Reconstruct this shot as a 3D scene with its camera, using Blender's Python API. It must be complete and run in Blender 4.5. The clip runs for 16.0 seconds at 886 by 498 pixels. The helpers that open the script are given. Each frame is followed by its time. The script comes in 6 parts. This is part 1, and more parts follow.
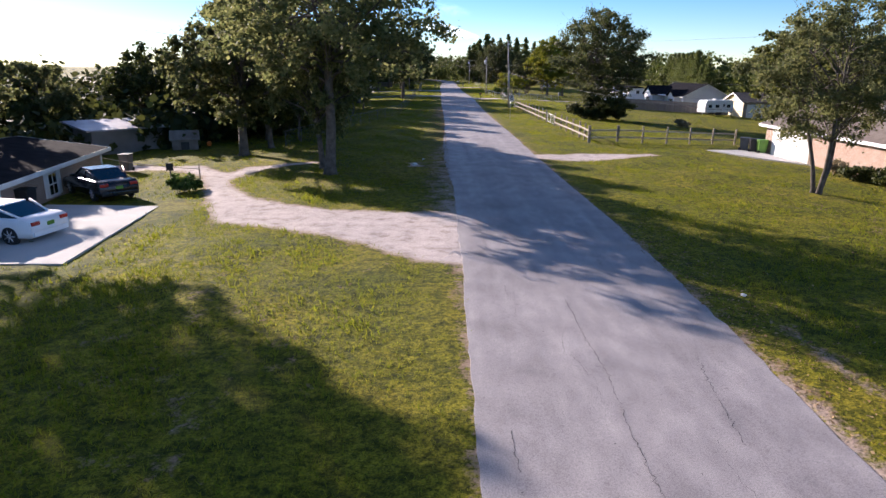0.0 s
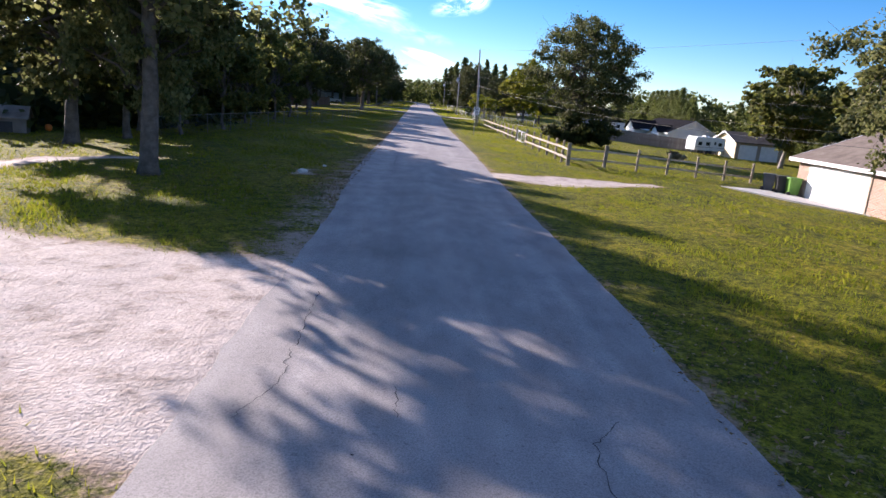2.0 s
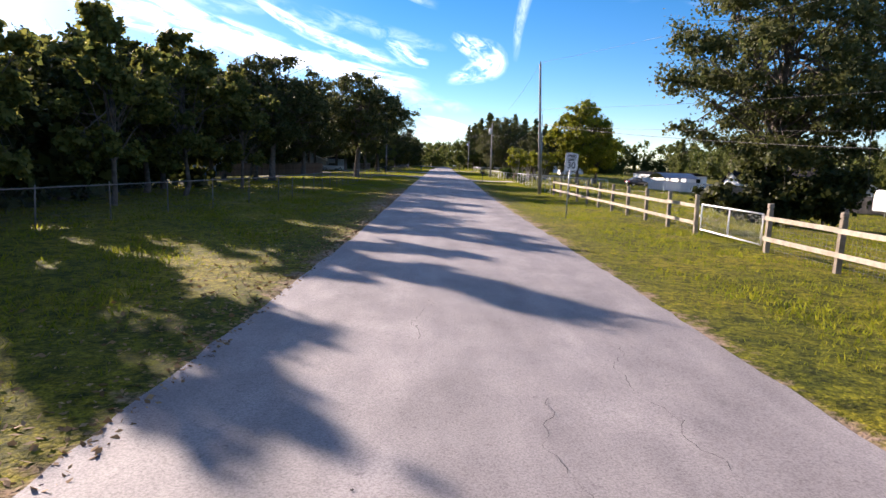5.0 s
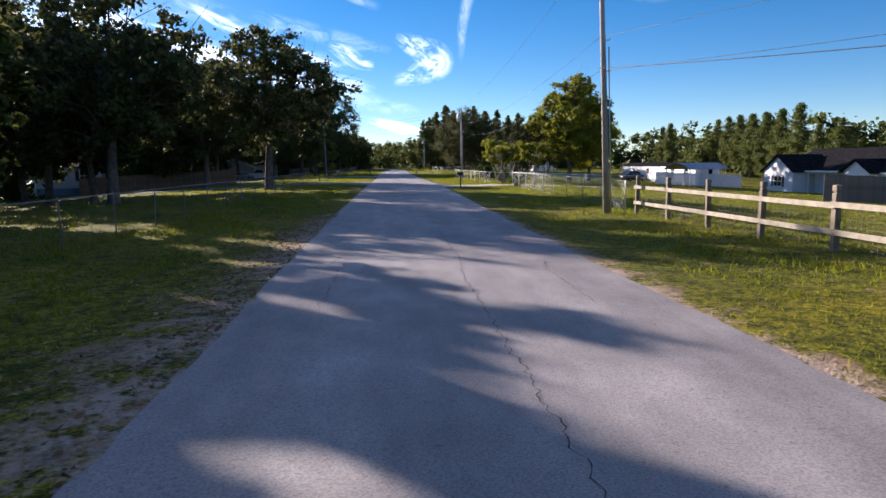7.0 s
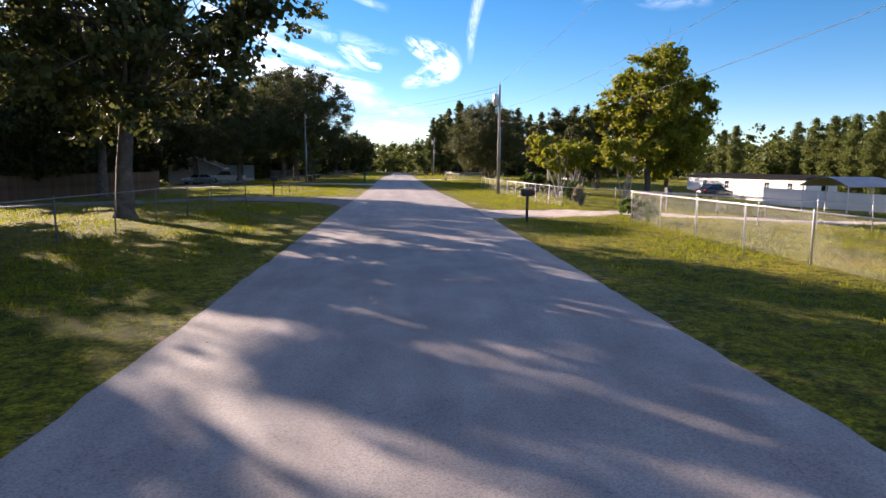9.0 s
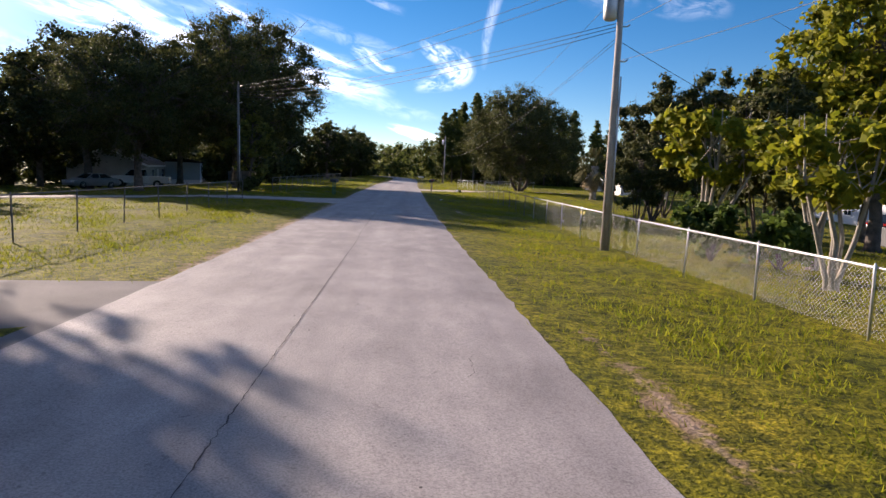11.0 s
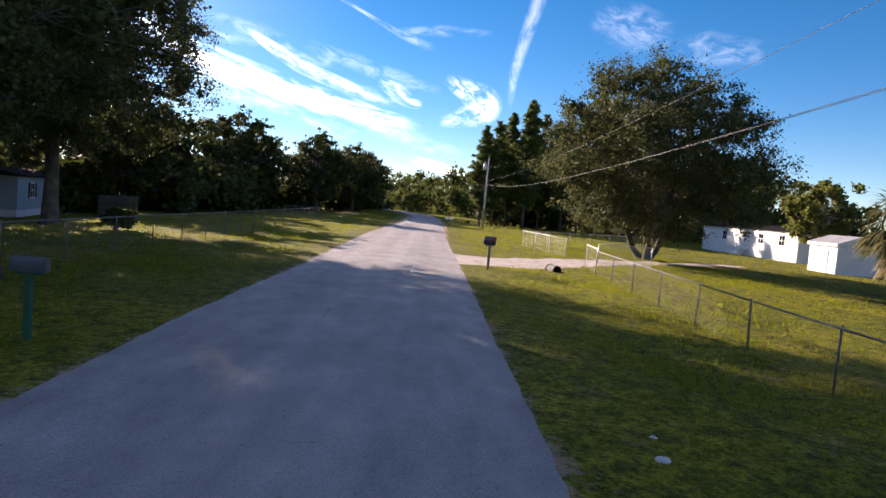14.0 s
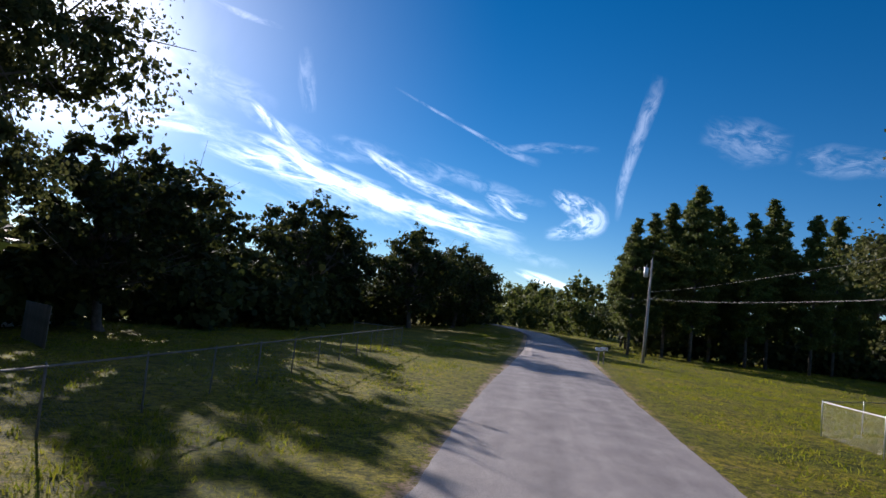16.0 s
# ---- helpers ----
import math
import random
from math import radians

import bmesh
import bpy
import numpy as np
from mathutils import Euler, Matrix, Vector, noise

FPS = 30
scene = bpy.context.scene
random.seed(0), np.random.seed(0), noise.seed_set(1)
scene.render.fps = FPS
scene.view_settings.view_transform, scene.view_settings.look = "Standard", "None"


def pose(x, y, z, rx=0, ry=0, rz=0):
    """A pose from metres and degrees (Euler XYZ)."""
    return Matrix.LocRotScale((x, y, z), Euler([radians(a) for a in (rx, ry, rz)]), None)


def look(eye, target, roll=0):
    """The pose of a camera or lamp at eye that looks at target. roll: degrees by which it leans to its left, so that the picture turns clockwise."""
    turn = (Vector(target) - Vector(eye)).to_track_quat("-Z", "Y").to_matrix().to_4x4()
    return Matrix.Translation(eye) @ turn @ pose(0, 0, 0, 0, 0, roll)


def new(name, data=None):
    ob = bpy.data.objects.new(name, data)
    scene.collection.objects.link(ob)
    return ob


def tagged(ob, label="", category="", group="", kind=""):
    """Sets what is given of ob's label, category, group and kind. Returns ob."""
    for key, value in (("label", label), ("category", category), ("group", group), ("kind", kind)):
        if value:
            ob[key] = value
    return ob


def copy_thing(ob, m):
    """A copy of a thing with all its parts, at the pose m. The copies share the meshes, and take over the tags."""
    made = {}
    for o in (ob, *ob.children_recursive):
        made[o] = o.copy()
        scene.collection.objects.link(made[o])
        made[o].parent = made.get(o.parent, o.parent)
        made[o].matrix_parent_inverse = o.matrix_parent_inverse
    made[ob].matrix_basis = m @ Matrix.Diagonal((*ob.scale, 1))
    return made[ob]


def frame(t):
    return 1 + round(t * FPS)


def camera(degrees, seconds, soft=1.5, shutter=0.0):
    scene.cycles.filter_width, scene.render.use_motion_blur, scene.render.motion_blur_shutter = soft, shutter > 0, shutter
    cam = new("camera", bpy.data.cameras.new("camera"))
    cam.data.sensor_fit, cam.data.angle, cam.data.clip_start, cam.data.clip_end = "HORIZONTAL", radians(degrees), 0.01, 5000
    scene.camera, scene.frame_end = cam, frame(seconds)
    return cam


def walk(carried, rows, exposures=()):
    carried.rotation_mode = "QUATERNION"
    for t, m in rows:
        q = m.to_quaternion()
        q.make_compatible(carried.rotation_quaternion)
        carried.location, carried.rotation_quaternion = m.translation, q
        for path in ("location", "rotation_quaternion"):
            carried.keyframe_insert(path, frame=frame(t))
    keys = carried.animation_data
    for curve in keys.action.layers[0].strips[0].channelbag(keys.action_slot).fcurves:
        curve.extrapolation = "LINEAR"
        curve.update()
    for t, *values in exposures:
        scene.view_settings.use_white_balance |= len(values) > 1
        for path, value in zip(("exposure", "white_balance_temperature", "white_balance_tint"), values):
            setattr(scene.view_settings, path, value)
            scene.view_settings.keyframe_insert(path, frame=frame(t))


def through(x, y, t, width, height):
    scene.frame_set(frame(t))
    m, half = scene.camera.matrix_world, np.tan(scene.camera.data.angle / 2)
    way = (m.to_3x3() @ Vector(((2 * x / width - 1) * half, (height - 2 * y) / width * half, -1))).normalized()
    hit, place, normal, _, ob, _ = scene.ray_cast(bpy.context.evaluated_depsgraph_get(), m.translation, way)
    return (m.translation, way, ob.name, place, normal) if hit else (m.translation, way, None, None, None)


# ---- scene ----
cam = camera(70.0, 16.0)
PATH = [
    (0, (-3.718, 12.322, 5.675), (-3.614, 21.938, 2.933), 0.57),
    (0.5, (-2.562, 13.892, 5.324), (-2.248, 23.579, 2.864), 3.60),
    (1, (-1.693, 16.780, 4.838), (-1.145, 26.433, 2.285), 6.35),
    (1.5, (-1.149, 20.734, 4.093), (-0.553, 30.434, 1.736), 5.51),
    (2, (-0.731, 25.625, 3.337), (-0.167, 35.336, 1.020), 5.12),
    (2.5, (-0.506, 31.120, 2.500), (-0.046, 40.940, 0.671), 4.31),
    (3, (-0.315, 37.513, 2.039), (-0.003, 47.423, 0.735), 2.80),
    (3.5, (-0.255, 44.103, 1.838), (0.007, 54.015, 0.542), 3.14),
    (4, (-0.554, 50.265, 2.173), (-0.431, 60.173, 0.820), 2.28),
    (4.2, (-0.528, 52.738, 2.156), (-0.469, 62.646, 0.805), 1.99),
    (6.3, (-0.862, 78.118, 2.246), (-0.432, 88.011, 0.854), 0.86),
    (6.5, (-0.906, 80.882, 2.136), (-0.402, 90.772, 0.748), 0.03),
    (7, (-0.967, 87.541, 1.886), (-0.161, 97.418, 0.548), -0.53),
    (7.5, (-0.864, 94.015, 1.897), (0.002, 103.888, 0.571), -0.21),
    (8, (-0.581, 100.461, 2.049), (0.193, 110.335, 0.671), -0.40),
    (8.2, (-0.657, 103.201, 2.012), (0.105, 113.078, 0.647), -0.29),
    (10.3, (0.916, 133.078, 1.987), (1.669, 142.978, 0.797), 2.40),
    (10.5, (1.189, 136.550, 2.105), (1.895, 146.451, 0.892), 2.13),
    (11, (1.408, 144.065, 2.138), (2.027, 153.973, 0.935), 2.57),
    (11.5, (1.639, 151.379, 2.298), (2.167, 161.292, 1.090), 3.72),
    (12, (1.934, 158.823, 2.397), (2.379, 168.739, 1.181), 4.71),
    (12.5, (2.098, 165.312, 2.415), (2.470, 175.232, 1.208), 5.07),
    (13, (1.971, 172.465, 2.479), (2.322, 182.383, 1.253), 5.36),
    (13.5, (1.693, 179.657, 2.518), (2.032, 189.587, 1.385), 5.57),
    (14, (1.413, 186.774, 2.505), (1.712, 196.746, 1.818), 5.07),
    (14.5, (0.777, 193.214, 2.402), (1.107, 203.209, 2.357), 5.20),
    (15, (0.107, 199.414, 2.447), (0.354, 209.396, 2.990), 4.85),
    (15.5, (-0.494, 204.526, 2.384), (-0.648, 214.478, 3.341), 5.01),
    (16, (-1.270, 210.454, 2.867), (-2.754, 220.302, 3.763), 6.62),
]
walk(cam, [(t, look(eye, target, roll)) for t, eye, target, roll in PATH], [(0, 1.4, 6300, 24), (1, 1.4, 6200, 24), (2, 1.55, 6200, 24), (3, 1.5, 6500, 24), (3.5, 1.5, 6750, 24), (4.2, 1.6, 6800, 24), (6.4, 1.4, 6550, 24), (7, 1.25, 6400, 22), (8, 1.72, 7250, 26), (10.5, 1.5, 7400, 24), (11.3, 1.12, 6600, 24), (11.9, 1.1, 6300, 24), (12.4, 1.5, 6400, 24), (12.9, 1.65, 6800, 27), (13.2, 1.65, 6800, 27), (14, 1.55, 7100, 26), (14.6, 1.4, 7200, 24), (15.2, 1.05, 6500, 22), (16, 0.7, 6150, 18)])

# ---- light ----
SUN_AZ, SUN_EL = radians(-42), radians(18)
SUN_DIR = Vector((math.sin(SUN_AZ) * math.cos(SUN_EL), math.cos(SUN_AZ) * math.cos(SUN_EL), math.sin(SUN_EL)))
world = bpy.data.worlds.new("sky")
scene.world = world
world.use_nodes = True
wt = world.node_tree
sky = wt.nodes.new("ShaderNodeTexSky")
sky.sky_type = "NISHITA"
sky.sun_disc = False
sky.sun_elevation = SUN_EL
sky.sun_rotation = SUN_AZ
sky.air_density = 1.0
sky.dust_density = 0.05
sky.altitude = 2500
sky.ozone_density = 2.0
clear = wt.nodes.new("ShaderNodeHueSaturation")
clear.inputs["Saturation"].default_value = 1.4
wt.links.new(sky.outputs[0], clear.inputs["Color"])
wt.links.new(clear.outputs[0], wt.nodes["Background"].inputs[0])
wt.nodes["Background"].inputs[1].default_value = 0.062
sun = new("sun", bpy.data.lights.new("sun", "SUN"))
sun.data.energy = 4.6
sun.data.angle = radians(0.55)
sun.data.color = (1.0, 0.9, 0.76)
sun.matrix_world = look(SUN_DIR * 60, (0, 0, 0))


# ---- materials ----
def surface(name, a, b, scale=3.0, rough=0.85, bump=0.3, fine=40.0, metal=0.0, detail=6.0, c=None, vary=0.0, contrast=0.25):
    """Two colours mixed by coarse noise, fine grain over it, relief from the grain."""
    m = bpy.data.materials.new(name)
    m.use_nodes = True
    nt = m.node_tree
    bs = nt.nodes["Principled BSDF"]
    tc = nt.nodes.new("ShaderNodeTexCoord")
    n1 = nt.nodes.new("ShaderNodeTexNoise")
    n1.inputs["Scale"].default_value, n1.inputs["Detail"].default_value = scale, detail
    n2 = nt.nodes.new("ShaderNodeTexNoise")
    n2.inputs["Scale"].default_value, n2.inputs["Detail"].default_value = fine, 4
    for n in (n1, n2):
        nt.links.new(tc.outputs["Object"], n.inputs["Vector"])
    ramp = nt.nodes.new("ShaderNodeValToRGB")
    ramp.color_ramp.elements[0].position, ramp.color_ramp.elements[1].position = 0.5 - contrast / 1.2, 0.5 + contrast / 1.2
    ramp.color_ramp.elements[0].color, ramp.color_ramp.elements[1].color = (*a, 1), (*b, 1)
    nt.links.new(n1.outputs["Fac"], ramp.inputs["Fac"])
    hsv = nt.nodes.new("ShaderNodeHueSaturation")
    mr = nt.nodes.new("ShaderNodeMapRange")
    mr.inputs["To Min"].default_value, mr.inputs["To Max"].default_value = 0.7, 1.3
    nt.links.new(n2.outputs["Fac"], mr.inputs["Value"])
    nt.links.new(ramp.outputs["Color"], hsv.inputs["Color"])
    last = mr.outputs[0]
    if vary:
        oi = nt.nodes.new("ShaderNodeObjectInfo")
        m2 = nt.nodes.new("ShaderNodeMapRange")
        m2.inputs["To Min"].default_value, m2.inputs["To Max"].default_value = 1 - vary, 1 + vary
        nt.links.new(oi.outputs["Random"], m2.inputs["Value"])
        mu = nt.nodes.new("ShaderNodeMath")
        mu.operation = "MULTIPLY"
        nt.links.new(last, mu.inputs[0])
        nt.links.new(m2.outputs[0], mu.inputs[1])
        last = mu.outputs[0]
    nt.links.new(last, hsv.inputs["Value"])
    nt.links.new(hsv.outputs["Color"], bs.inputs["Base Color"])
    bs.inputs["Roughness"].default_value, bs.inputs["Metallic"].default_value = rough, metal
    if rough > 0.84:
        bs.inputs["Specular IOR Level"].default_value = 0.2
    if bump:
        bp = nt.nodes.new("ShaderNodeBump")
        bp.inputs["Strength"].default_value, bp.inputs["Distance"].default_value = bump, 0.02
        nt.links.new(n2.outputs["Fac"], bp.inputs["Height"])
        nt.links.new(bp.outputs["Normal"], bs.inputs["Normal"])
    return m


def leaf_material(name, a, b, through=0.35, sheen=0.55):
    m = bpy.data.materials.new(name)
    m.use_nodes = True
    nt = m.node_tree
    bs = nt.nodes["Principled BSDF"]
    geo = nt.nodes.new("ShaderNodeNewGeometry")
    oi = nt.nodes.new("ShaderNodeObjectInfo")
    ramp = nt.nodes.new("ShaderNodeValToRGB")
    ramp.color_ramp.elements[0].color, ramp.color_ramp.elements[1].color = (*a, 1), (*b, 1)
    nt.links.new(geo.outputs["Random Per Island"], ramp.inputs["Fac"])
    hsv = nt.nodes.new("ShaderNodeHueSaturation")
    mr = nt.nodes.new("ShaderNodeMapRange")
    mr.inputs["To Min"].default_value, mr.inputs["To Max"].default_value = 0.8, 1.2
    nt.links.new(oi.outputs["Random"], mr.inputs["Value"])
    nt.links.new(mr.outputs[0], hsv.inputs["Value"])
    nt.links.new(ramp.outputs["Color"], hsv.inputs["Color"])
    nt.links.new(hsv.outputs["Color"], bs.inputs["Base Color"])
    bs.inputs["Roughness"].default_value = sheen + 0.12
    bs.inputs["Specular IOR Level"].default_value = 0.25
    tr = nt.nodes.new("ShaderNodeBsdfTranslucent")
    nt.links.new(hsv.outputs["Color"], tr.inputs["Color"])
    mix = nt.nodes.new("ShaderNodeMixShader")
    mix.inputs["Fac"].default_value = through
    nt.links.new(bs.outputs[0], mix.inputs[1])
    nt.links.new(tr.outputs[0], mix.inputs[2])
    nt.links.new(mix.outputs[0], nt.nodes["Material Output"].inputs["Surface"])
    return m


def ground_material():
    m = bpy.data.materials.new("lawn_and_dirt")
    m.use_nodes = True
    nt = m.node_tree
    bs = nt.nodes["Principled BSDF"]
    tc = nt.nodes.new("ShaderNodeTexCoord")

    def noise_at(scale, detail=5, rough=0.55):
        n = nt.nodes.new("ShaderNodeTexNoise")
        n.inputs["Scale"].default_value, n.inputs["Detail"].default_value, n.inputs["Roughness"].default_value = scale, detail, rough
        nt.links.new(tc.outputs["Object"], n.inputs["Vector"])
        return n.outputs["Fac"]

    def ramp_of(fac, stops):
        r = nt.nodes.new("ShaderNodeValToRGB")
        while len(r.color_ramp.elements) < len(stops):
            r.color_ramp.elements.new(0.5)
        for e, (p, col) in zip(r.color_ramp.elements, stops):
            e.position, e.color = p, (*col, 1)
        nt.links.new(fac, r.inputs["Fac"])
        return r.outputs["Color"]

    def mixed(fac, a, b, mode="MIX"):
        x = nt.nodes.new("ShaderNodeMix")
        x.data_type, x.blend_type = "RGBA", mode
        if isinstance(fac, float):
            x.inputs["Factor"].default_value = fac
        else:
            nt.links.new(fac, x.inputs["Factor"])
        nt.links.new(a, x.inputs[6])
        nt.links.new(b, x.inputs[7])
        return x.outputs[2]

    def calc(op, a, b):
        x = nt.nodes.new("ShaderNodeMath")
        x.operation, x.use_clamp = op, False
        for k, v in enumerate((a, b)):
            if isinstance(v, float):
                x.inputs[k].default_value = v
            else:
                nt.links.new(v, x.inputs[k])
        return x.outputs[0]

    grass = ramp_of(noise_at(0.25), [(0.32, (0.085, 0.1, 0.007)), (0.52, (0.15, 0.144, 0.01)), (0.7, (0.22, 0.186, 0.02))])
    clump = ramp_of(noise_at(2.6), [(0.36, (0.26, 0.34, 0.22)), (0.58, (1.2, 1.16, 1.04))])
    blade = ramp_of(noise_at(28.0, 3), [(0.34, (0.28, 0.32, 0.28)), (0.62, (1.5, 1.42, 1.25))])
    g = mixed(0.8, grass, clump, "MULTIPLY")
    tuft = ramp_of(noise_at(8.5, 4, 0.6), [(0.38, (0.28, 0.34, 0.24)), (0.58, (1.3, 1.24, 1.1))])
    g = mixed(0.8, g, tuft, "MULTIPLY")
    g = mixed(0.75, g, blade, "MULTIPLY")
    dirt = ramp_of(noise_at(1.6, 8, 0.65), [(0.28, (0.22, 0.18, 0.155)), (0.45, (0.46, 0.405, 0.38)), (0.7, (0.6, 0.545, 0.525))])
    grit = ramp_of(noise_at(16.0, 5), [(0.3, (0.68, 0.66, 0.64)), (0.6, (1.12, 1.12, 1.12))])
    dirt = mixed(0.7, dirt, grit, "MULTIPLY")
    at = nt.nodes.new("ShaderNodeAttribute")
    at.attribute_name = "dirt"
    edge = calc("ADD", at.outputs["Fac"], calc("MULTIPLY", calc("SUBTRACT", noise_at(1.1, 8, 0.7), 0.5), 1.1))
    edge = calc("ADD", edge, calc("MULTIPLY", calc("SUBTRACT", noise_at(7.0, 5, 0.7), 0.5), 0.7))
    mr = nt.nodes.new("ShaderNodeMapRange")
    mr.inputs["From Min"].default_value, mr.inputs["From Max"].default_value = 0.45, 0.62
    nt.links.new(edge, mr.inputs["Value"])
    dirt = mixed(1.0, dirt, ramp_of(at.outputs["Fac"], [(0.45, (0.56, 0.42, 0.28)), (0.85, (1.0, 0.97, 0.93))]), "MULTIPLY")
    nt.links.new(mixed(mr.outputs[0], g, dirt), bs.inputs["Base Color"])
    bs.inputs["Roughness"].default_value = 0.95
    bs.inputs["Specular IOR Level"].default_value = 0.15
    bp = nt.nodes.new("ShaderNodeBump")
    bp.inputs["Strength"].default_value, bp.inputs["Distance"].default_value = 0.5, 0.06
    nt.links.new(calc("ADD", noise_at(24.0, 3), calc("MULTIPLY", noise_at(3.5, 4), 1.5)), bp.inputs["Height"])
    nt.links.new(bp.outputs["Normal"], bs.inputs["Normal"])
    return m


def glass_material():
    m = bpy.data.materials.new("dark_glass")
    m.use_nodes = True
    b = m.node_tree.nodes["Principled BSDF"]
    b.inputs["Base Color"].default_value = (0.015, 0.02, 0.025, 1)
    b.inputs["Roughness"].default_value = 0.05
    return m


def brick_material():
    m = surface("brick", (0.3, 0.17, 0.12), (0.42, 0.27, 0.2), 1.2, 0.9, 0.3, 30)
    nt = m.node_tree
    bs = nt.nodes["Principled BSDF"]
    tc = nt.nodes.new("ShaderNodeTexCoord")
    sep, add, mp = nt.nodes.new("ShaderNodeSeparateXYZ"), nt.nodes.new("ShaderNodeMath"), nt.nodes.new("ShaderNodeCombineXYZ")
    nt.links.new(tc.outputs["Object"], sep.inputs[0])
    nt.links.new(sep.outputs[0], add.inputs[0])
    nt.links.new(sep.outputs[1], add.inputs[1])
    nt.links.new(add.outputs[0], mp.inputs[0])
    nt.links.new(sep.outputs[2], mp.inputs[1])
    bk = nt.nodes.new("ShaderNodeTexBrick")
    bk.inputs["Color1"].default_value, bk.inputs["Color2"].default_value = (0.25, 0.145, 0.1, 1), (0.36, 0.23, 0.165, 1)
    bk.inputs["Mortar"].default_value = (0.5, 0.46, 0.42, 1)
    bk.inputs["Scale"].default_value = 1.0
    bk.inputs["Brick Width"].default_value, bk.inputs["Row Height"].default_value, bk.inputs["Mortar Size"].default_value = 0.21, 0.075, 0.008
    nt.links.new(mp.outputs[0], bk.inputs["Vector"])
    hs = [n for n in nt.nodes if n.type == "HUE_SAT"][0]
    nt.links.new(bk.outputs["Color"], hs.inputs["Color"])
    return m


GROUND = ground_material()


def road_material():
    """Pale worn asphalt: wheel lanes drawn out along the road, blotches, stone grain and dark pits."""
    m = surface("aged_asphalt", (0.25, 0.226, 0.224), (0.36, 0.328, 0.324), 0.5, 0.75, 0.3, 130, contrast=0.3, detail=9)
    nt = m.node_tree
    bs = nt.nodes["Principled BSDF"]
    tc = [n for n in nt.nodes if n.type == "TEX_COORD"][0]
    colour = bs.inputs["Base Color"].links[0].from_socket

    def layer(last, scale, stretch, lo, hi, dark, light, detail=4.0):
        mp, no, rp, mx = (nt.nodes.new("ShaderNode" + k) for k in ("Mapping", "TexNoise", "ValToRGB", "Mix"))
        mp.inputs["Scale"].default_value = stretch
        no.inputs["Scale"].default_value, no.inputs["Detail"].default_value = scale, detail
        rp.color_ramp.elements[0].position, rp.color_ramp.elements[1].position = lo, hi
        rp.color_ramp.elements[0].color, rp.color_ramp.elements[1].color = (*dark, 1), (*light, 1)
        mx.data_type, mx.blend_type = "RGBA", "MULTIPLY"
        mx.inputs["Factor"].default_value = 1.0
        nt.links.new(tc.outputs["Object"], mp.inputs["Vector"])
        nt.links.new(mp.outputs[0], no.inputs["Vector"])
        nt.links.new(no.outputs["Fac"], rp.inputs["Fac"])
        nt.links.new(last, mx.inputs[6])
        nt.links.new(rp.outputs["Color"], mx.inputs[7])
        return mx.outputs[2]

    colour = layer(colour, 1.0, (1.1, 0.035, 1), 0.36, 0.64, (0.86, 0.855, 0.86), (1.09, 1.09, 1.08))
    colour = layer(colour, 2.2, (1, 0.45, 1), 0.34, 0.66, (0.84, 0.84, 0.85), (1.1, 1.1, 1.09), 8.0)
    colour = layer(colour, 55.0, (1, 1, 1), 0.3, 0.62, (0.68, 0.68, 0.69), (1.12, 1.12, 1.12), 2.0)
    colour = layer(colour, 16.0, (1, 1, 1), 0.27, 0.36, (0.72, 0.71, 0.72), (1.0, 1.0, 1.0), 3.0)
    nt.links.new(colour, bs.inputs["Base Color"])
    return m


ROAD = road_material()
ROAD.node_tree.nodes["Principled BSDF"].inputs["Specular IOR Level"].default_value = 0.42
CRACK = surface("crack_filler", (0.05, 0.048, 0.05), (0.09, 0.085, 0.085), 4, 0.95, 0.2)
CONCRETE = surface("concrete", (0.4, 0.39, 0.37), (0.52, 0.5, 0.47), 0.6, 0.9, 0.3, 50)
DRIVE = surface("worn_drive", (0.13, 0.122, 0.12), (0.2, 0.185, 0.18), 0.8, 0.92, 0.5, 50)
PALE_DRIVE = surface("pale_drive", (0.3, 0.28, 0.26), (0.44, 0.41, 0.39), 1.1, 0.9, 0.3, 60)
BARK = surface("bark", (0.06, 0.05, 0.042), (0.16, 0.135, 0.115), 3, 0.95, 1.0, 14)
PALE_BARK = surface("pale_bark", (0.24, 0.21, 0.17), (0.42, 0.38, 0.33), 2.5, 0.9, 0.7, 16)
MID_LEAF = leaf_material("mid_leaf", (0.0451, 0.0615, 0.018), (0.123, 0.123, 0.041), 0.35)
OAK_LEAF = leaf_material("oak_leaf", (0.0344, 0.0492, 0.0139), (0.1189, 0.1214, 0.041), 0.4)
LIGHT_LEAF = leaf_material("light_leaf", (0.09, 0.112, 0.038), (0.25, 0.245, 0.095), 0.58)
DARK_LEAF = leaf_material("dark_leaf", (0.018, 0.0295, 0.0074), (0.082, 0.0886, 0.0213), 0.38)
YELLOW_LEAF = leaf_material("yellow_leaf", (0.13, 0.165, 0.012), (0.37, 0.35, 0.03), 0.45)
PINE_LEAF = leaf_material("pine_needles", (0.055, 0.085, 0.018), (0.17, 0.185, 0.045), 0.45)
SUNLIT_LEAF = leaf_material("sunlit_leaf", (0.06, 0.082, 0.02), (0.2, 0.195, 0.045), 0.52)
BUSH_LEAF = leaf_material("bush_leaf", (0.05, 0.09, 0.015), (0.12, 0.17, 0.03), 0.35)
PALM_LEAF = leaf_material("palm_frond", (0.07, 0.085, 0.025), (0.19, 0.16, 0.06), 0.3)
DRY_LEAF = leaf_material("dry_grass", (0.2, 0.15, 0.08), (0.42, 0.34, 0.2), 0.35)
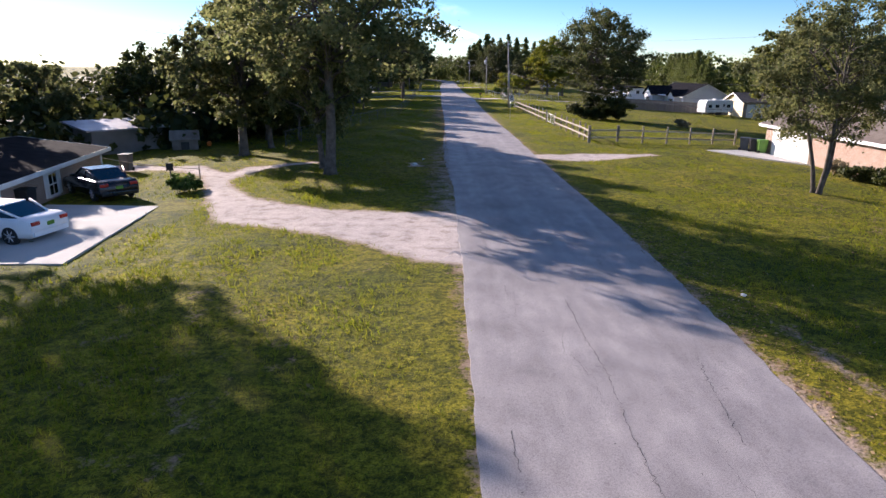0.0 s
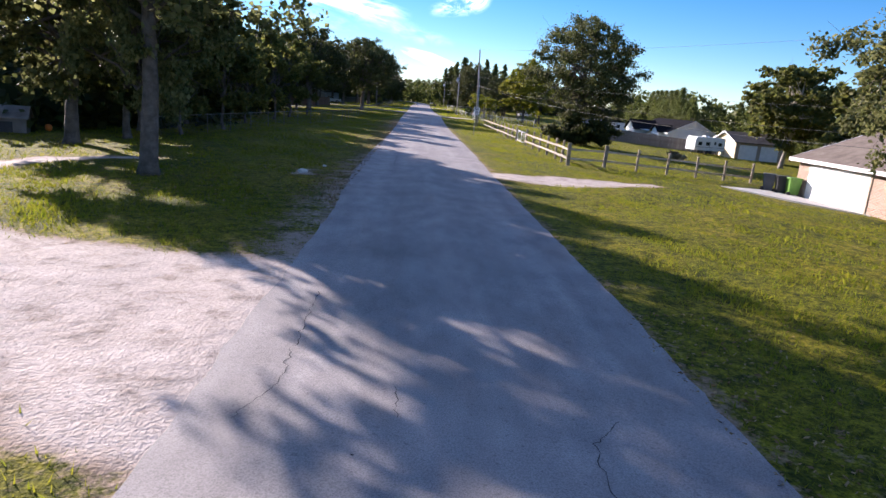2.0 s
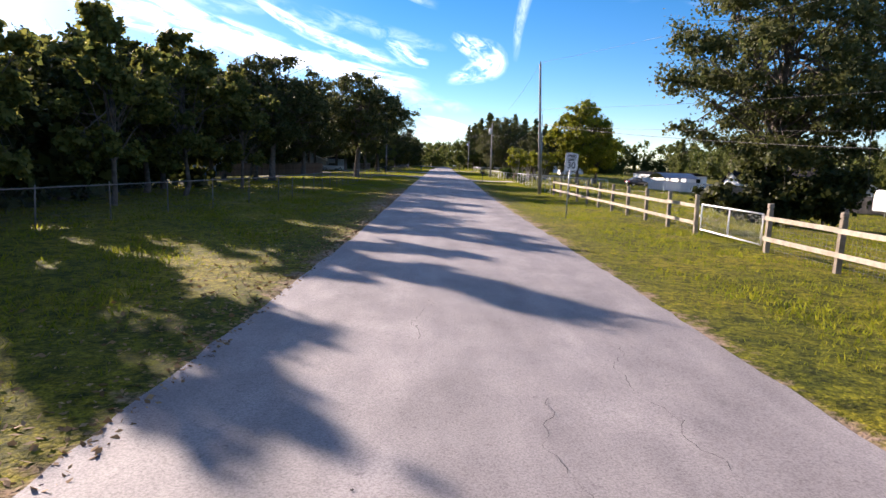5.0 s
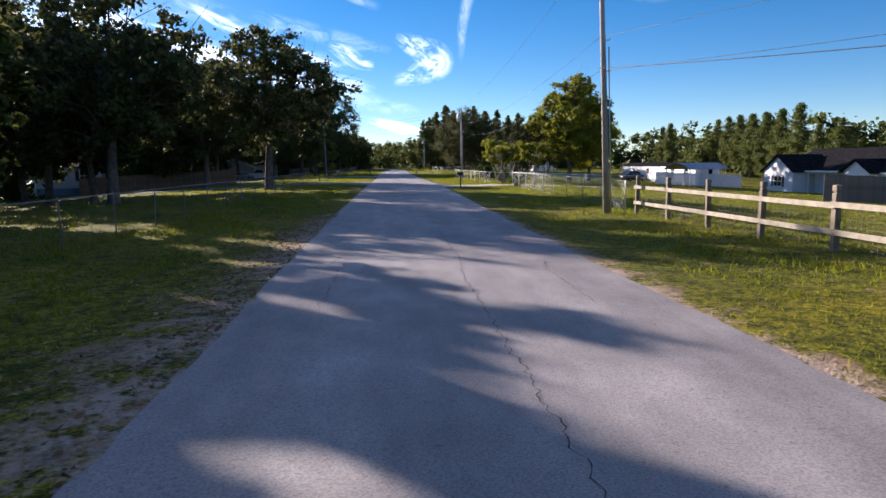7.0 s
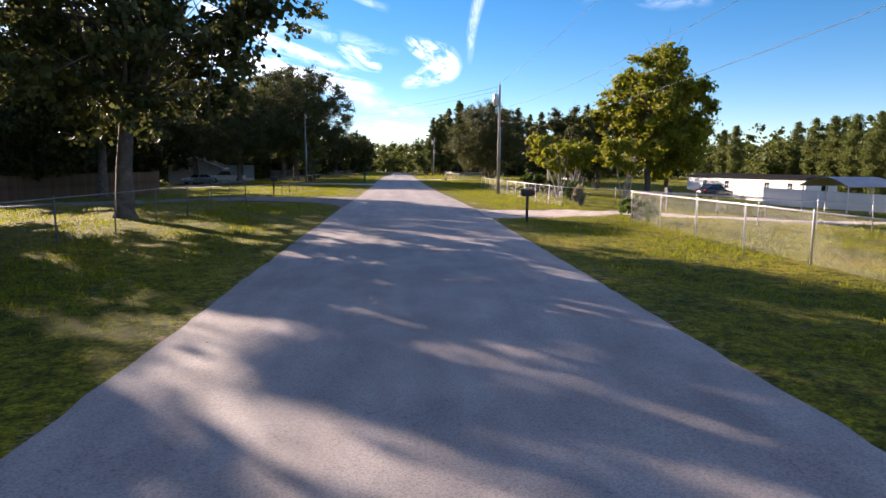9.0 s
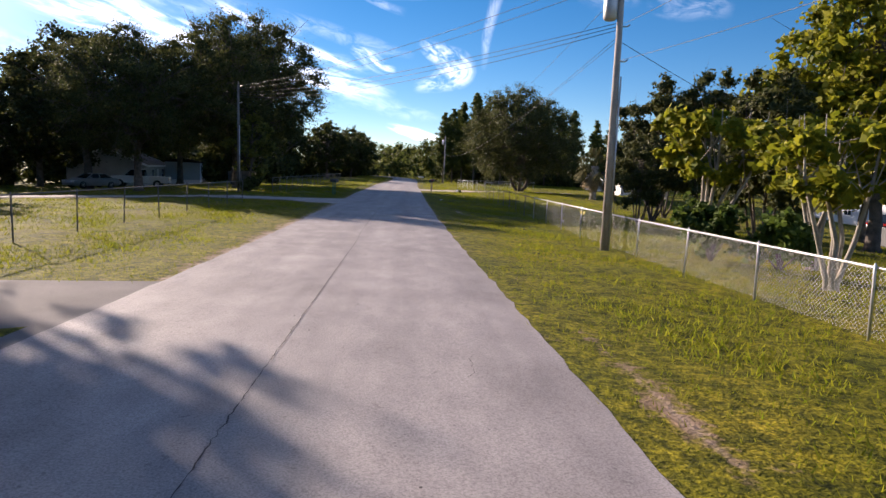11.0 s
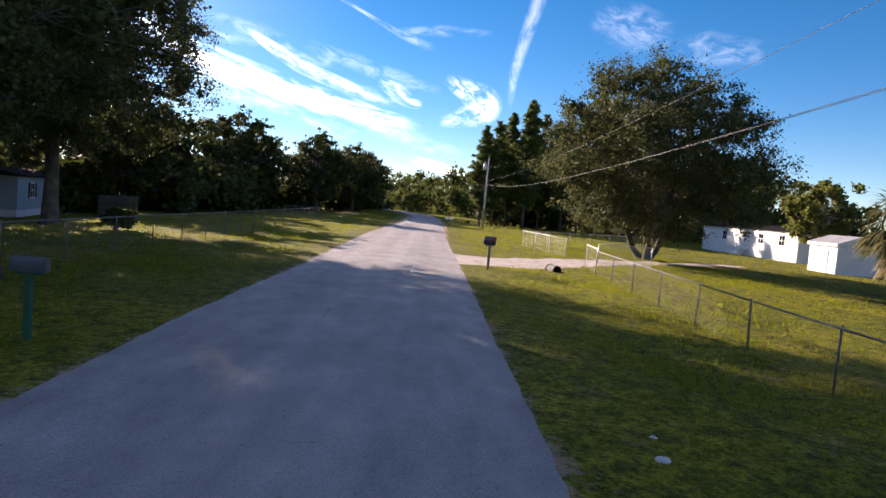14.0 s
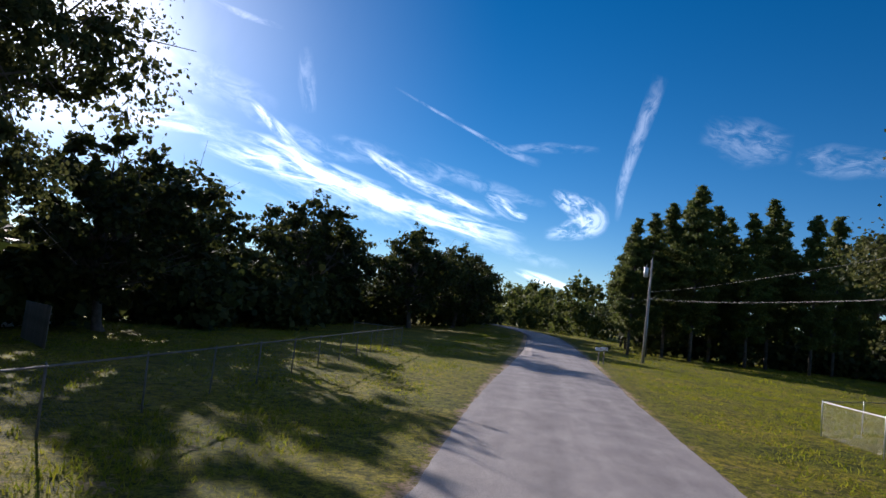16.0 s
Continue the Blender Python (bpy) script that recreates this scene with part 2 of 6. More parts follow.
BLADE = leaf_material("grass_blade", (0.125, 0.165, 0.01), (0.25, 0.24, 0.021), 0.64, 0.7)
FALLEN = leaf_material("fallen_leaf", (0.16, 0.085, 0.035), (0.4, 0.27, 0.14), 0.15, 0.7)
OLD_WOOD = surface("weathered_wood", (0.17, 0.14, 0.105), (0.34, 0.29, 0.23), 2.5, 0.9, 0.5, 30, vary=0.15)
RAIL_WOOD = surface("rail_wood", (0.26, 0.225, 0.175), (0.47, 0.42, 0.34), 2.5, 0.85, 0.4, 30, vary=0.1)
POLE_WOOD = surface("pole_wood", (0.3, 0.26, 0.22), (0.45, 0.41, 0.37), 1.2, 0.9, 0.5, 20)
DARK_WOOD = surface("dark_fence_wood", (0.13, 0.115, 0.1), (0.24, 0.22, 0.2), 1.5, 0.9, 0.4, 20, vary=0.15)
BROWN_WOOD = surface("brown_fence_wood", (0.12, 0.075, 0.05), (0.2, 0.13, 0.09), 1.5, 0.9, 0.4, 20, vary=0.15)
GALV = surface("galvanised_steel", (0.42, 0.43, 0.44), (0.6, 0.6, 0.6), 5, 0.45, 0.1, 60, metal=0.6)
# dull mesh wire, also fence steel with shade put into its colour
DULL_SHADED_WIRE = surface("dull_and_shaded_wire", (0.1, 0.095, 0.09), (0.19, 0.18, 0.17), 5, 0.8, 0.1, 60)
BRICK = brick_material()
SHINGLE = surface("dark_shingles", (0.008, 0.008, 0.01), (0.022, 0.021, 0.024), 2, 0.95, 0.6, 9)
BROWN_ROOF = surface("brown_shingles", (0.12, 0.095, 0.08), (0.2, 0.165, 0.14), 2, 0.95, 0.6, 9)
METAL_ROOF = surface("metal_roof", (0.3, 0.29, 0.32), (0.42, 0.41, 0.44), 1, 0.5, 0.1, 30, metal=0.3)
SHINGLE.node_tree.nodes["Principled BSDF"].inputs["Specular IOR Level"].default_value = 0.02
WHITE = surface("white_paint", (0.7, 0.7, 0.69), (0.82, 0.82, 0.81), 1.5, 0.6, 0.08, 40)
SIDING = surface("white_siding", (0.66, 0.66, 0.67), (0.78, 0.78, 0.78), 0.8, 0.7, 0.1, 30)
BLUE_SIDING = surface("blue_grey_siding", (0.3, 0.36, 0.42), (0.4, 0.46, 0.52), 0.8, 0.7, 0.1, 30)
BLUE_SKIRT = surface("blue_skirting", (0.08, 0.16, 0.28), (0.12, 0.22, 0.36), 1, 0.7, 0.1)
GREY_SIDING = surface("grey_siding", (0.34, 0.33, 0.32), (0.46, 0.45, 0.43), 0.8, 0.75, 0.1, 30)
CREAM = surface("cream_wall", (0.62, 0.52, 0.34), (0.72, 0.62, 0.43), 0.8, 0.8, 0.15, 30)
TAN = surface("tan_trim_and_shade", (0.3, 0.24, 0.18), (0.4, 0.33, 0.26), 0.8, 0.8, 0.15, 30)
GREY_WALL = surface("grey_metal_wall", (0.17, 0.155, 0.15), (0.25, 0.235, 0.23), 0.7, 0.7, 0.1, 30)
BLACK = surface("black_plastic", (0.012, 0.012, 0.014), (0.03, 0.03, 0.033), 4, 0.5, 0.1)
GREY_PLASTIC = surface("grey_plastic", (0.06, 0.065, 0.07), (0.1, 0.105, 0.11), 3, 0.55, 0.1)
GREEN_PLASTIC = surface("green_plastic", (0.08, 0.2, 0.02), (0.13, 0.3, 0.03), 3, 0.5, 0.1)
GREEN_PAINT = surface("green_paint", (0.01, 0.09, 0.05), (0.02, 0.13, 0.07), 3, 0.6, 0.1)
RUBBER = surface("rubber", (0.012, 0.012, 0.012), (0.025, 0.025, 0.025), 5, 0.8, 0.2)
CAR_WHITE = surface("white_car_paint", (0.74, 0.75, 0.76), (0.8, 0.8, 0.81), 0.5, 0.25, 0)
CAR_BLACK = surface("black_car_paint", (0.008, 0.009, 0.011), (0.014, 0.015, 0.018), 0.5, 0.2, 0)
CAR_GREY = surface("grey_car_paint", (0.2, 0.21, 0.22), (0.26, 0.27, 0.28), 0.5, 0.3, 0)
RED_LENS = surface("red_lens", (0.3, 0.01, 0.01), (0.4, 0.02, 0.015), 3, 0.2, 0)
CLEAR_LENS = surface("clear_lens", (0.6, 0.6, 0.6), (0.75, 0.75, 0.75), 3, 0.15, 0)
CHROME = surface("alloy", (0.45, 0.45, 0.46), (0.6, 0.6, 0.6), 3, 0.3, 0, metal=0.8)
GLASS = glass_material()
SIGN_WHITE = surface("sign_white", (0.72, 0.72, 0.72), (0.8, 0.8, 0.79), 2, 0.5, 0)
INK = surface("sign_black", (0.012, 0.012, 0.012), (0.02, 0.02, 0.02), 2, 0.6, 0)
WIRE = surface("cable", (0.012, 0.012, 0.013), (0.025, 0.025, 0.028), 2, 0.6, 0)
YELLOW = surface("yellow_plastic", (0.6, 0.5, 0.08), (0.7, 0.6, 0.12), 3, 0.5, 0)
ORANGE = surface("orange_plastic", (0.75, 0.16, 0.02), (0.85, 0.22, 0.03), 3, 0.5, 0)
PIPE = surface("culvert_pipe", (0.06, 0.06, 0.06), (0.16, 0.155, 0.15), 4, 0.8, 0.3)
STONE = surface("pale_stone", (0.5, 0.48, 0.45), (0.65, 0.63, 0.6), 4, 0.9, 0.5)


# ---- building helpers ----
def fall(x, y):
    """The lawn is level by the road and falls gently to both sides, but stays level round the sandy drive."""
    level = np.clip((y - 190.0) / 34.0, 0, 1) * (x > 0)
    return -0.048 * np.clip(np.abs(x) - 10.5, 0, 48) * (1 - level * level * (3 - 2 * level))


def gz(x, y=0.0):
    return float(fall(x, y))


def thing(name, x, y, label, category, group="", turn=0.0, z=None, kind=""):
    ob = new(name)
    ob.empty_display_size = 0.3
    ob.matrix_world = pose(x, y, gz(x, y) if z is None else z, 0, 0, turn)
    return tagged(ob, label, category, group, kind)


def mesh_from(name, bm, material):
    me = bpy.data.meshes.new(name)
    bm.normal_update()
    bm.to_mesh(me)
    bm.free()
    for m in material if isinstance(material, (list, tuple)) else (material,):
        me.materials.append(m)
    return me


def part(name, bm, material, parent, label="", at=None):
    ob = new(name, bm if isinstance(bm, bpy.types.Mesh) else mesh_from(name, bm, material))
    ob.parent = parent
    if at is not None:
        ob.matrix_basis = at
    if label:
        ob["label"] = label
    return ob


def add_box(bm, x0, x1, y0, y1, z0, z1, bevel=0.0):
    r = bmesh.ops.create_cube(bm, size=1)
    bmesh.ops.transform(bm, matrix=Matrix.LocRotScale(((x0 + x1) / 2, (y0 + y1) / 2, (z0 + z1) / 2), None, (x1 - x0, y1 - y0, z1 - z0)), verts=r["verts"])
    if bevel:
        ed = {e for v in r["verts"] for e in v.link_edges}
        bmesh.ops.bevel(bm, geom=list(ed), offset=bevel, segments=2, affect="EDGES", profile=0.7)
    return bm


def boxed(x0, x1, y0, y1, z0, z1, bevel=0.0):
    return add_box(bmesh.new(), x0, x1, y0, y1, z0, z1, bevel)


def add_tube(bm, pts, radii, n=8, cap=True):
    rings = []
    for i, p in enumerate(pts):
        p = Vector(p)
        d = (Vector(pts[min(i + 1, len(pts) - 1)]) - Vector(pts[max(i - 1, 0)])).normalized()
        u = d.orthogonal().normalized() if abs(d.z) < 0.99 else Vector((1, 0, 0))
        u = (u - d * u.dot(d)).normalized()
        v = d.cross(u)
        rings.append([bm.verts.new(p + (u * math.cos(k * math.tau / n) + v * math.sin(k * math.tau / n)) * radii[i]) for k in range(n)])
    for a, b in zip(rings, rings[1:]):
        best = min(range(n), key=lambda s: sum((a[k].co - b[(k + s) % n].co).length for k in range(n)))
        for k in range(n):
            f = bm.faces.new((a[k], a[(k + 1) % n], b[(k + 1 + best) % n], b[(k + best) % n]))
            f.smooth = True
    if cap:
        bm.faces.new(rings[0][::-1])
        bm.faces.new(rings[-1])
    return bm


def tubed(pts, radii, n=8):
    return add_tube(bmesh.new(), pts, radii, n)


def prism(profile, depth, axis="y"):
    """A solid from a closed outline (a, z) drawn out along y or x."""
    bm = bmesh.new()
    place = (lambda a, z, d: (a, d, z)) if axis == "y" else (lambda a, z, d: (d, a, z))
    lo = [bm.verts.new(place(a, z, depth[0])) for a, z in profile]
    hi = [bm.verts.new(place(a, z, depth[1])) for a, z in profile]
    n = len(profile)
    bm.faces.new(lo)
    bm.faces.new(hi[::-1])
    for k in range(n):
        bm.faces.new((lo[k], hi[k], hi[(k + 1) % n], lo[(k + 1) % n]))
    bmesh.ops.recalc_face_normals(bm, faces=bm.faces)
    return bm


def mesh_arrays(name, verts, faces, material, smooth=False):
    """A mesh from arrays: verts (n, 3), faces (m, k)."""
    me = bpy.data.meshes.new(name)
    k = faces.shape[1]
    me.vertices.add(len(verts))
    me.vertices.foreach_set("co", verts.astype(np.float32).ravel())
    me.loops.add(faces.size)
    me.loops.foreach_set("vertex_index", faces.astype(np.int32).ravel())
    me.polygons.add(len(faces))
    me.polygons.foreach_set("loop_start", np.arange(0, faces.size, k, dtype=np.int32))
    if smooth:
        me.polygons.foreach_set("use_smooth", np.ones(len(faces), dtype=bool))
    me.update(calc_edges=True)
    me.materials.append(material)
    return me


# ---- the ground ----
def along(px, py, pts):
    """Distance from a broad line of points (x, y, half width), under 0 inside."""
    best = np.full(px.shape, 1e9)
    for (x0, y0, w0), (x1, y1, w1) in zip(pts, pts[1:]):
        dx, dy = x1 - x0, y1 - y0
        t = np.clip(((px - x0) * dx + (py - y0) * dy) / (dx * dx + dy * dy), 0, 1)
        best = np.minimum(best, np.hypot(px - x0 - t * dx, py - y0 - t * dy) - (w0 + (w1 - w0) * t))
    return best


TRACKS = (
    [(-2.7, 34.2, 3.7), (-5.5, 35.4, 2.5), (-8.5, 36.5, 1.8), (-11.0, 37.5, 1.8), (-13.0, 40.4, 1.0), (-15.0, 44.6, 0.6), (-16.4, 48.5, 0.8), (-19.0, 51.6, 0.8), (-24.0, 53.0, 1.1), (-34.0, 54.0, 0.9)],
    [(-15.4, 47.0, 0.5), (-14.6, 50.6, 0.9), (-11.5, 52.0, 0.3)],
    [(2.8, 55.0, 0.9), (5.2, 55.1, 1.7), (8.2, 55.9, 1.3), (11.5, 57.2, 0.4)],
    [(-3.6, 185.4, 3.0), (-5.2, 186.0, 2.0), (-9.0, 186.2, 1.3), (-26.0, 187.0, 1.2)],
    [(2.5, 141.6, 3.0), (5.5, 142.2, 2.4), (9.5, 143.2, 1.4), (20.0, 144.5, 1.0), (34.0, 152.0, 0.8)],
    [(2.5, 217.0, 2.8), (6.0, 217.8, 2.0), (10.5, 222.6, 1.6), (15.0, 226.5, 1.2), (24.0, 232.0, 0.8)],
    [(4.7, 176.5, 0.05), (4.3, 179.5, 0.0), (4.3, 182.0, -0.15), (4.05, 186.0, -0.25), (4.15, 193.4, -0.3), (3.85, 201.0, -0.25), (3.8, 204.0, -0.4)],
    [(4.0, 153.6, -0.3), (4.1, 151.4, -0.05), (4.0, 148.8, -0.1), (4.5, 146.6, -0.2)],
    [(4.7, 14.0, 0.1), (4.6, 22.0, 0.05), (4.2, 27.0, -0.15)],
    [(-5.0, 50.5, 0.35), (-5.2, 52.0, 0.2)],
    [(-9.2, 24.0, -0.2), (-8.0, 21.5, -0.12), (-7.2, 19.5, -0.2)],
    [(-7.6, 28.0, -0.2), (-6.2, 28.6, -0.12)],
)


def build_ground():
    xs = np.unique(np.concatenate([np.linspace(-24, 24, 121), 24 + np.geomspace(1, 1500, 34), -24 - np.geomspace(1, 1500, 34)]))
    ys = np.unique(np.concatenate([np.linspace(0, 256, 513), 256 + np.geomspace(1, 2600, 40), -np.geomspace(1, 700, 30)]))
    gx, gy = np.meshgrid(xs, ys)
    fx, fy = gx.ravel(), gy.ravel()
    z = fall(fx, fy)
    off = np.clip((np.abs(fx - road_bend(fy)) - 3.3) / 2.0, 0, 1)
    z = z + off * (0.035 * np.sin(fx * 0.9 + 1.3 * np.sin(fy * 0.31)) * np.sin(fy * 0.7 + fx * 0.2) + 0.02 * np.sin(fx * 2.3 + fy * 1.1) - 0.03)
    z = z - 0.07 * np.clip((2.85 - np.abs(fx - road_bend(fy))) / 0.3, 0, 1)
    lip = np.abs(fx - road_bend(fy))
    z = z + 0.018 * np.clip((lip - 2.4) / 0.4, 0, 1) * np.clip((4.6 - lip) / 1.0, 0, 1)
    rng = np.random.default_rng(5)
    z = z + off * rng.normal(0, 0.012, z.shape) * (np.abs(fx) < 22)
    d = np.zeros_like(fx)
    for line in TRACKS:
        d = np.maximum(d, np.clip(0.62 - along(fx, fy, line) * 0.75, 0, 1))
    side = np.abs(fx - road_bend(fy))
    d = np.maximum(d, np.clip(0.64 - (side - 2.9) * np.where((fx < 0) & (fy < 112) & (np.sin(fy * 0.12 - 4.3) > 0.2), 0.16, np.where(fy > 112, 0.9, 0.55)), 0, 0.6) * (side > 2.0))
    bare = np.clip(0.27 + 0.1 * np.sin(fy * 0.13 + fx * 0.21) * np.sin(fx * 0.3 - fy * 0.07), 0, 0.5)
    d = np.maximum(d, bare * (np.abs(fx) < 40))
    verts = np.column_stack([fx, fy, z])
    nx, ny = len(xs), len(ys)
    k = (np.arange(ny - 1)[:, None] * nx + np.arange(nx - 1)[None, :]).ravel()
    me = mesh_arrays("ground", verts, np.column_stack([k, k + 1, k + nx + 1, k + nx]), GROUND, True)
    at = me.attributes.new("dirt", "FLOAT", "POINT")
    at.data.foreach_set("value", d.astype(np.float32))
    tagged(new("ground", me), "mown green and yellowish lawn with worn sandy patches", "lawn", kind="structure")


def road_bend(y):
    """How far the road's middle lies right of the straight line at y: a slight swing right, then a bend to the left."""
    far = np.clip(np.asarray(y, dtype=float) - 298, 0, 500)
    swing = np.clip((np.asarray(y, dtype=float) - 224) / 50, 0, 1)
    return 1.0 * swing * swing * (3 - 2 * swing) - 0.0026 * np.minimum(far, 70) * (2 * far - np.minimum(far, 70))


LEFT_EDGE = ((14, 3.1), (20, 3.05), (30, 2.95), (43, 2.88), (54, 3.27), (64, 3.22), (80, 2.9), (98, 2.92), (108, 3.05), (143, 3.0), (154, 2.82), (166, 2.68), (174, 2.74), (183, 2.68), (199, 3.0), (209, 2.8), (230, 2.85), (262, 2.5))
RIGHT_EDGE = ((14, 2.8), (20, 2.75), (26, 3.0), (35, 3.15), (41, 3.1), (55, 3.0), (68, 3.05), (98, 2.8), (108, 2.9), (123, 3.15), (144, 3.42), (152, 3.3), (165, 3.0), (174, 2.9), (189, 2.86), (204, 2.96), (223, 3.0), (262, 2.6))


def half_width(y, right):
    """How far the ragged asphalt reaches from the road's middle."""
    line = np.array(RIGHT_EDGE if right else LEFT_EDGE)
    return np.interp(y, line[:, 0], line[:, 1])


def build_road():
    ys = np.arange(-80, 460, 0.4)
    rng = np.random.default_rng(2)
    cols = np.array([-3.03, -2.98, -2.98, -2.6, -1.6, -0.5, 0.5, 1.6, 2.6, 2.98, 2.98, 3.03])
    rag = np.zeros((len(ys), 2))
    for s in range(2):
        r = rng.normal(0, 1, len(ys))
        slow = np.convolve(rng.normal(0, 1, len(ys) + 8), np.ones(9) / 9, "valid") * 0.05
        rag[:, s] = 0.016 * r + slow + (half_width(ys, True) - 2.98 if s else 2.98 - half_width(ys, False))
    gx = np.tile(cols, (len(ys), 1))
    gx[:, :3] += rag[:, :1]
    gx[:, -3:] += rag[:, 1:]
    gz_ = 0.035 - 0.012 * np.abs(cols) / 3
    zz = np.tile(gz_, (len(ys), 1))
    zz[:, 0] = zz[:, -1] = -0.08
    zz[:, 3:-3] += rng.normal(0, 0.0015, zz[:, 3:-3].shape)
    gx = gx + road_bend(ys)[:, None]
    verts = np.column_stack([gx.ravel(), np.repeat(ys, len(cols)), zz.ravel()])
    n = len(cols)
    k = (np.arange(len(ys) - 1)[:, None] * n + np.array([c for c in range(n - 1) if c not in (1, n - 3)])[None, :]).ravel()
    road = tagged(new("road", mesh_arrays("road", verts, np.column_stack([k, k + 1, k + n + 1, k + n]), ROAD, True)),
                  "pale grey aged asphalt road with long cracks and ragged edges", "road", kind="structure")
    # cracks: thin dark wandering strips along and across
    vv, ff = [], []

    def strip(x, y, length, heading, width, wander):
        x0, y0, h = x, y, heading
        row = []
        for _ in range(int(length / 0.1)):
            h = heading + 0.45 * (h - heading) + rng.normal(0, wander)
            x0 += 0.1 * math.sin(h) - 0.06 * (x0 - x - (y0 - y) * math.tan(min(heading, 1.2)) * (heading < 1)) * (heading < 1)
            y0 += 0.1 * math.cos(h)
            x0 += rng.normal(0, 0.011) * (heading < 1)
            w = width * rng.uniform(0.15, 1.5)
            px, py = math.cos(h) * w, -math.sin(h) * w
            z0 = 0.041 - 0.012 * abs(x0) / 3
            row.append(((x0 - px, y0 - py, z0), (x0 + px, y0 + py, z0)))
            if abs(x0) > 2.9:
                break
        for a, b in zip(row, row[1:]):
            i = len(vv)
            vv.extend((a[0], a[1], b[1], b[0]))
            ff.append((i, i + 1, i + 2, i + 3))

    def run(pts, width, wander):
        """A crack through a few turning points, jagged between them."""
        rows = []
        for (xa, ya), (xb, yb) in zip(pts, pts[1:]):
            ln = math.hypot(xb - xa, yb - ya)
            k = max(2, int(ln / 0.08))
            for j in range(k):
                t = j / k
                w = width * rng.uniform(0.25, 1.5)
                px, py = xa + (xb - xa) * t + rng.normal(0, wander) * abs(yb - ya) / ln, ya + (yb - ya) * t + rng.normal(0, wander) * abs(xb - xa) / ln
                nx, ny = (yb - ya) / ln * w, -(xb - xa) / ln * w
                z0 = 0.041 - 0.012 * abs(px) / 3
                rows.append(((px - nx, py - ny, z0), (px + nx, py + ny, z0)))
        for a, b in zip(rows, rows[1:]):
            i = len(vv)
            vv.extend((a[0], a[1], b[1], b[0]))
            ff.append((i, i + 1, i + 2, i + 3))

    for pts in (((-0.42, 27.5), (-0.46, 25.3), (-0.38, 23.4), (-0.53, 21.6), (-0.65, 17.5)), ((1.69, 24.2), (1.46, 23.2), (1.12, 20.9)), ((-2.48, 21.4), (-2.49, 20.2)),
                ((-2.14, 35.8), (-2.08, 32.4), (-2.4, 31.4)), ((-0.74, 32.4), (-0.69, 31.6)), ((1.76, 31.9), (1.34, 31.4), (1.25, 30.3)),
                ((-1.67, 59.2), (-1.67, 55.3), (-1.63, 54.4)), ((-2.38, 55.8), (-2.39, 55.2)), ((-2.2, 54.6), (-2.07, 53.8)), ((-0.07, 60.4), (-0.09, 58.7)),
                ((-1.97, 100.7), (-2.12, 99.4), (-2.17, 98.6)), ((-1.97, 99.0), (-1.91, 98.1), (-1.93, 95.5)), ((-1.43, 99.2), (-1.5, 98.2)), ((0.36, 106.0), (0.36, 99.6), (0.21, 97.9), (0.19, 88.0)), ((1.96, 99.4), (1.75, 98.5), (1.74, 95.5)),
                ((-0.06, 142.2), (-0.06, 141.4)), ((0.98, 188.9), (1.1, 185.5)), ((1.26, 177.6), (1.3, 176.8)), ((-0.52, 200.6), (-0.5, 199.4))):
        run(pts, 0.0055, 0.022)
    run([(0.0, 141.0), (0.03, 163.0), (-0.04, 165.3), (-0.05, 170.5), (0.0, 176.6), (-0.03, 184.0)], 0.0055, 0.006)
    run([(3.38, 143.6), (3.3, 142.1), (3.22, 140.8), (3.25, 139.0)], 0.016, 0.03)
    for y in np.arange(8, 240, 4.2):
        for lane in (-1.9, -0.75, 0.9, 1.9):
            if rng.random() < 0.2:
                strip(lane + rng.normal(0, 0.2), y + rng.uniform(0, 5), rng.uniform(0.8, 4), rng.normal(0, 0.04), 0.0026, 0.35)
        if rng.random() < 0.1:
            strip(rng.uniform(-2.2, 0.5), y, rng.uniform(0.6, 1.6), 1.5, 0.003, 0.5)
    part("crack", mesh_arrays("crack", np.array(vv), np.array(ff), CRACK), None, road, "dark narrow cracks in the asphalt")["kind"] = "stuff"
    # small dark spots and patches
    vv, ff = [], []
    for _ in range(260):
        x, y, r = rng.uniform(-2.7, 2.7), rng.uniform(8, 240), rng.uniform(0.005, 0.02)
        i = len(vv)
        vv.extend((x + r * math.cos(a) * rng.uniform(0.6, 1.2), y + r * math.sin(a) * rng.uniform(0.6, 1.4), 0.042 - 0.012 * abs(x) / 3) for a in (0, 1.05, 2.1, 3.14, 4.2, 5.2))
        ff.append(tuple(range(i, i + 6)))
    part("spot", mesh_arrays("spot", np.array(vv), np.array(ff), CRACK), None, road, "small dark stains on the asphalt")["kind"] = "stuff"


build_ground()
build_road()


def slab(name, corners, label, material, thick=0.025):
    """A paved area laid on the lawn."""
    bm = bmesh.new()
    top = [bm.verts.new((x, y, gz(x, y) + thick)) for x, y in corners]
    low = [bm.verts.new((x, y, gz(x, y) - 0.15)) for x, y in corners]
    bm.faces.new(top)
    n = len(corners)
    for k in range(n):
        bm.faces.new((top[k], low[k], low[(k + 1) % n], top[(k + 1) % n]))
    bmesh.ops.recalc_face_normals(bm, faces=bm.faces)
    return tagged(new(name, mesh_from(name, bm, material)), label, "driveway", kind="structure")


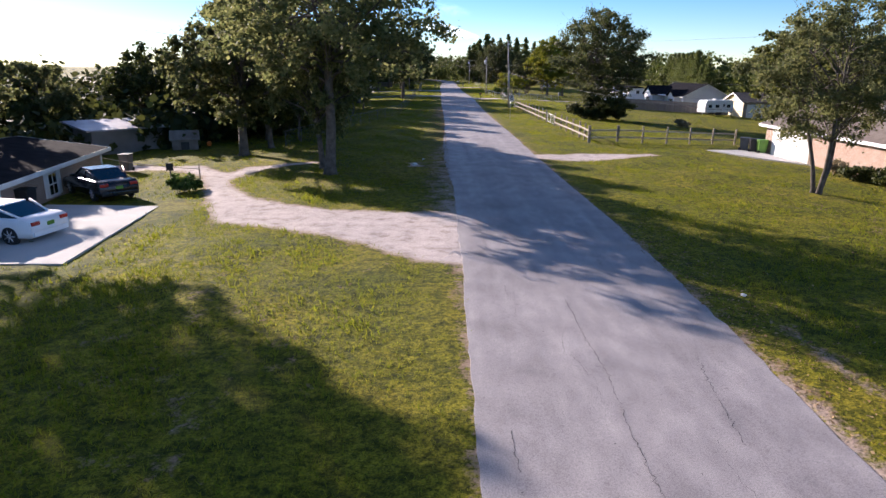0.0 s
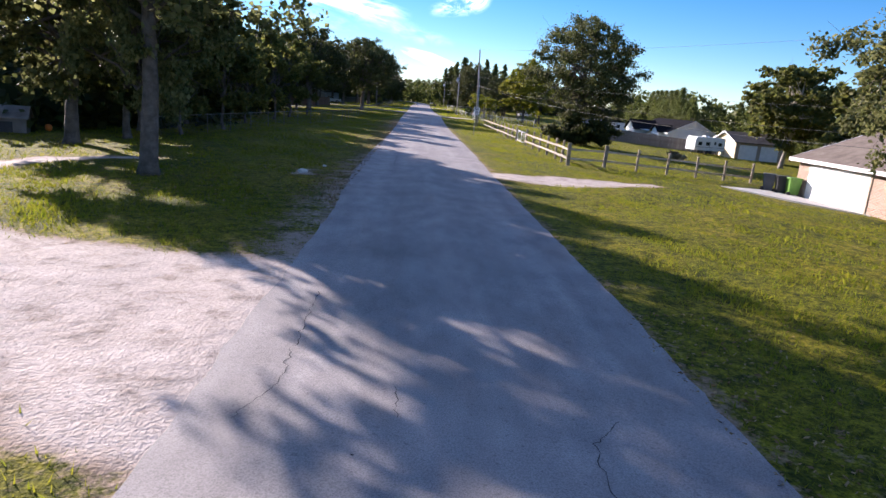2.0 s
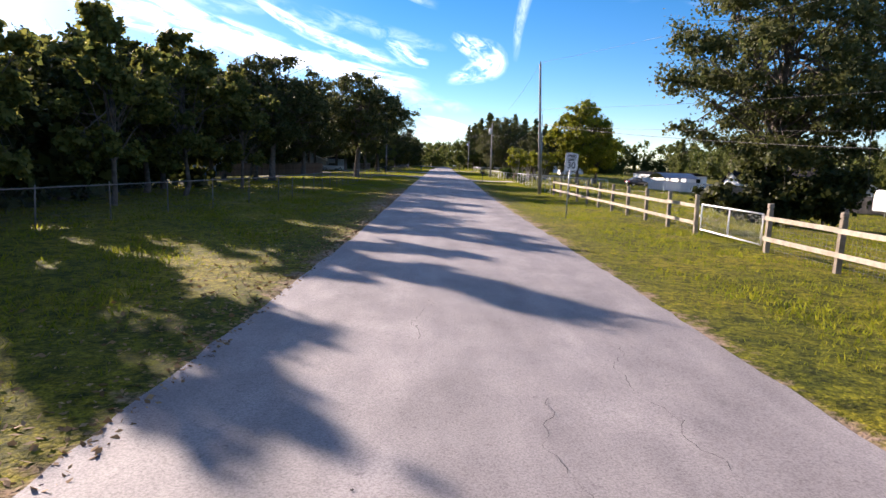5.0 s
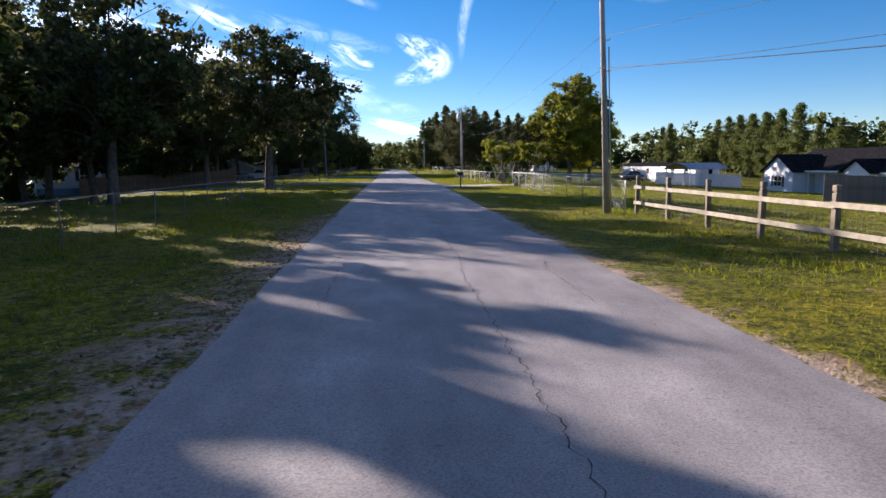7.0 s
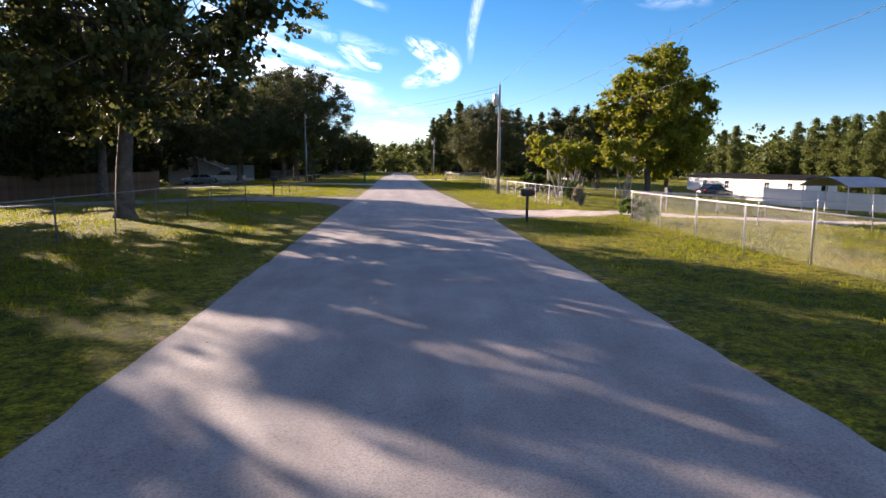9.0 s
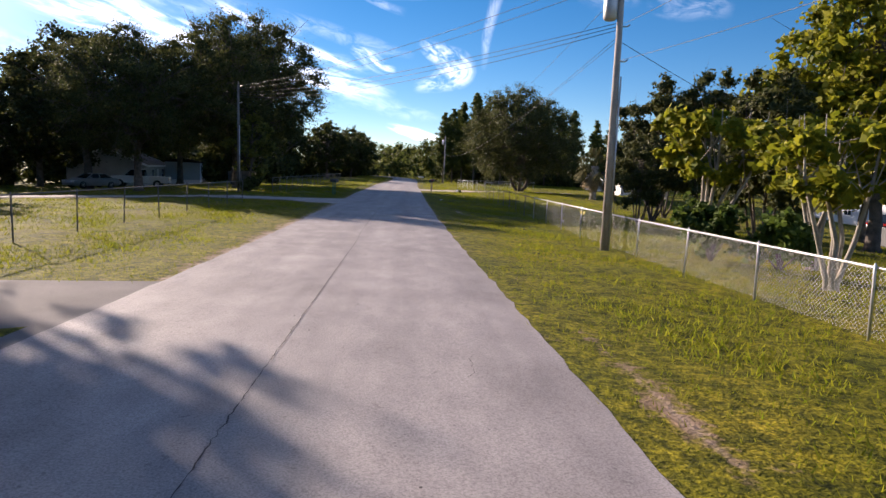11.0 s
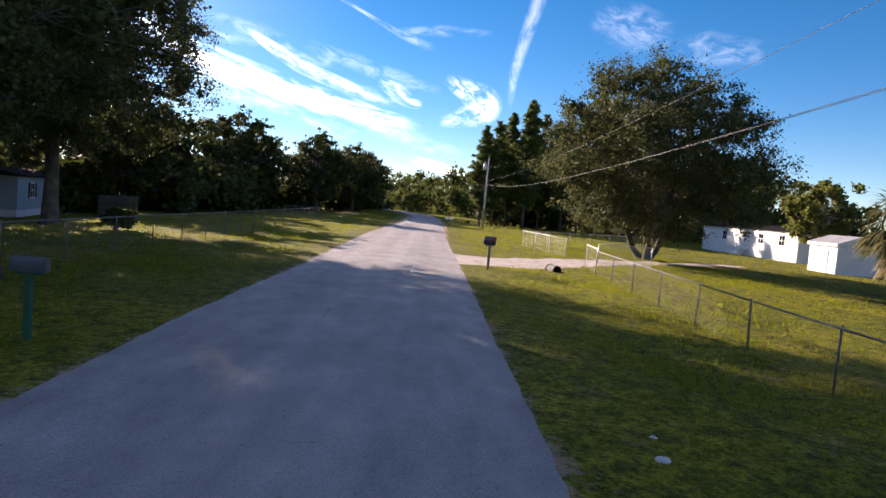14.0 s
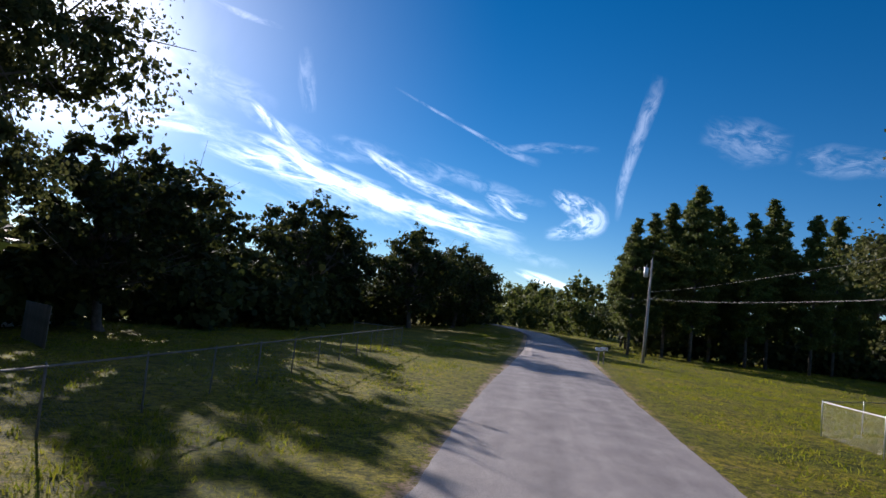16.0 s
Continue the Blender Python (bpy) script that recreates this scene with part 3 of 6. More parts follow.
slab("driveway_1", [(-15.2, 31.0), (-15.9, 39.6), (-18.3, 40.2), (-21.6, 41.0), (-20.6, 33.0), (-17.8, 31.3)], "pale concrete parking slab beside the brick house", CONCRETE)
slab("driveway_2", [(17.6, 62.5), (22.35, 64.6), (22.3, 60.5), (22.25, 56.0), (20.2, 58.6)], "pale concrete driveway before the garage door", CONCRETE)
slab("driveway_3", [(-2.8, 143.6), (-2.8, 155.3), (-9.5, 154.3), (-26.0, 155.0), (-26.0, 150.5), (-9.0, 149.9), (-5.0, 148.6), (-3.5, 146.5)], "worn grey paved drive leading off the road", DRIVE, 0.018)
slab("driveway_4", [(-2.8, 181.6), (-2.8, 188.6), (-4.2, 187.6), (-9.0, 187.0), (-26.0, 188.5), (-26.0, 185.2), (-9.0, 184.6), (-4.2, 183.6)], "worn pale paved drive leading off the road", PALE_DRIVE, 0.018)


# ---- grass blades by the road ----
def build_grass():
    """Mown blades: thick near the road and the start, ever sparser and broader away from it."""
    rng = np.random.default_rng(9)
    zones = ((-14, -2.9, 12, 50, 135), (2.9, 9, 12, 60, 135), (-9, -2.9, 50, 150, 100), (2.9, 9.5, 60, 150, 110), (2.9, 9.5, 150, 215, 160), (-9, -2.9, 150, 226, 110),
             (9, 20, 20, 250, 55), (-22, -9, 14, 260, 34), (20, 62, 14, 300, 6), (-46, -22, 14, 300, 5), (2.9, 20, 215, 262, 45), (-9, -2.9, 226, 300, 35), (2.9, 40, 262, 300, 16), (-30, 30, 300, 400, 5))
    xs, ys, ws = [], [], []
    for x0, x1, y0, y1, per in zones:
        k = int((x1 - x0) * (y1 - y0) * per)
        xs.append(rng.uniform(x0, x1, k))
        ys.append(rng.uniform(y0, y1, k))
        ws.append(np.full(k, min(0.05, 0.15 / math.sqrt(per))))
    x, y, w = np.concatenate(xs), np.concatenate(ys), np.concatenate(ws)
    n = len(x)
    ok = np.abs(x - road_bend(y)) > np.where(x > 0, half_width(y, True), half_width(y, False)) + rng.exponential(0.05, n)
    for line in TRACKS:
        ok &= along(x, y, line) > rng.normal(0.1, 0.25, n)
    ok &= ~((x < -2.8) & (((y > np.where(x > -5, 148.6 - (x + 5) * 2.2, 149.4)) & (y < 154.9)) | ((y > 183.0) & (y < 189.4)))) & ~((x < -15) & (y > 31) & (y < 41)) & ~((x > 17.6) & (x < 22.4) & (y > 56) & (y < 64.6))
    patch = np.sin(x * 1.7 + 2 * np.sin(y * 0.9)) * np.sin(y * 1.3 + np.sin(x * 2.1)) + 0.6 * np.sin(x * 4.1 + np.sin(y * 3.3)) * np.sin(y * 3.7)
    ok &= patch > rng.uniform(-2.6, 0.4, n)
    ok &= ~((x < 0) & (x > -5.2) & (y > 46) & (y < 100)) | (rng.random(n) < np.clip((-x - 3.0) / 2.4, 0, 1) * 0.8)
    x, y, w, patch = x[ok], y[ok], w[ok], patch[ok]
    n = len(x)
    z = fall(x, y) - 0.065
    h = rng.uniform(0.085, 0.125, n) * (1 + 0.2 * np.clip(patch, -0.5, 1)) * (1 + 2 * w)
    clump = np.sin(x * 17 + 2.1 * np.sin(y * 9)) * np.sin(y * 15 + 1.7 * np.sin(x * 11))
    h *= np.where(y < 42, 1.15, 1.0) * (1 + 0.26 * clump)
    w = w * rng.uniform(0.6, 1.5, n)
    a = rng.uniform(0, math.tau, n)
    lean = rng.normal(0, 0.07, (n, 2))
    base = np.column_stack([x, y, z])
    off = np.column_stack([np.cos(a) * w, np.sin(a) * w, np.zeros(n)])
    tip = base + np.column_stack([lean, h])
    verts = np.stack([base - off, base + off, tip], 1).reshape(-1, 3)
    me = mesh_arrays("grass", verts, np.arange(3 * n).reshape(-1, 3), BLADE)
    tagged(new("grass", me), "short mown green and straw-coloured grass blades on the lawns", "grass", kind="stuff")


def build_fallen_leaves():
    """Dry leaves lying along the shaded verge and under the roadside trees."""
    rng = np.random.default_rng(10)
    n = 9000
    y = rng.uniform(44, 112, n)
    x = -2.95 - rng.exponential(0.75, n)
    m = 2200
    x = np.concatenate([x, 2.95 + rng.exponential(1.0, m), rng.normal(-9.2, 2.5, 800)])
    y = np.concatenate([y, rng.uniform(12, 36, m), rng.normal(46.2, 2.5, 800)])
    n = len(x)
    a, s = rng.uniform(0, math.tau, n), rng.uniform(0.02, 0.05, n)
    c = np.column_stack([x, y, rng.uniform(0.01, 0.035, n)])
    u = np.column_stack([np.cos(a) * s, np.sin(a) * s, rng.normal(0, 0.25, n) * s])
    v = np.column_stack([-np.sin(a) * s * 0.45, np.cos(a) * s * 0.45, rng.normal(0, 0.3, n) * s])
    verts = np.stack([c - u, c + v, c + u, c - v], 1).reshape(-1, 3)
    tagged(new("fallen_leaves", mesh_arrays("fallen_leaves", verts, np.arange(4 * n).reshape(-1, 4), FALLEN)), "dry brown leaves scattered along the verge", "leaves", kind="stuff")


build_fallen_leaves()
build_grass()


# ---- trees ----
def leaf_cloud(name, centres, radii, weights, n, size, material, rng, shell=0.55, droop=0.0, slim=0.45, core=0.2, loose=1.0):
    """Many small folded leaf sprays round clump centres."""
    centres, radii = np.array(centres), np.array(radii)
    weights = np.array(weights) / np.sum(weights)
    pick = rng.choice(len(centres), n, p=weights)
    sprays = 9
    hub = rng.normal(0, 1, (len(centres), sprays, 3))
    hub /= np.linalg.norm(hub, axis=2, keepdims=True)
    hub *= rng.uniform(shell, 1.0, (len(centres), sprays, 1))
    own = hub[pick, rng.integers(sprays, size=n)]
    d = own + rng.normal(0, 1, (n, 3)) * rng.uniform(0.08, 0.24, (n, 1)) * loose
    pos = centres[pick] + d * radii[pick]
    d /= np.linalg.norm(d, axis=1, keepdims=True)
    nor = d * 0.5 + rng.normal(0, 0.6, (n, 3)) + np.array((0, 0, 0.45))
    nor /= np.linalg.norm(nor, axis=1, keepdims=True)
    t = np.cross(nor, rng.normal(0, 1, (n, 3)))
    t /= np.linalg.norm(t, axis=1, keepdims=True)
    t[:, 2] -= droop
    t /= np.linalg.norm(t, axis=1, keepdims=True)
    b = np.cross(nor, t)
    s = size * rng.uniform(0.6, 1.4, n)[:, None]
    inner = rng.random(n) < core
    pos[inner] = centres[pick[inner]] + d[inner] * (0.6 * rng.random(inner.sum()) ** 0.5)[:, None] * radii[pick[inner]]
    s[inner] *= 1.7
    fold = nor * s * 0.12
    verts = np.stack([pos - t * s * 0.5, pos + b * s * slim - fold, pos + t * s * 0.5, pos - b * s * slim - fold], 1).reshape(-1, 3)
    return mesh_arrays(name, verts, np.arange(4 * n).reshape(-1, 4), material)


def crown_shape(rng, height, low, rx, lobes, squash=1.0, pointed=0.0):
    """Clump centres spread unevenly through a crown between low and height."""
    c, r = [], []
    mid, half = (height + low) / 2, (height - low) / 2
    tries = 0
    while len(c) < lobes and tries < 4000:
        tries += 1
        d = rng.normal(0, 1, 3)
        d /= np.linalg.norm(d)
        k = rng.uniform(0.35, 0.92)
        lr = rng.uniform(0.16, 0.3) * rx
        t = d[2] * k
        wide = (1 - pointed * (t + 1) / 2) * (1.0 if t < 0 else 1 - 0.12 * t)
        p = np.array([d[0] * k * rx * wide, d[1] * k * rx * wide, mid + d[2] * k * half])
        if p[2] - lr * 0.7 < low - 0.4:
            continue
        if any(np.linalg.norm(p - q) < 0.55 * (lr + s) for q, s in zip(c, r)):
            continue
        c.append(p)
        r.append(lr)
    return c, [np.array((s, s, s * 0.72 * squash)) for s in r]


def make_tree(name, seed, height, low, rx, lobes, leaves, size, leaf, bark, trunk_r, label, stems=1, pointed=0.0, droop=0.0, core=0.2, shell=0.5, slim=0.45, lean=0.0):
    rng = np.random.default_rng(seed)
    c, r = crown_shape(rng, height, low, rx, lobes, 1.0, pointed)
    tree = thing(name, 0, -400, label, "tree", z=0)
    bm = bmesh.new()
    tips = []
    for k in range(stems):
        a = k * math.tau / stems + 0.4
        out = (0.0 if stems == 1 else rx * 0.32)
        fork = low + (height - low) * 0.3
        base = Vector((math.cos(a) * trunk_r * (stems > 1) * 0.8, math.sin(a) * trunk_r * (stems > 1) * 0.8, -0.15))
        mid = Vector((math.cos(a) * out * 0.35 + rng.normal(0, 0.1) + lean * 0.5, math.sin(a) * out * 0.35 + rng.normal(0, 0.1), low * 0.7))
        top = Vector((math.cos(a) * out + rng.normal(0, 0.3) + lean, math.sin(a) * out + rng.normal(0, 0.3), fork))
        end = Vector((top.x * 1.2, top.y * 1.2, low + (height - low) * 0.8))
        q = trunk_r * (1 if stems == 1 else 0.6)
        add_tube(bm, [base, base + (mid - base) * 0.12 + Vector((0, 0, 0.15)), mid, top, end], [q * 1.5, q * 1.05, q * 0.85, q * 0.6, q * 0.12], 9)
        tips.append((mid, top, end, q))
    for p, lr in zip(c, r):
        mid, top, end, q = tips[int(rng.integers(len(tips)))]
        t = rng.uniform(0, 0.9)
        start = mid.lerp(top, 0.4 + 0.6 * t) if rng.random() < 0.6 else top.lerp(end, t * 0.7)
        goal = Vector(p)
        bend = start.lerp(goal, 0.5) + Vector((rng.normal(0, 0.25), rng.normal(0, 0.25), 0.25))
        g = max(0.02, q * rng.uniform(0.16, 0.34))
        add_tube(bm, [start, bend, goal], [g, g * 0.65, g * 0.2], 5, False)
        for _ in range(3):
            e = goal + Vector(rng.normal(0, 1, 3)) * float(lr[0]) * 0.7
            add_tube(bm, [bend.lerp(goal, 0.6), e], [g * 0.35, g * 0.08], 4, False)
    part("trunk", bm, bark, tree)
    w = [float(np.prod(s)) ** 0.67 for s in r]
    part("crown", leaf_cloud("crown", c, r, w, leaves, size, leaf, rng, shell, droop, slim, core), None, tree)
    return tree


def make_pine(name, seed, height, low, rx, leaves, leaf, label, full=1.0):
    rng = np.random.default_rng(seed)
    tree = thing(name, 0, -400, label, "tree", z=0)
    bm = bmesh.new()
    add_tube(bm, [(0, 0, -0.2), (0.05, 0, height * 0.4), (0, 0.05, height * 0.75), (0, 0, height)], [0.2, 0.15, 0.09, 0.02], 8)
    c, r = [], []
    z = low
    while z < height - 0.3:
        f = (z - low) / (height - low)
        reach = rx * (0.55 + 0.9 * f if f < 0.35 else (1 - f) ** 0.9 * 1.3 + 0.05)
        for k in range(int(rng.integers(4, 8))):
            a = rng.uniform(0, math.tau)
            d = reach * rng.uniform(0.4, 1.15)
            p = Vector((math.cos(a) * d, math.sin(a) * d, z + 0.35 * d + rng.normal(0, 0.15)))
            add_tube(bm, [(0, 0, z), p * 0.55 + Vector((0, 0, z * 0.45 + 0.1)), p], [0.04, 0.03, 0.01], 4, False)
            for s in (0.55, 0.95):
                q = Vector((p.x * s, p.y * s, z + (p.z - z) * s))
                c.append(np.array(q))
                rr = full * rng.uniform(0.4, 0.75) * (0.6 + 0.5 * reach / rx)
                r.append(np.array((rr, rr, rr * 0.6)))
        z += rng.uniform(0.3, 0.55)
    part("trunk", bm, BARK, tree)
    part("crown", leaf_cloud("crown", c, r, [float(s[0]) ** 2 for s in r], leaves, 0.34, leaf, rng, 0.1, 0.1, 0.15, 0.12, 1.9), None, tree)
    return tree


def put(tree, spots, label="", group=""):
    """Places a finished tree at the first spot and copies at the others: (x, y, scale, turn[, height scale])."""
    made = []
    for k, (x, y, s, turn, *tall) in enumerate(spots):
        m = pose(x, y, gz(x, y), 0, 0, turn) @ Matrix.Diagonal((s, s, s * (tall[0] if tall else 1), 1))
        if k == 0:
            ob = tree
            last = m
        else:
            ob = copy_thing(tree, m)
        if label:
            ob["label"] = label
        if group:
            ob["group"] = group
        made.append(ob)
    tree.matrix_basis = last
    return made


OAK_TEXT = "broad spreading oak with dark green leaves on the lawn"
# tree by the dirt track, tall with an open crown
put(make_tree("oak_tree", 11, 15.5, 4.4, 7.2, 60, 27000, 0.2, LIGHT_LEAF, BARK, 0.3, "tall roadside oak with grey trunk and open olive crown", lean=0.5, core=0.05),
    [(-9.65, 47.4, 0.98, 20, 0.93)])
# last copy, mostly out of view, is added to shade the brick house's roof
put(make_tree("oak_tree", 12, 9.8, 2.2, 4.6, 44, 24000, 0.2, LIGHT_LEAF, BARK, 0.3, "smaller oak with low olive crown beside the dirt track", core=0.08),
    [(-17.4, 57.5, 1.1, 0), (-10.4, 49.4, 0.6, 120, 1.4), (-37.0, 66.0, 0.75, 70), (-34.5, 52.5, 0.95, 30)])
# woodland trees on the shaded side
put(make_tree("woodland_tree", 13, 12.6, 1.1, 5.2, 64, 13000, 0.32, DARK_LEAF, BARK, 0.26, "dense dark green woodland tree behind the lawn"),
    [(-18.3, 67.5, 0.88, 0, 1.12), (-16.5, 61.5, 0.88, 210), (-18.8, 77, 0.86, 50, 0.96), (-25, 78, 0.72, 110, 0.9), (-19.8, 86, 0.8, 160, 0.8), (-27, 88, 0.76, 210, 0.95), (-20, 95, 0.8, 250, 0.88), (-26, 101, 0.85, 300, 0.95),
     (-19.5, 103.5, 0.8, 20), (-24, 108, 0.92, 80), (-31, 73, 0.66, 140), (-34, 84, 0.72, 200), (-34, 100, 0.85, 260), (-31, 116, 1.0, 320), (-18.8, 113.2, 0.84, 30), (-24.8, 134, 1.14, 75), (-17.8, 72.5, 0.9, 100, 1.1), (-20.8, 109, 0.84, 200), (-20.2, 130.5, 0.92, 15)],
    group="trees of the dark wood")
put(make_tree("woodland_tree", 14, 8.5, 0.9, 3.2, 30, 8000, 0.25, SUNLIT_LEAF, BARK, 0.14, "slender green and yellow tree at the wood edge"),
    [(-14.4, 72, 0.92, 0), (-15.2, 66, 0.8, 40), (-15.5, 82, 0.84, 90), (-14.8, 90, 1.0, 150), (-15.0, 98.5, 1.05, 210), (-14.6, 107.5, 0.95, 130), (-11.8, 199.0, 0.75, 30), (-29, 128, 1.1, 260), (-33, 137, 1.2, 310)],
    group="slender trees at the wood edge")
# large roadside oaks further on
put(make_tree("oak_tree", 15, 14.5, 3.2, 7.6, 70, 22000, 0.28, OAK_LEAF, BARK, 0.4, OAK_TEXT, core=0.08),
    [(-10.4, 138.0, 0.83, 0), (-17.6, 127.2, 0.86, 70), (-22.0, 167.3, 0.6, 40, 1.7), (-21.8, 162.0, 0.92, 90), (-24.0, 142.5, 0.82, 130), (-28.5, 206, 1.0, 200), (-27.0, 226, 1.0, 280)],
    group="large roadside oaks")
put(make_tree("oak_tree", 16, 12.5, 0.6, 6.2, 70, 12000, 0.33, DARK_LEAF, BARK, 0.34, "dark rounded oak in a roadside row"),
    [(-25, 243, 0.95, 0), (-24.5, 273, 1.1, 90), (-33, 262, 1.12, 150), (-16.5, 290, 1.05, 40), (-12.5, 303, 1.0, 160), (-20, 312, 1.1, 220), (-12.5, 317, 1.0, 300), (-14, 331, 1.05, 20),
     (-19, 345, 1.1, 80), (-30, 290, 1.2, 130), (-28, 165, 0.95, 210), (-35, 176, 1.1, 270), (-38, 190, 1.1, 330), (-34, 148, 1.0, 45), (-38, 215, 1.2, 100), (-46, 236, 1.2, 170), (-38, 240, 1.0, 12), (-22, 358, 1.1, 60), (-15.5, 372, 1.0, 180)],
    group="dark oaks of the roadside row")
put(make_tree("oak_tree", 27, 15.2, 2.6, 7.7, 120, 95000, 0.13, OAK_LEAF, BARK, 0.4, OAK_TEXT, core=0.3, slim=0.38),
    [(-14.4, 204.8, 1.07, 60), (-19.2, 222, 1.05, 20, 1.15), (-20.4, 197.4, 0.88, 150)], group="large roadside oaks")
# trees on the sunlit side
put(make_tree("shade_tree", 17, 10.4, 1.9, 4.5, 60, 30000, 0.15, LIGHT_LEAF, BARK, 0.2, "slim many-stemmed tree with sparse grey green leaves", core=0.04, stems=3, shell=0.3, slim=0.3),
    [(15.6, 43.9, 1, 0)])
put(make_tree("shade_tree", 18, 17.0, 2.2, 8.0, 92, 46000, 0.22, OAK_LEAF, BARK, 0.33, "tall layered tree with fine dark green leaves behind the fence", shell=0.35, slim=0.35),
    [(16.9, 95.0, 0.82, 0)])
put(make_tree("maple_tree", 19, 15.0, 2.2, 6.6, 64, 30000, 0.26, YELLOW_LEAF, BARK, 0.32, "broad tree turning bright yellow green", pointed=0.35),
    [(23.2, 172.2, 1, 0), (28.5, 180, 0.8, 120)], group="yellow green trees")
put(make_tree("shade_tree", 20, 9.0, 1.0, 3.4, 44, 17000, 0.2, MID_LEAF, BARK, 0.12, "fine leaved many-stemmed evergreen on the lawn", stems=6, shell=0.3, slim=0.28, pointed=0.3),
    [(16.5, 182, 1, 0), (19.0, 180.2, 1.05, 130), (13.6, 176.5, 0.55, 60), (21, 191, 1.0, 40), (26, 196, 1.15, 200), (15.5, 168.5, 0.8, 250)], group="fine leaved evergreens")
put(make_tree("oak_tree", 21, 13.8, 0.9, 8.3, 120, 110000, 0.135, OAK_LEAF, BARK, 0.42, "wide low-branching oak with a dense rounded crown", stems=3),
    [(17.0, 231.0, 1, 0)])
put(make_tree("crape_myrtle", 22, 4.3, 1.5, 1.9, 20, 3200, 0.2, YELLOW_LEAF, PALE_BARK, 0.1, "small pale-stemmed tree with yellowing leaves inside the fence", stems=5),
    [(10.9, 157.4, 1, 0), (13.2, 161.5, 1.15, 70), (12.6, 166.5, 1.3, 150), (14.0, 153.0, 1.1, 210)], group="small pale-stemmed trees")
put(make_tree("shade_tree", 23, 12.0, 2.0, 5.0, 44, 6500, 0.42, SUNLIT_LEAF, PALE_BARK, 0.24, "loose green crowned tree beyond the houses"),
    [(37, 76, 0.95, 0), (43, 82, 1.05, 60), (50, 90, 1.1, 120), (41, 66, 1.0, 180), (46.5, 106, 1.2, 240), (40, 40, 1.1, 300), (58, 101, 1.15, 20), (57, 124, 1.4, 80), (35, 240, 0.7, 50), (29, 216, 0.5, 100), (34, 222, 0.65, 160),
     (44, 66, 1.1, 210), (52, 78, 1.15, 250), (48, 54, 1.1, 290)], group="loose crowned trees")
put(make_pine("pine_tree", 24, 18.5, 3.0, 3.3, 36000, PINE_LEAF, "tall straight pine with a bare lower trunk", 0.95),
    [(9.2, 281, 0.8, 0), (11.2, 282, 0.85, 150), (13.5, 285, 0.95, 40), (16.0, 283, 1.05, 80), (19, 287, 0.98, 120), (22, 284, 0.92, 160), (25.5, 288, 1.06, 200), (29, 285, 0.95, 240), (33, 289, 1.0, 280), (13, 292, 0.9, 320),
     (37, 292, 0.92, 15), (41, 296, 0.98, 55), (17.5, 294, 1.08, 95), (23, 296, 1.0, 135), (46, 294, 0.86, 175), (51, 298, 0.9, 215), (11.5, 299, 0.85, 255), (12, 307, 0.85, 295), (30, 297, 1.02, 335), (56, 296, 0.8, 25), (61, 300, 0.85, 65)],
    group="pines of the plantation")
put(make_pine("pine_tree", 25, 13.5, 1.2, 2.7, 12000, PINE_LEAF, "green pine in the wood beyond the houses", 1.5),
    [(63 + (k * 37 % 9), 118 + k * 6.2, 0.72 + 0.3 * ((k * 29) % 10) / 10, k * 47) for k in range(20)], group="pines beyond the houses")
# a tree beside the start that shades the verge
put(make_tree("oak_tree", 26, 14.6, 7.6, 5.0, 60, 11000, 0.3, OAK_LEAF, BARK, 0.3, "broad oak shading the verge behind the parked cars", core=0.05),
    [(-30.6, 44.6, 1.0, 0), (-34.0, 42.0, 0.9, 100, 1.1)])


def far_wood(name, label, lines, seed, leaf, size=0.8):
    """A distant wood as one mesh of leaf clumps along lines (x0, y0, x1, y1, height, count)."""
    rng = np.random.default_rng(seed)
    c, r = [], []
    for x0, y0, x1, y1, h, k in lines:
        for _ in range(k):
            t = rng.random()
            x, y = x0 + (x1 - x0) * t + rng.normal(0, 4), y0 + (y1 - y0) * t + rng.normal(0, 4)
            top = h * rng.uniform(0.65, 1.08)
            for _ in range(7):
                f = rng.random()
                s = rng.uniform(1.3, 2.5) * (1.25 - 0.6 * f)
                c.append((x + rng.normal(0, 1.2), y + rng.normal(0, 1.2), gz(x, y) + 0.8 + (top - 1.4) * f))
                r.append((s, s, s * 0.9))
    me = leaf_cloud(name, c, r, [q[0] ** 2 for q in r], len(c) * 62, size, leaf, rng, 0.3, loose=1.7)
    tagged(new(name, me), label, "wood", kind="stuff")


far_wood("distant_wood", "distant dark green wood behind the houses", [(-52, 130, -58, 330, 13, 90), (-48, 330, -50, 400, 12, 50), (-60, 400, 30, 470, 14, 80), (-40, 66, -39, 130, 5.5, 55), (-25, 64, -27, 118, 4.0, 46), (-29, 240, -25, 300, 6.0, 34), (-20, 296, -16, 370, 6.0, 30), (13, 292, 60, 300, 4.5, 50), (-46, 130, -46, 240, 8, 60), (-36, 250, -38, 330, 8, 40)], 31, DARK_LEAF, 0.62)
# paler leaves than the other wood: haze and sunlight put into the colour
far_wood("distant_wood", "hazy grey green wood behind the brick house", [(-50, -10, -48, 130, 7.8, 110)], 34, MID_LEAF, 0.62)
far_wood("distant_wood", "distant sunlit wood beyond the lawns", [(52, 20, 60, 110, 10.5, 60), (74, 120, 82, 280, 11.5, 130), (62, 300, 12, 330, 16, 50), (12, 330, -8, 405, 12, 50), (80, 280, 62, 310, 12, 25)], 32, PINE_LEAF, 0.6)
far_wood("distant_wood", "wood closing the view back along the road", [(-60, -45, 60, -50, 12, 30)], 33, DARK_LEAF, 1.1)


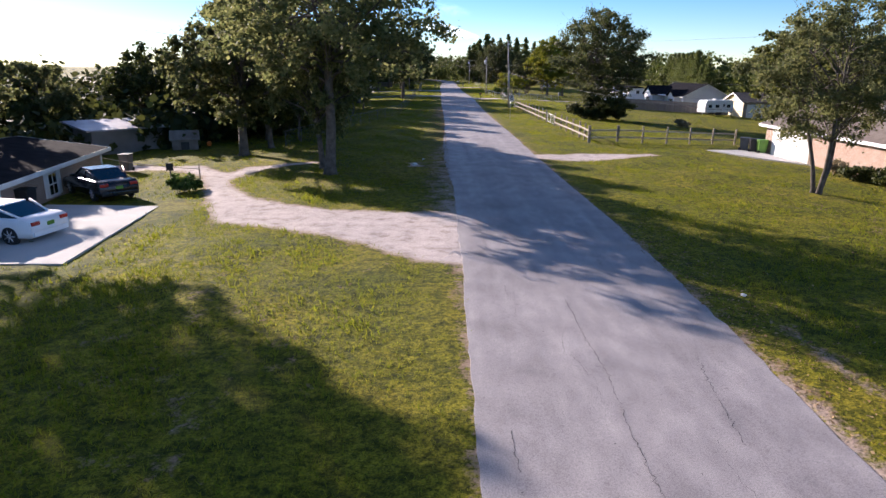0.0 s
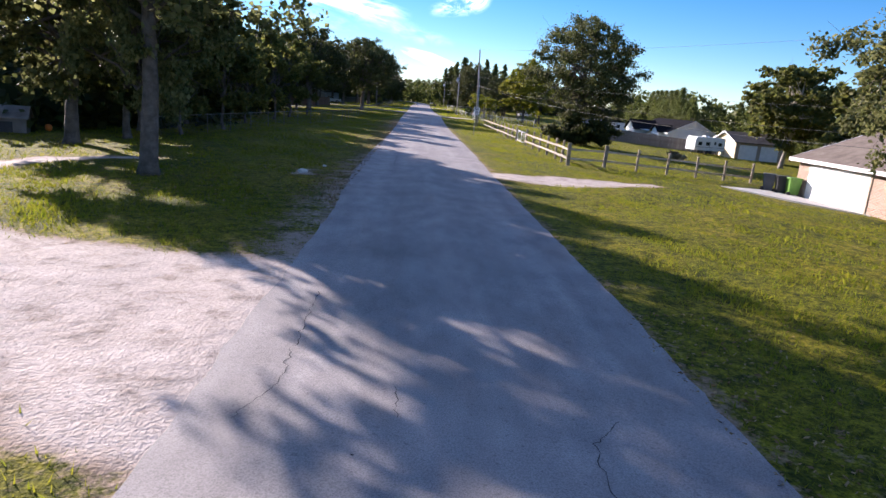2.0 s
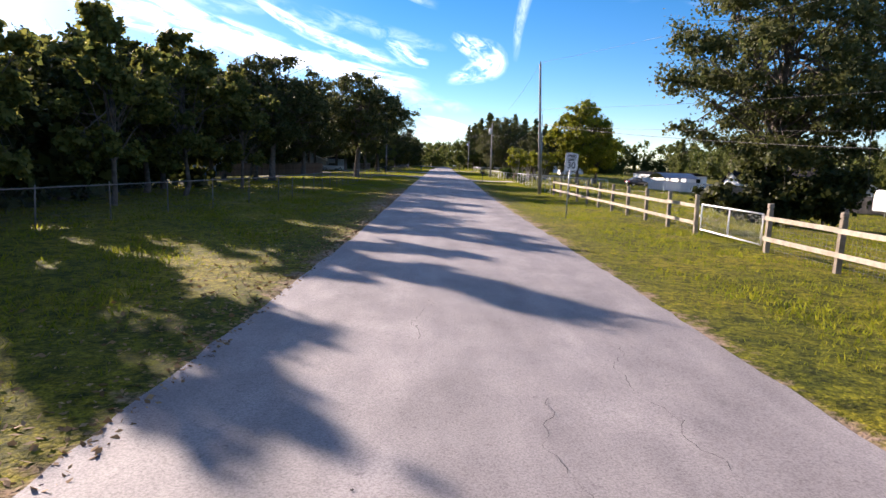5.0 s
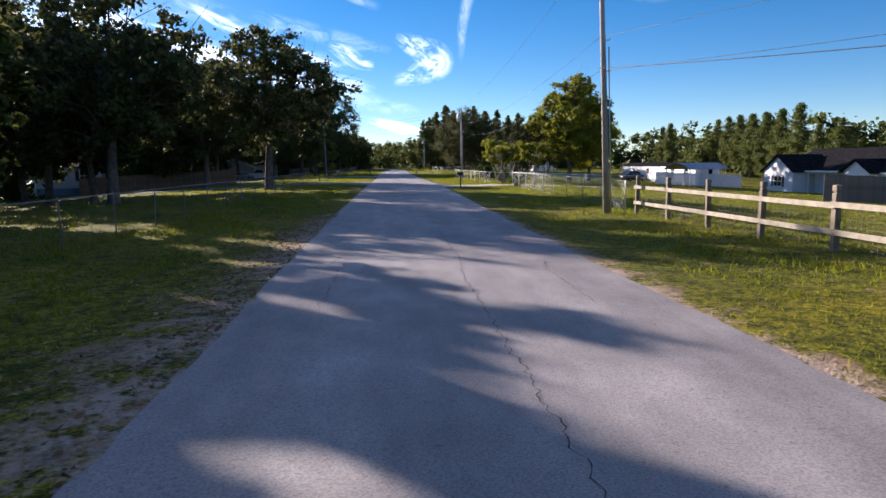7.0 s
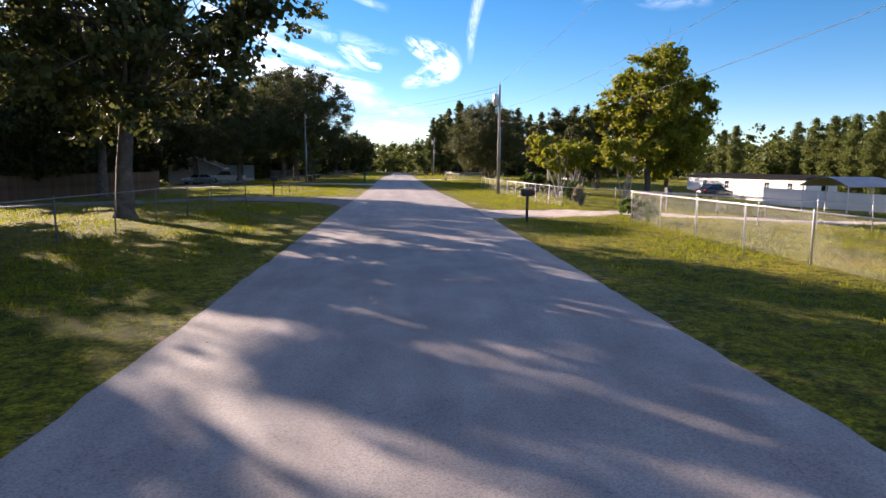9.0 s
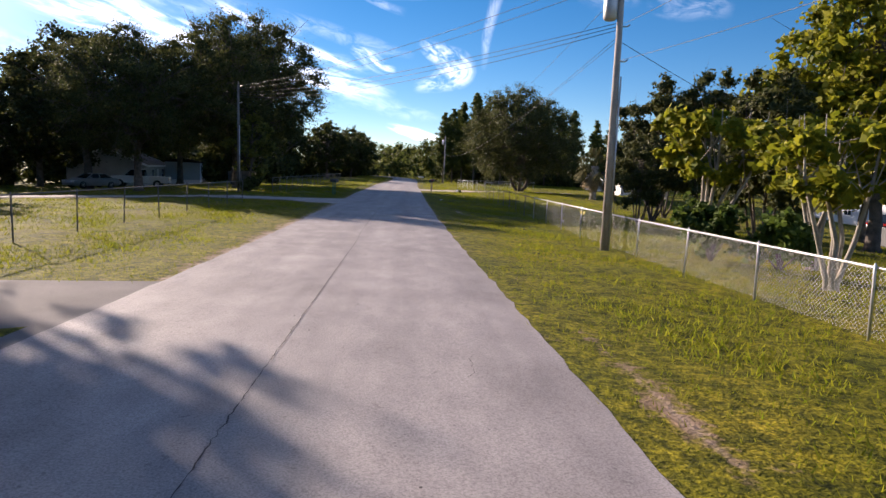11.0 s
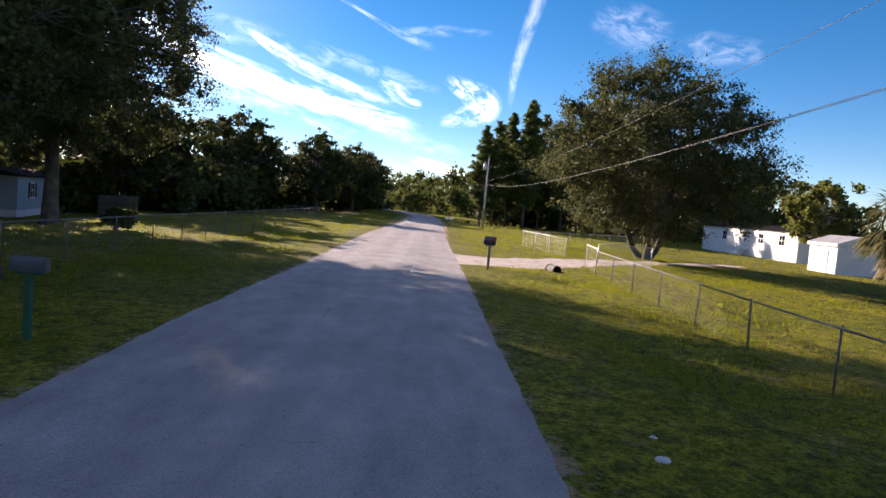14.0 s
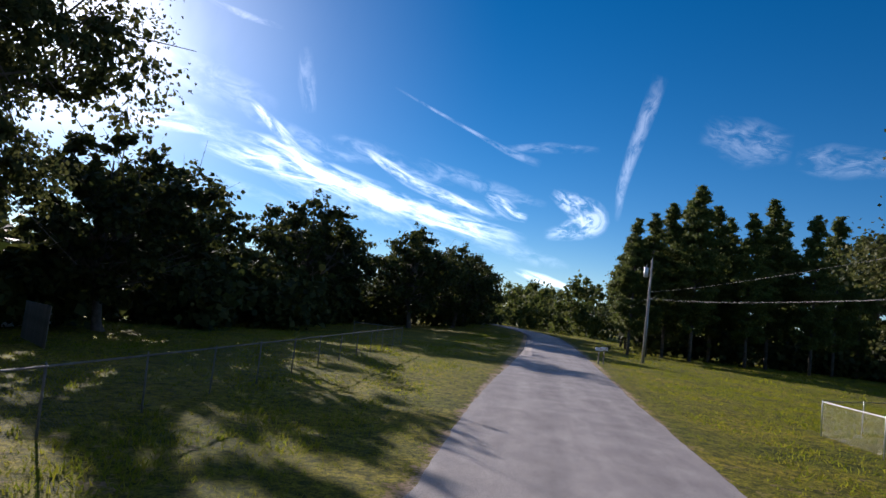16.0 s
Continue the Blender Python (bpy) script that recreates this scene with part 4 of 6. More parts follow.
def bush(name, x, y, r, h, label, leaf, seed, leaves=1800, size=0.16):
    rng = np.random.default_rng(seed)
    b = thing(name, x, y, label, "bush")
    c = [np.array((rng.normal(0, r * 0.4), rng.normal(0, r * 0.4), h * rng.uniform(0.3, 0.75))) for _ in range(9)]
    rr = [np.array((r * 0.5, r * 0.5, h * 0.33)) for _ in c]
    bm = bmesh.new()
    for p in c:
        add_tube(bm, [(0, 0, -0.05), p * 0.6, p], [0.03, 0.02, 0.008], 5, False)
    part("stem", bm, BARK, b)
    part("foliage", leaf_cloud("foliage", c, rr, [1] * 9, leaves, size, leaf, rng, 0.35), None, b)


bush("bush", -16.3, 43.6, 0.8, 0.85, "low green bush beside the dirt track", BUSH_LEAF, 41)
bush("bush", 16.9, 93.2, 2.8, 2.9, "dense dark shrubs under the tall tree", DARK_LEAF, 42, 7000, 0.24)
bush("bush", 19.4, 94.8, 2.3, 2.5, "dense dark shrubs under the tall tree", DARK_LEAF, 43, 5000, 0.24)
bush("bush", 14.8, 94.4, 1.8, 2.1, "dense dark shrubs under the tall tree", DARK_LEAF, 55, 4000, 0.24)
bush("bush", 10.1, 161.4, 0.95, 1.7, "bright green rounded shrub inside the wire fence", BUSH_LEAF, 44, 3000)
bush("bush", 11.4, 160.2, 0.95, 1.5, "bright green rounded shrub inside the wire fence", BUSH_LEAF, 45, 3000)
bush("bush", 10.8, 154.0, 0.7, 1.25, "bright green rounded shrub inside the wire fence", BUSH_LEAF, 46, 2200)
bush("bush", 9.9, 148.8, 0.4, 1.1, "dry straw-coloured grass clump inside the wire fence", DRY_LEAF, 47, 900, 0.2)
bush("bush", -14.2, 219.0, 0.9, 1.2, "dark weedy bush by the wire fence", DARK_LEAF, 48)
bush("bush", -10.9, 194.5, 0.7, 1.1, "dark weedy bush by the wire fence", DARK_LEAF, 49)
bush("bush", 9.4, 148.9 - 10.4, 0.8, 1.0, "dark green bush at the fence end", BUSH_LEAF, 50)
bush("bush", 21.4, 49.0, 1.2, 1.1, "clipped dark green bushes before the brick house", DARK_LEAF, 51)
bush("bush", 21.2, 46.6, 1.2, 1.2, "clipped dark green bushes before the brick house", DARK_LEAF, 52)
bush("bush", 21.2, 51.6, 0.9, 1.0, "pale flowering bush before the brick house", DRY_LEAF, 53)
bush("bush", 24.8, 213.8, 1.6, 3.4, "dark shrub standing beside the palm", DARK_LEAF, 54, 4000, 0.2)
bush("bush", 25.0, 88.0, 0.9, 0.9, "dry brownish bush on the far lawn", DRY_LEAF, 56)


def cabbage_palm(x, y):
    p = thing("palm_tree", x, y, "cabbage palm with green crown and hanging dry fronds", "palm")
    p.scale = (1.15, 1.15, 1.15)
    bm = tubed([(0, 0, -0.1), (0.03, 0, 0.5), (-0.03, 0.02, 1.8), (0, 0, 3.2)], [0.34, 0.27, 0.3, 0.32], 12)
    rng = np.random.default_rng(61)
    for _ in range(70):
        a, z = rng.uniform(0, math.tau), rng.uniform(0.3, 3.0)
        d = Vector((math.cos(a), math.sin(a), 0))
        add_tube(bm, [d * 0.26 + Vector((0, 0, z)), d * 0.42 + Vector((0, 0, z + 0.25))], [0.06, 0.02], 4)
    part("trunk", bm, PALE_BARK, p)
    for name, count, lo, hi, mat, text in (("frond", 34, -35, 80, PALM_LEAF, "green fan frond"), ("dry_frond", 15, -82, -52, DRY_LEAF, "hanging dry frond")):
        verts, faces = [], []
        for _ in range(count):
            az, el = rng.uniform(0, math.tau), radians(rng.uniform(lo, hi))
            out = Vector((math.cos(az) * math.cos(el), math.sin(az) * math.cos(el), math.sin(el)))
            side = Vector((-math.sin(az), math.cos(az), 0))
            hub = Vector((0, 0, 3.2)) + out * rng.uniform(0.9, 1.3)
            for k in range(15):
                th = (k - 7) / 7 * 1.25
                d = (out * math.cos(th) + side * math.sin(th)).normalized()
                tip = hub + d * rng.uniform(0.85, 1.2) + Vector((0, 0, -0.45 * abs(th) - 0.25))
                mid = hub.lerp(tip, 0.5) + Vector((0, 0, 0.1))
                w = d.cross(Vector((0, 0, 1))).normalized() * 0.045
                i = len(verts)
                verts.extend((hub, mid + w, tip, mid - w))
                faces.append((i, i + 1, i + 2, i + 3))
            i = len(verts)
            verts.extend((Vector((0, 0, 3.1)), Vector((0, 0, 3.1)) + side * 0.03, hub + side * 0.02, hub - side * 0.02))
            faces.append((i, i + 1, i + 2, i + 3))
        part(name, mesh_arrays(name, np.array([tuple(v) for v in verts]), np.array(faces), mat), None, p, text)


cabbage_palm(21.9, 212.8)


# ---- fences ----
def wood_fence(name, pts, label, gate=None, wire=True):
    """Square posts with two rails; pts are the posts in order."""
    f = thing(name, pts[0][0], pts[0][1], label, "fence", z=0)
    inv = f.matrix_world.inverted()
    rng = np.random.default_rng(len(pts))
    post = None
    for x, y in pts:
        z = gz(x, y)
        if post is None:
            bm = boxed(-0.065, 0.065, -0.065, 0.065, -0.25, 1.2, 0.012)
            add_box(bm, -0.045, 0.045, -0.045, 0.045, 1.2, 1.23)
            add_box(bm, -0.068, 0.068, -0.068, 0.068, 1.23, 1.37, 0.03)
            post = mesh_from("post", bm, OLD_WOOD)
        part("post", post, None, f, at=inv @ pose(x, y, z, rng.normal(0, 1), rng.normal(0, 1), rng.normal(0, 3)))
    for k, ((x0, y0), (x1, y1)) in enumerate(zip(pts, pts[1:])):
        if gate is not None and k == gate:
            continue
        a, b = Vector((x0, y0, gz(x0, y0))), Vector((x1, y1, gz(x1, y1)))
        d = (b - a)
        side = Vector((-d.y, d.x, 0)).normalized() * 0.09
        for h in (0.4, 0.96):
            bm = boxed(-0.06, d.length + 0.06, -0.02, 0.02, -0.06, 0.06, 0.006)
            m = Matrix.Translation(a + side + Vector((0, 0, h + rng.normal(0, 0.012)))) @ d.to_track_quat("X", "Z").to_matrix().to_4x4()
            part("rail", bm, RAIL_WOOD, f, at=inv @ m)
    if wire:
        vv, ff = [], []
        for k, ((x0, y0), (x1, y1)) in enumerate(zip(pts, pts[1:])):
            if gate is not None and k == gate:
                continue
            n = int(math.hypot(x1 - x0, y1 - y0) / 0.15)
            nx, ny = (y1 - y0), -(x1 - x0)
            ln = math.hypot(nx, ny)
            for j in range(n):
                t = j / n
                x, y = x0 + (x1 - x0) * t + nx / ln * 0.08, y0 + (y1 - y0) * t + ny / ln * 0.08
                i = len(vv)
                z = gz(x, y)
                ex, ey = (x1 - x0) / ln * 0.003, (y1 - y0) / ln * 0.003
                vv.extend(((x - ex, y - ey, z), (x + ex, y + ey, z), (x + ex, y + ey, z + 0.95), (x - ex, y - ey, z + 0.95)))
                ff.append((i, i + 1, i + 2, i + 3))
            for h in (0.1, 0.22, 0.34, 0.5, 0.66, 0.8, 0.95):
                i = len(vv)
                ax, ay, bx, by = x0 + nx / ln * 0.08, y0 + ny / ln * 0.08, x1 + nx / ln * 0.08, y1 + ny / ln * 0.08
                vv.extend(((ax, ay, gz(x0, y0) + h), (bx, by, gz(x1, y1) + h), (bx, by, gz(x1, y1) + h + 0.005), (ax, ay, gz(x0, y0) + h + 0.005)))
                ff.append((i, i + 1, i + 2, i + 3))
        ob = part("wire_mesh", mesh_arrays("wire_mesh", np.array(vv), np.array(ff), DULL_SHADED_WIRE), None, f, "thin steel wire mesh")
        ob["kind"] = "stuff"
        ob.matrix_parent_inverse = inv
    return f


ROAD_POSTS = [(8.6, 64.1), (8.75, 66.4), (8.8, 68.6), (8.75, 71.2), (8.7, 73.9), (8.65, 76.5), (8.6, 79.6)]
ROAD_POSTS += [(8.5 - (y - 84.3) * 0.012, y) for y in np.arange(84.3, 111.2, 2.62)]
wood_fence("wood_fence", [(float(x), float(y)) for x, y in ROAD_POSTS], "weathered wooden two-rail fence along the road", gate=6)
wood_fence("wood_fence", [(8.9 + k * 2.28, 64.2 + k * 0.72) for k in range(1, 7)], "weathered wooden two-rail fence beside the driveway", wire=False)
wood_fence("wood_fence", [(8.68, 64.14), (11.1, 64.9)], "weathered wooden two-rail fence at the corner", wire=False)


def field_gate(x, y0, y1):
    g = thing("field_gate", x, y0, "pale tubular gate with wire mesh in the wooden fence", "gate")
    w = y1 - y0
    bm = bmesh.new()
    for a, b in (((0, 0.1, 0.18), (0, w - 0.1, 0.18)), ((0, 0.1, 1.05), (0, w - 0.1, 1.05)), ((0, 0.1, 0.18), (0, 0.1, 1.05)), ((0, w - 0.1, 0.18), (0, w - 0.1, 1.05)), ((0, w / 2, 0.18), (0, w / 2, 1.05))):
        add_tube(bm, [a, b], [0.025, 0.025], 8)
    part("gate_frame", bm, WHITE, g)
    bm = bmesh.new()
    for k in range(1, 40):
        y = 0.1 + (w - 0.2) * k / 40
        add_box(bm, -0.002, 0.002, y - 0.002, y + 0.002, 0.18, 1.05)
    part("wire_mesh", bm, GALV, g)
    part("latch", boxed(-0.04, 0.04, w - 0.12, w, 0.6, 0.68, 0.01), GALV, g)


field_gate(8.56, 79.75, 84.15)


def chain_fence(pts, label, height=1.15, metal=GALV):
    """Round posts, a top rail and a diamond wire net between the points."""
    f = thing("chain_link_fence", pts[0][0], pts[0][1], label, "fence", z=0)
    inv = f.matrix_world.inverted()
    post = mesh_from("post", tubed([(0, 0, -0.2), (0, 0, height + 0.04), (0, 0, height + 0.07)], [0.022, 0.022, 0.008], 8), metal)
    rng = np.random.default_rng(int(pts[0][1]))
    vv, ff = [], []
    for (x0, y0), (x1, y1) in zip(pts, pts[1:]):
        length = math.hypot(x1 - x0, y1 - y0)
        n = max(1, round(length / 3.0))
        ux, uy = (x1 - x0) / length, (y1 - y0) / length
        for k in range(n + 1):
            if k == n and (x1, y1) != pts[-1]:
                continue
            x, y = x0 + (x1 - x0) * k / n, y0 + (y1 - y0) * k / n
            part("post", post, None, f, at=inv @ pose(x, y, gz(x, y), rng.normal(0, 1.2), rng.normal(0, 1.2), 0))
        rail = tubed([(x0, y0, gz(x0, y0) + height), (x1, y1, gz(x1, y1) + height)], [0.02, 0.02], 7)
        part("top_rail", rail, metal, f).matrix_parent_inverse = inv
        step, w = 0.085, 0.0018
        zb = (gz(x0, y0) + gz(x1, y1)) / 2 + 0.03
        for j in range(int(-height / step), int(length / step)):
            for sign in (1, -1):
                s0, s1, h0, h1 = j * step, j * step + height, 0.0, height
                if s0 < 0:
                    h0, s0 = -s0, 0.0
                if s1 > length:
                    h1, s1 = height - (s1 - length), length
                if h1 - h0 < 0.05:
                    continue
                za, zc = (h0, h1) if sign > 0 else (height - h0, height - h1)
                i = len(vv)
                vv.extend(((x0 + ux * s0, y0 + uy * s0, zb + za - w), (x0 + ux * s1, y0 + uy * s1, zb + zc - w), (x0 + ux * s1, y0 + uy * s1, zb + zc + w), (x0 + ux * s0, y0 + uy * s0, zb + za + w)))
                ff.append((i, i + 1, i + 2, i + 3))
    net = part("wire_net", mesh_arrays("wire_net", np.array(vv), np.array(ff), metal), None, f, "diamond steel wire net")
    net.matrix_parent_inverse = inv
    return f


chain_fence([(8.1, 111.4), (8.5, 124.0), (8.8, 138.0)], "galvanised chain link fence beside the lawn")
chain_fence([(8.8, 138.0), (20.0, 139.5)], "galvanised chain link fence running back from the road")
chain_fence([(20.0, 147.5), (8.4, 146.9), (7.95, 161.4), (7.95, 176.0)], "galvanised chain link fence with a top rail along the road", 1.05)
# the same fence goes on, its shade put into a darker metal
chain_fence([(7.95, 176.0), (8.5, 200.0), (9.2, 215.0)], "chain link fence darkened for shade beside the ditch", 1.05, DULL_SHADED_WIRE)
chain_fence([(9.2, 215.0), (9.85, 219.4)], "galvanised chain link fence turning in to the gateway")
chain_fence([(9.9, 224.6), (8.7, 233.8), (22.0, 246.0)], "galvanised chain link fence beyond the gateway")
# fences on the shaded side: a darker copy of the steel stands for shade
chain_fence([(-8.6, 94.0), (-8.4, 120.0), (-8.3, 147.8)], "dull grey chain link fence darkened for the shaded lawn", metal=DULL_SHADED_WIRE)
chain_fence([(-8.6, 94.0), (-13.0, 74.0), (-15.5, 62.0)], "dull grey chain link fence darkened for shade before the wood", metal=DULL_SHADED_WIRE)
chain_fence([(-8.0, 156.8), (-7.8, 180.5)], "dull grey chain link fence darkened for shade between the drives", metal=DULL_SHADED_WIRE)
chain_fence([(-8.8, 193.5), (-9.0, 220.0), (-9.6, 252.0), (-14.0, 256.0)], "dull grey chain link fence darkened for the shaded verge", metal=DULL_SHADED_WIRE)


for y, turn in ((167.2, 4), (166.8, -9)):
    tag = thing("warning_tag", 7.92, y, "small yellow plastic tag tied to the wire fence", "tag", "yellow tags on the fence", z=0.9)
    part("plate", boxed(-0.006, 0.006, -0.085, 0.085, -0.05, 0.05, 0.002), YELLOW, tag, at=pose(0, 0, 0, turn, 0, 0))
    part("tie", tubed([(0, 0, 0.06), (0.03, 0, 0.13)], [0.006, 0.006], 5), WIRE, tag)


def wire_gate(x, y, turn, width, label):
    g = thing("wire_gate", x, y, label, "gate", turn=turn)
    bm = bmesh.new()
    for a, b in (((0, 0, 0.1), (0, width, 0.1)), ((0, 0, 1.15), (0, width, 1.15)), ((0, 0, 0.1), (0, 0, 1.15)), ((0, width, 0.1), (0, width, 1.15))):
        add_tube(bm, [a, b], [0.02, 0.02], 7)
    part("gate_frame", bm, GALV, g)
    vv, ff = [], []
    for j in range(int(-1.05 / 0.085), int(width / 0.085)):
        for sign in (1, -1):
            s0, s1, h0, h1 = j * 0.085, j * 0.085 + 1.05, 0.0, 1.05
            if s0 < 0:
                h0, s0 = -s0, 0.0
            if s1 > width:
                h1, s1 = 1.05 - (s1 - width), width
            if h1 - h0 < 0.05:
                continue
            za, zc = (h0, h1) if sign > 0 else (1.05 - h0, 1.05 - h1)
            i = len(vv)
            vv.extend(((0, s0, 0.1 + za - 0.003), (0, s1, 0.1 + zc - 0.003), (0, s1, 0.1 + zc + 0.003), (0, s0, 0.1 + za + 0.003)))
            ff.append((i, i + 1, i + 2, i + 3))
    part("wire_net", mesh_arrays("wire_net", np.array(vv), np.array(ff), GALV), None, g)
    part("hinge", boxed(-0.04, 0.04, -0.06, 0.0, 0.5, 0.58, 0.01), GALV, g)


wire_gate(10.9, 221.0, -75, 3.4, "galvanised wire gate standing open at the sandy drive")


def plank_fence(pts, height, material, label, width=0.14):
    """Upright boards side by side."""
    f = thing("privacy_fence", pts[0][0], pts[0][1], label, "fence", z=0)
    inv = f.matrix_world.inverted()
    rng = np.random.default_rng(int(abs(pts[0][0]) * 10))
    board = mesh_from("board", boxed(-width / 2 + 0.004, width / 2 - 0.004, -0.012, 0.012, -0.1, height), material)
    for (x0, y0), (x1, y1) in zip(pts, pts[1:]):
        n = int(math.hypot(x1 - x0, y1 - y0) / width)
        a = math.degrees(math.atan2(y1 - y0, x1 - x0))
        for k in range(n):
            x, y = x0 + (x1 - x0) * k / n, y0 + (y1 - y0) * k / n
            part("board", board, None, f, at=inv @ pose(x, y, gz(x, y) + rng.normal(0, 0.012), 0, 0, a))
        for h in (0.3, height - 0.3):
            bm = tubed([(x0, y0, gz(x0, y0) + h), (x1, y1, gz(x1, y1) + h)], [0.04, 0.04], 4)
            bmesh.ops.translate(bm, vec=(0, 0.05, 0), verts=bm.verts)
            part("rail", bm, material, f).matrix_parent_inverse = inv


plank_fence([(28.5, 128.5), (48.0, 126.5)], 1.8, DARK_WOOD, "dark weathered board fence before the white house")
plank_fence([(37.0, 176.0), (47.0, 171.0)], 1.7, SIDING, "pale vinyl board fence beside the long white home")
plank_fence([(-20.0, 168.0), (-34.0, 158.0)], 1.8, BROWN_WOOD, "brown board fence under the trees")
plank_fence([(-19.0, 232.0), (-24.0, 236.5)], 1.6, DARK_WOOD, "grey board fence beside the yard")


# ---- poles and wires ----
def utility_pole(x, y, height, lean, label, transformer=False, arms=(), wood=POLE_WOOD):
    p = thing("utility_pole", x, y, label, "utility pole")
    dx, dy = lean
    part("pole", tubed([(0, 0, -0.4), (dx * 0.5, dy * 0.5, height * 0.5), (dx, dy, height)], [0.122, 0.105, 0.08], 14), wood, p)
    for h in arms:
        bm = tubed([(dx * h / height - 0.02, dy, h), (dx * h / height + 0.22, dy, h), (dx * h / height + 0.3, dy, h + 0.06)], [0.02, 0.02, 0.03], 6)
        part("bracket", bm, GALV, p)
    bm = bmesh.new()
    add_tube(bm, [(dx, dy, height), (dx, dy, height + 0.22)], [0.035, 0.02], 8)
    part("insulator", bm, CONCRETE, p)
    if transformer:
        bm = tubed([(-0.34, 0, height - 1.55), (-0.34, 0, height - 1.5), (-0.34, 0, height - 0.75), (-0.34, 0, height - 0.68)], [0.15, 0.2, 0.2, 0.12], 16)
        can = part("transformer", bm, GALV, p, "grey steel transformer can")
        part("bushing", tubed([(-0.34, 0, height - 0.7), (-0.34, 0, height - 0.45)], [0.04, 0.025], 8), CONCRETE, can)
    part("conduit", tubed([(0.1, -0.13, 0.0), (0.1 + dx * 0.5, -0.12, height * 0.62)], [0.025, 0.025], 6), GALV, p)


utility_pole(7.15, 110.8, 9.7, (-0.45, 0.1), "leaning grey wooden utility pole beside the fence", arms=(5.2, 6.3))
utility_pole(7.5, 162.9, 8.3, (-0.05, 0.0), "grey wooden utility pole with a transformer by the wire fence", True, (5.6, 6.6))
utility_pole(-11.6, 194.5, 8.2, (-0.1, 0), "dark wooden utility pole on the shaded lawn", arms=(6.8,), wood=DARK_WOOD)
utility_pole(8.6, 268.0, 9.0, (0.1, 0), "grey wooden utility pole before the pines", True, (5.6,))
utility_pole(8.6, 352.0, 9.0, (0, 0), "distant wooden utility pole by the road", arms=(5.6,))
utility_pole(31.0, 24.0, 9.6, (0, 0), "grey wooden utility pole behind the brick house", arms=(5.6,))


def cable(name, a, b, sag, r=0.0065, label="black overhead cable between poles"):
    pts = []
    for k in range(21):
        t = k / 20
        p = Vector(a).lerp(Vector(b), t)
        p.z -= sag * 4 * t * (1 - t)
        pts.append(p)
    tagged(new(name, mesh_from(name, tubed(pts, [r] * 21, 5), WIRE)), label, "cable")


P0, P1, P2, P3, P4, P5 = (31, 24), (6.75, 110.9), (7.45, 162.9), (-11.7, 194.5), (8.7, 268.0), (8.6, 352.0)
for h0, h1, s in ((9.7, 9.8, 1.0), (6.4, 6.4, 1.2), (5.4, 5.2, 1.4)):
    cable("overhead_cable", (*P0, h0 - 1.0), (*P1, h1), s)
for h1, h2, s in ((9.8, 8.5, 0.8), (6.4, 6.6, 0.9), (5.2, 5.6, 1.1)):
    cable("overhead_cable", (*P1, h1), (*P2, h2), s)
for h2, h4, s in ((7.6, 6.2, 1.2), (6.2, 5.6, 1.5), (6.32, 5.7, 1.6)):
    cable("overhead_cable", (*P2, h2), (*P4, h4), s)
for h4, h5, s in ((9.2, 9.2, 1.2), (5.7, 5.7, 1.5)):
    cable("overhead_cable", (*P4, h4), (*P5, h5), s)
for h2, h3, s in ((8.2, 8.0, 0.5), (7.9, 7.8, 0.6), (6.7, 7.5, 0.45), (6.6, 7.35, 0.55), (6.5, 7.2, 0.7)):
    cable("overhead_cable", (*P2, h2), (*P3, h3), s, 0.01)
for ax, ay in ((8.55, 166.6), (9.05, 166.8)):
    cable("guy_wire", (7.5, 162.95, 7.2), (ax, ay, gz(ax, ay) - 0.05), 0.0, 0.009, "thin steel guy wire from the pole to the ground")
cable("service_cable", (*P1, 5.3), (23.2, 50.0, 2.9), 1.1, 0.012, "dark service cable from pole to brick house")
cable("service_cable", (*P2, 6.2), (46.5, 190.0, 2.2), 1.4, 0.01, "dark service cable from pole to the long white home")
cable("service_cable", (*P3, 6.9), (-30.0, 226.0, 2.0), 0.8, 0.01, "dark service cable from pole to the grey house")


# ---- signs and mailboxes ----
def lettering(name, text, size, parent, m, material):
    cu = bpy.data.curves.new(name, "FONT")
    cu.body, cu.size, cu.align_x, cu.align_y, cu.extrude, cu.offset = text, size, "CENTER", "CENTER", 0.002, 0.006
    ob = new(name, cu)
    me = bpy.data.meshes.new_from_object(ob)
    bpy.data.objects.remove(ob)
    me.materials.clear()
    me.materials.append(material)
    return part(name, me, None, parent, at=m)


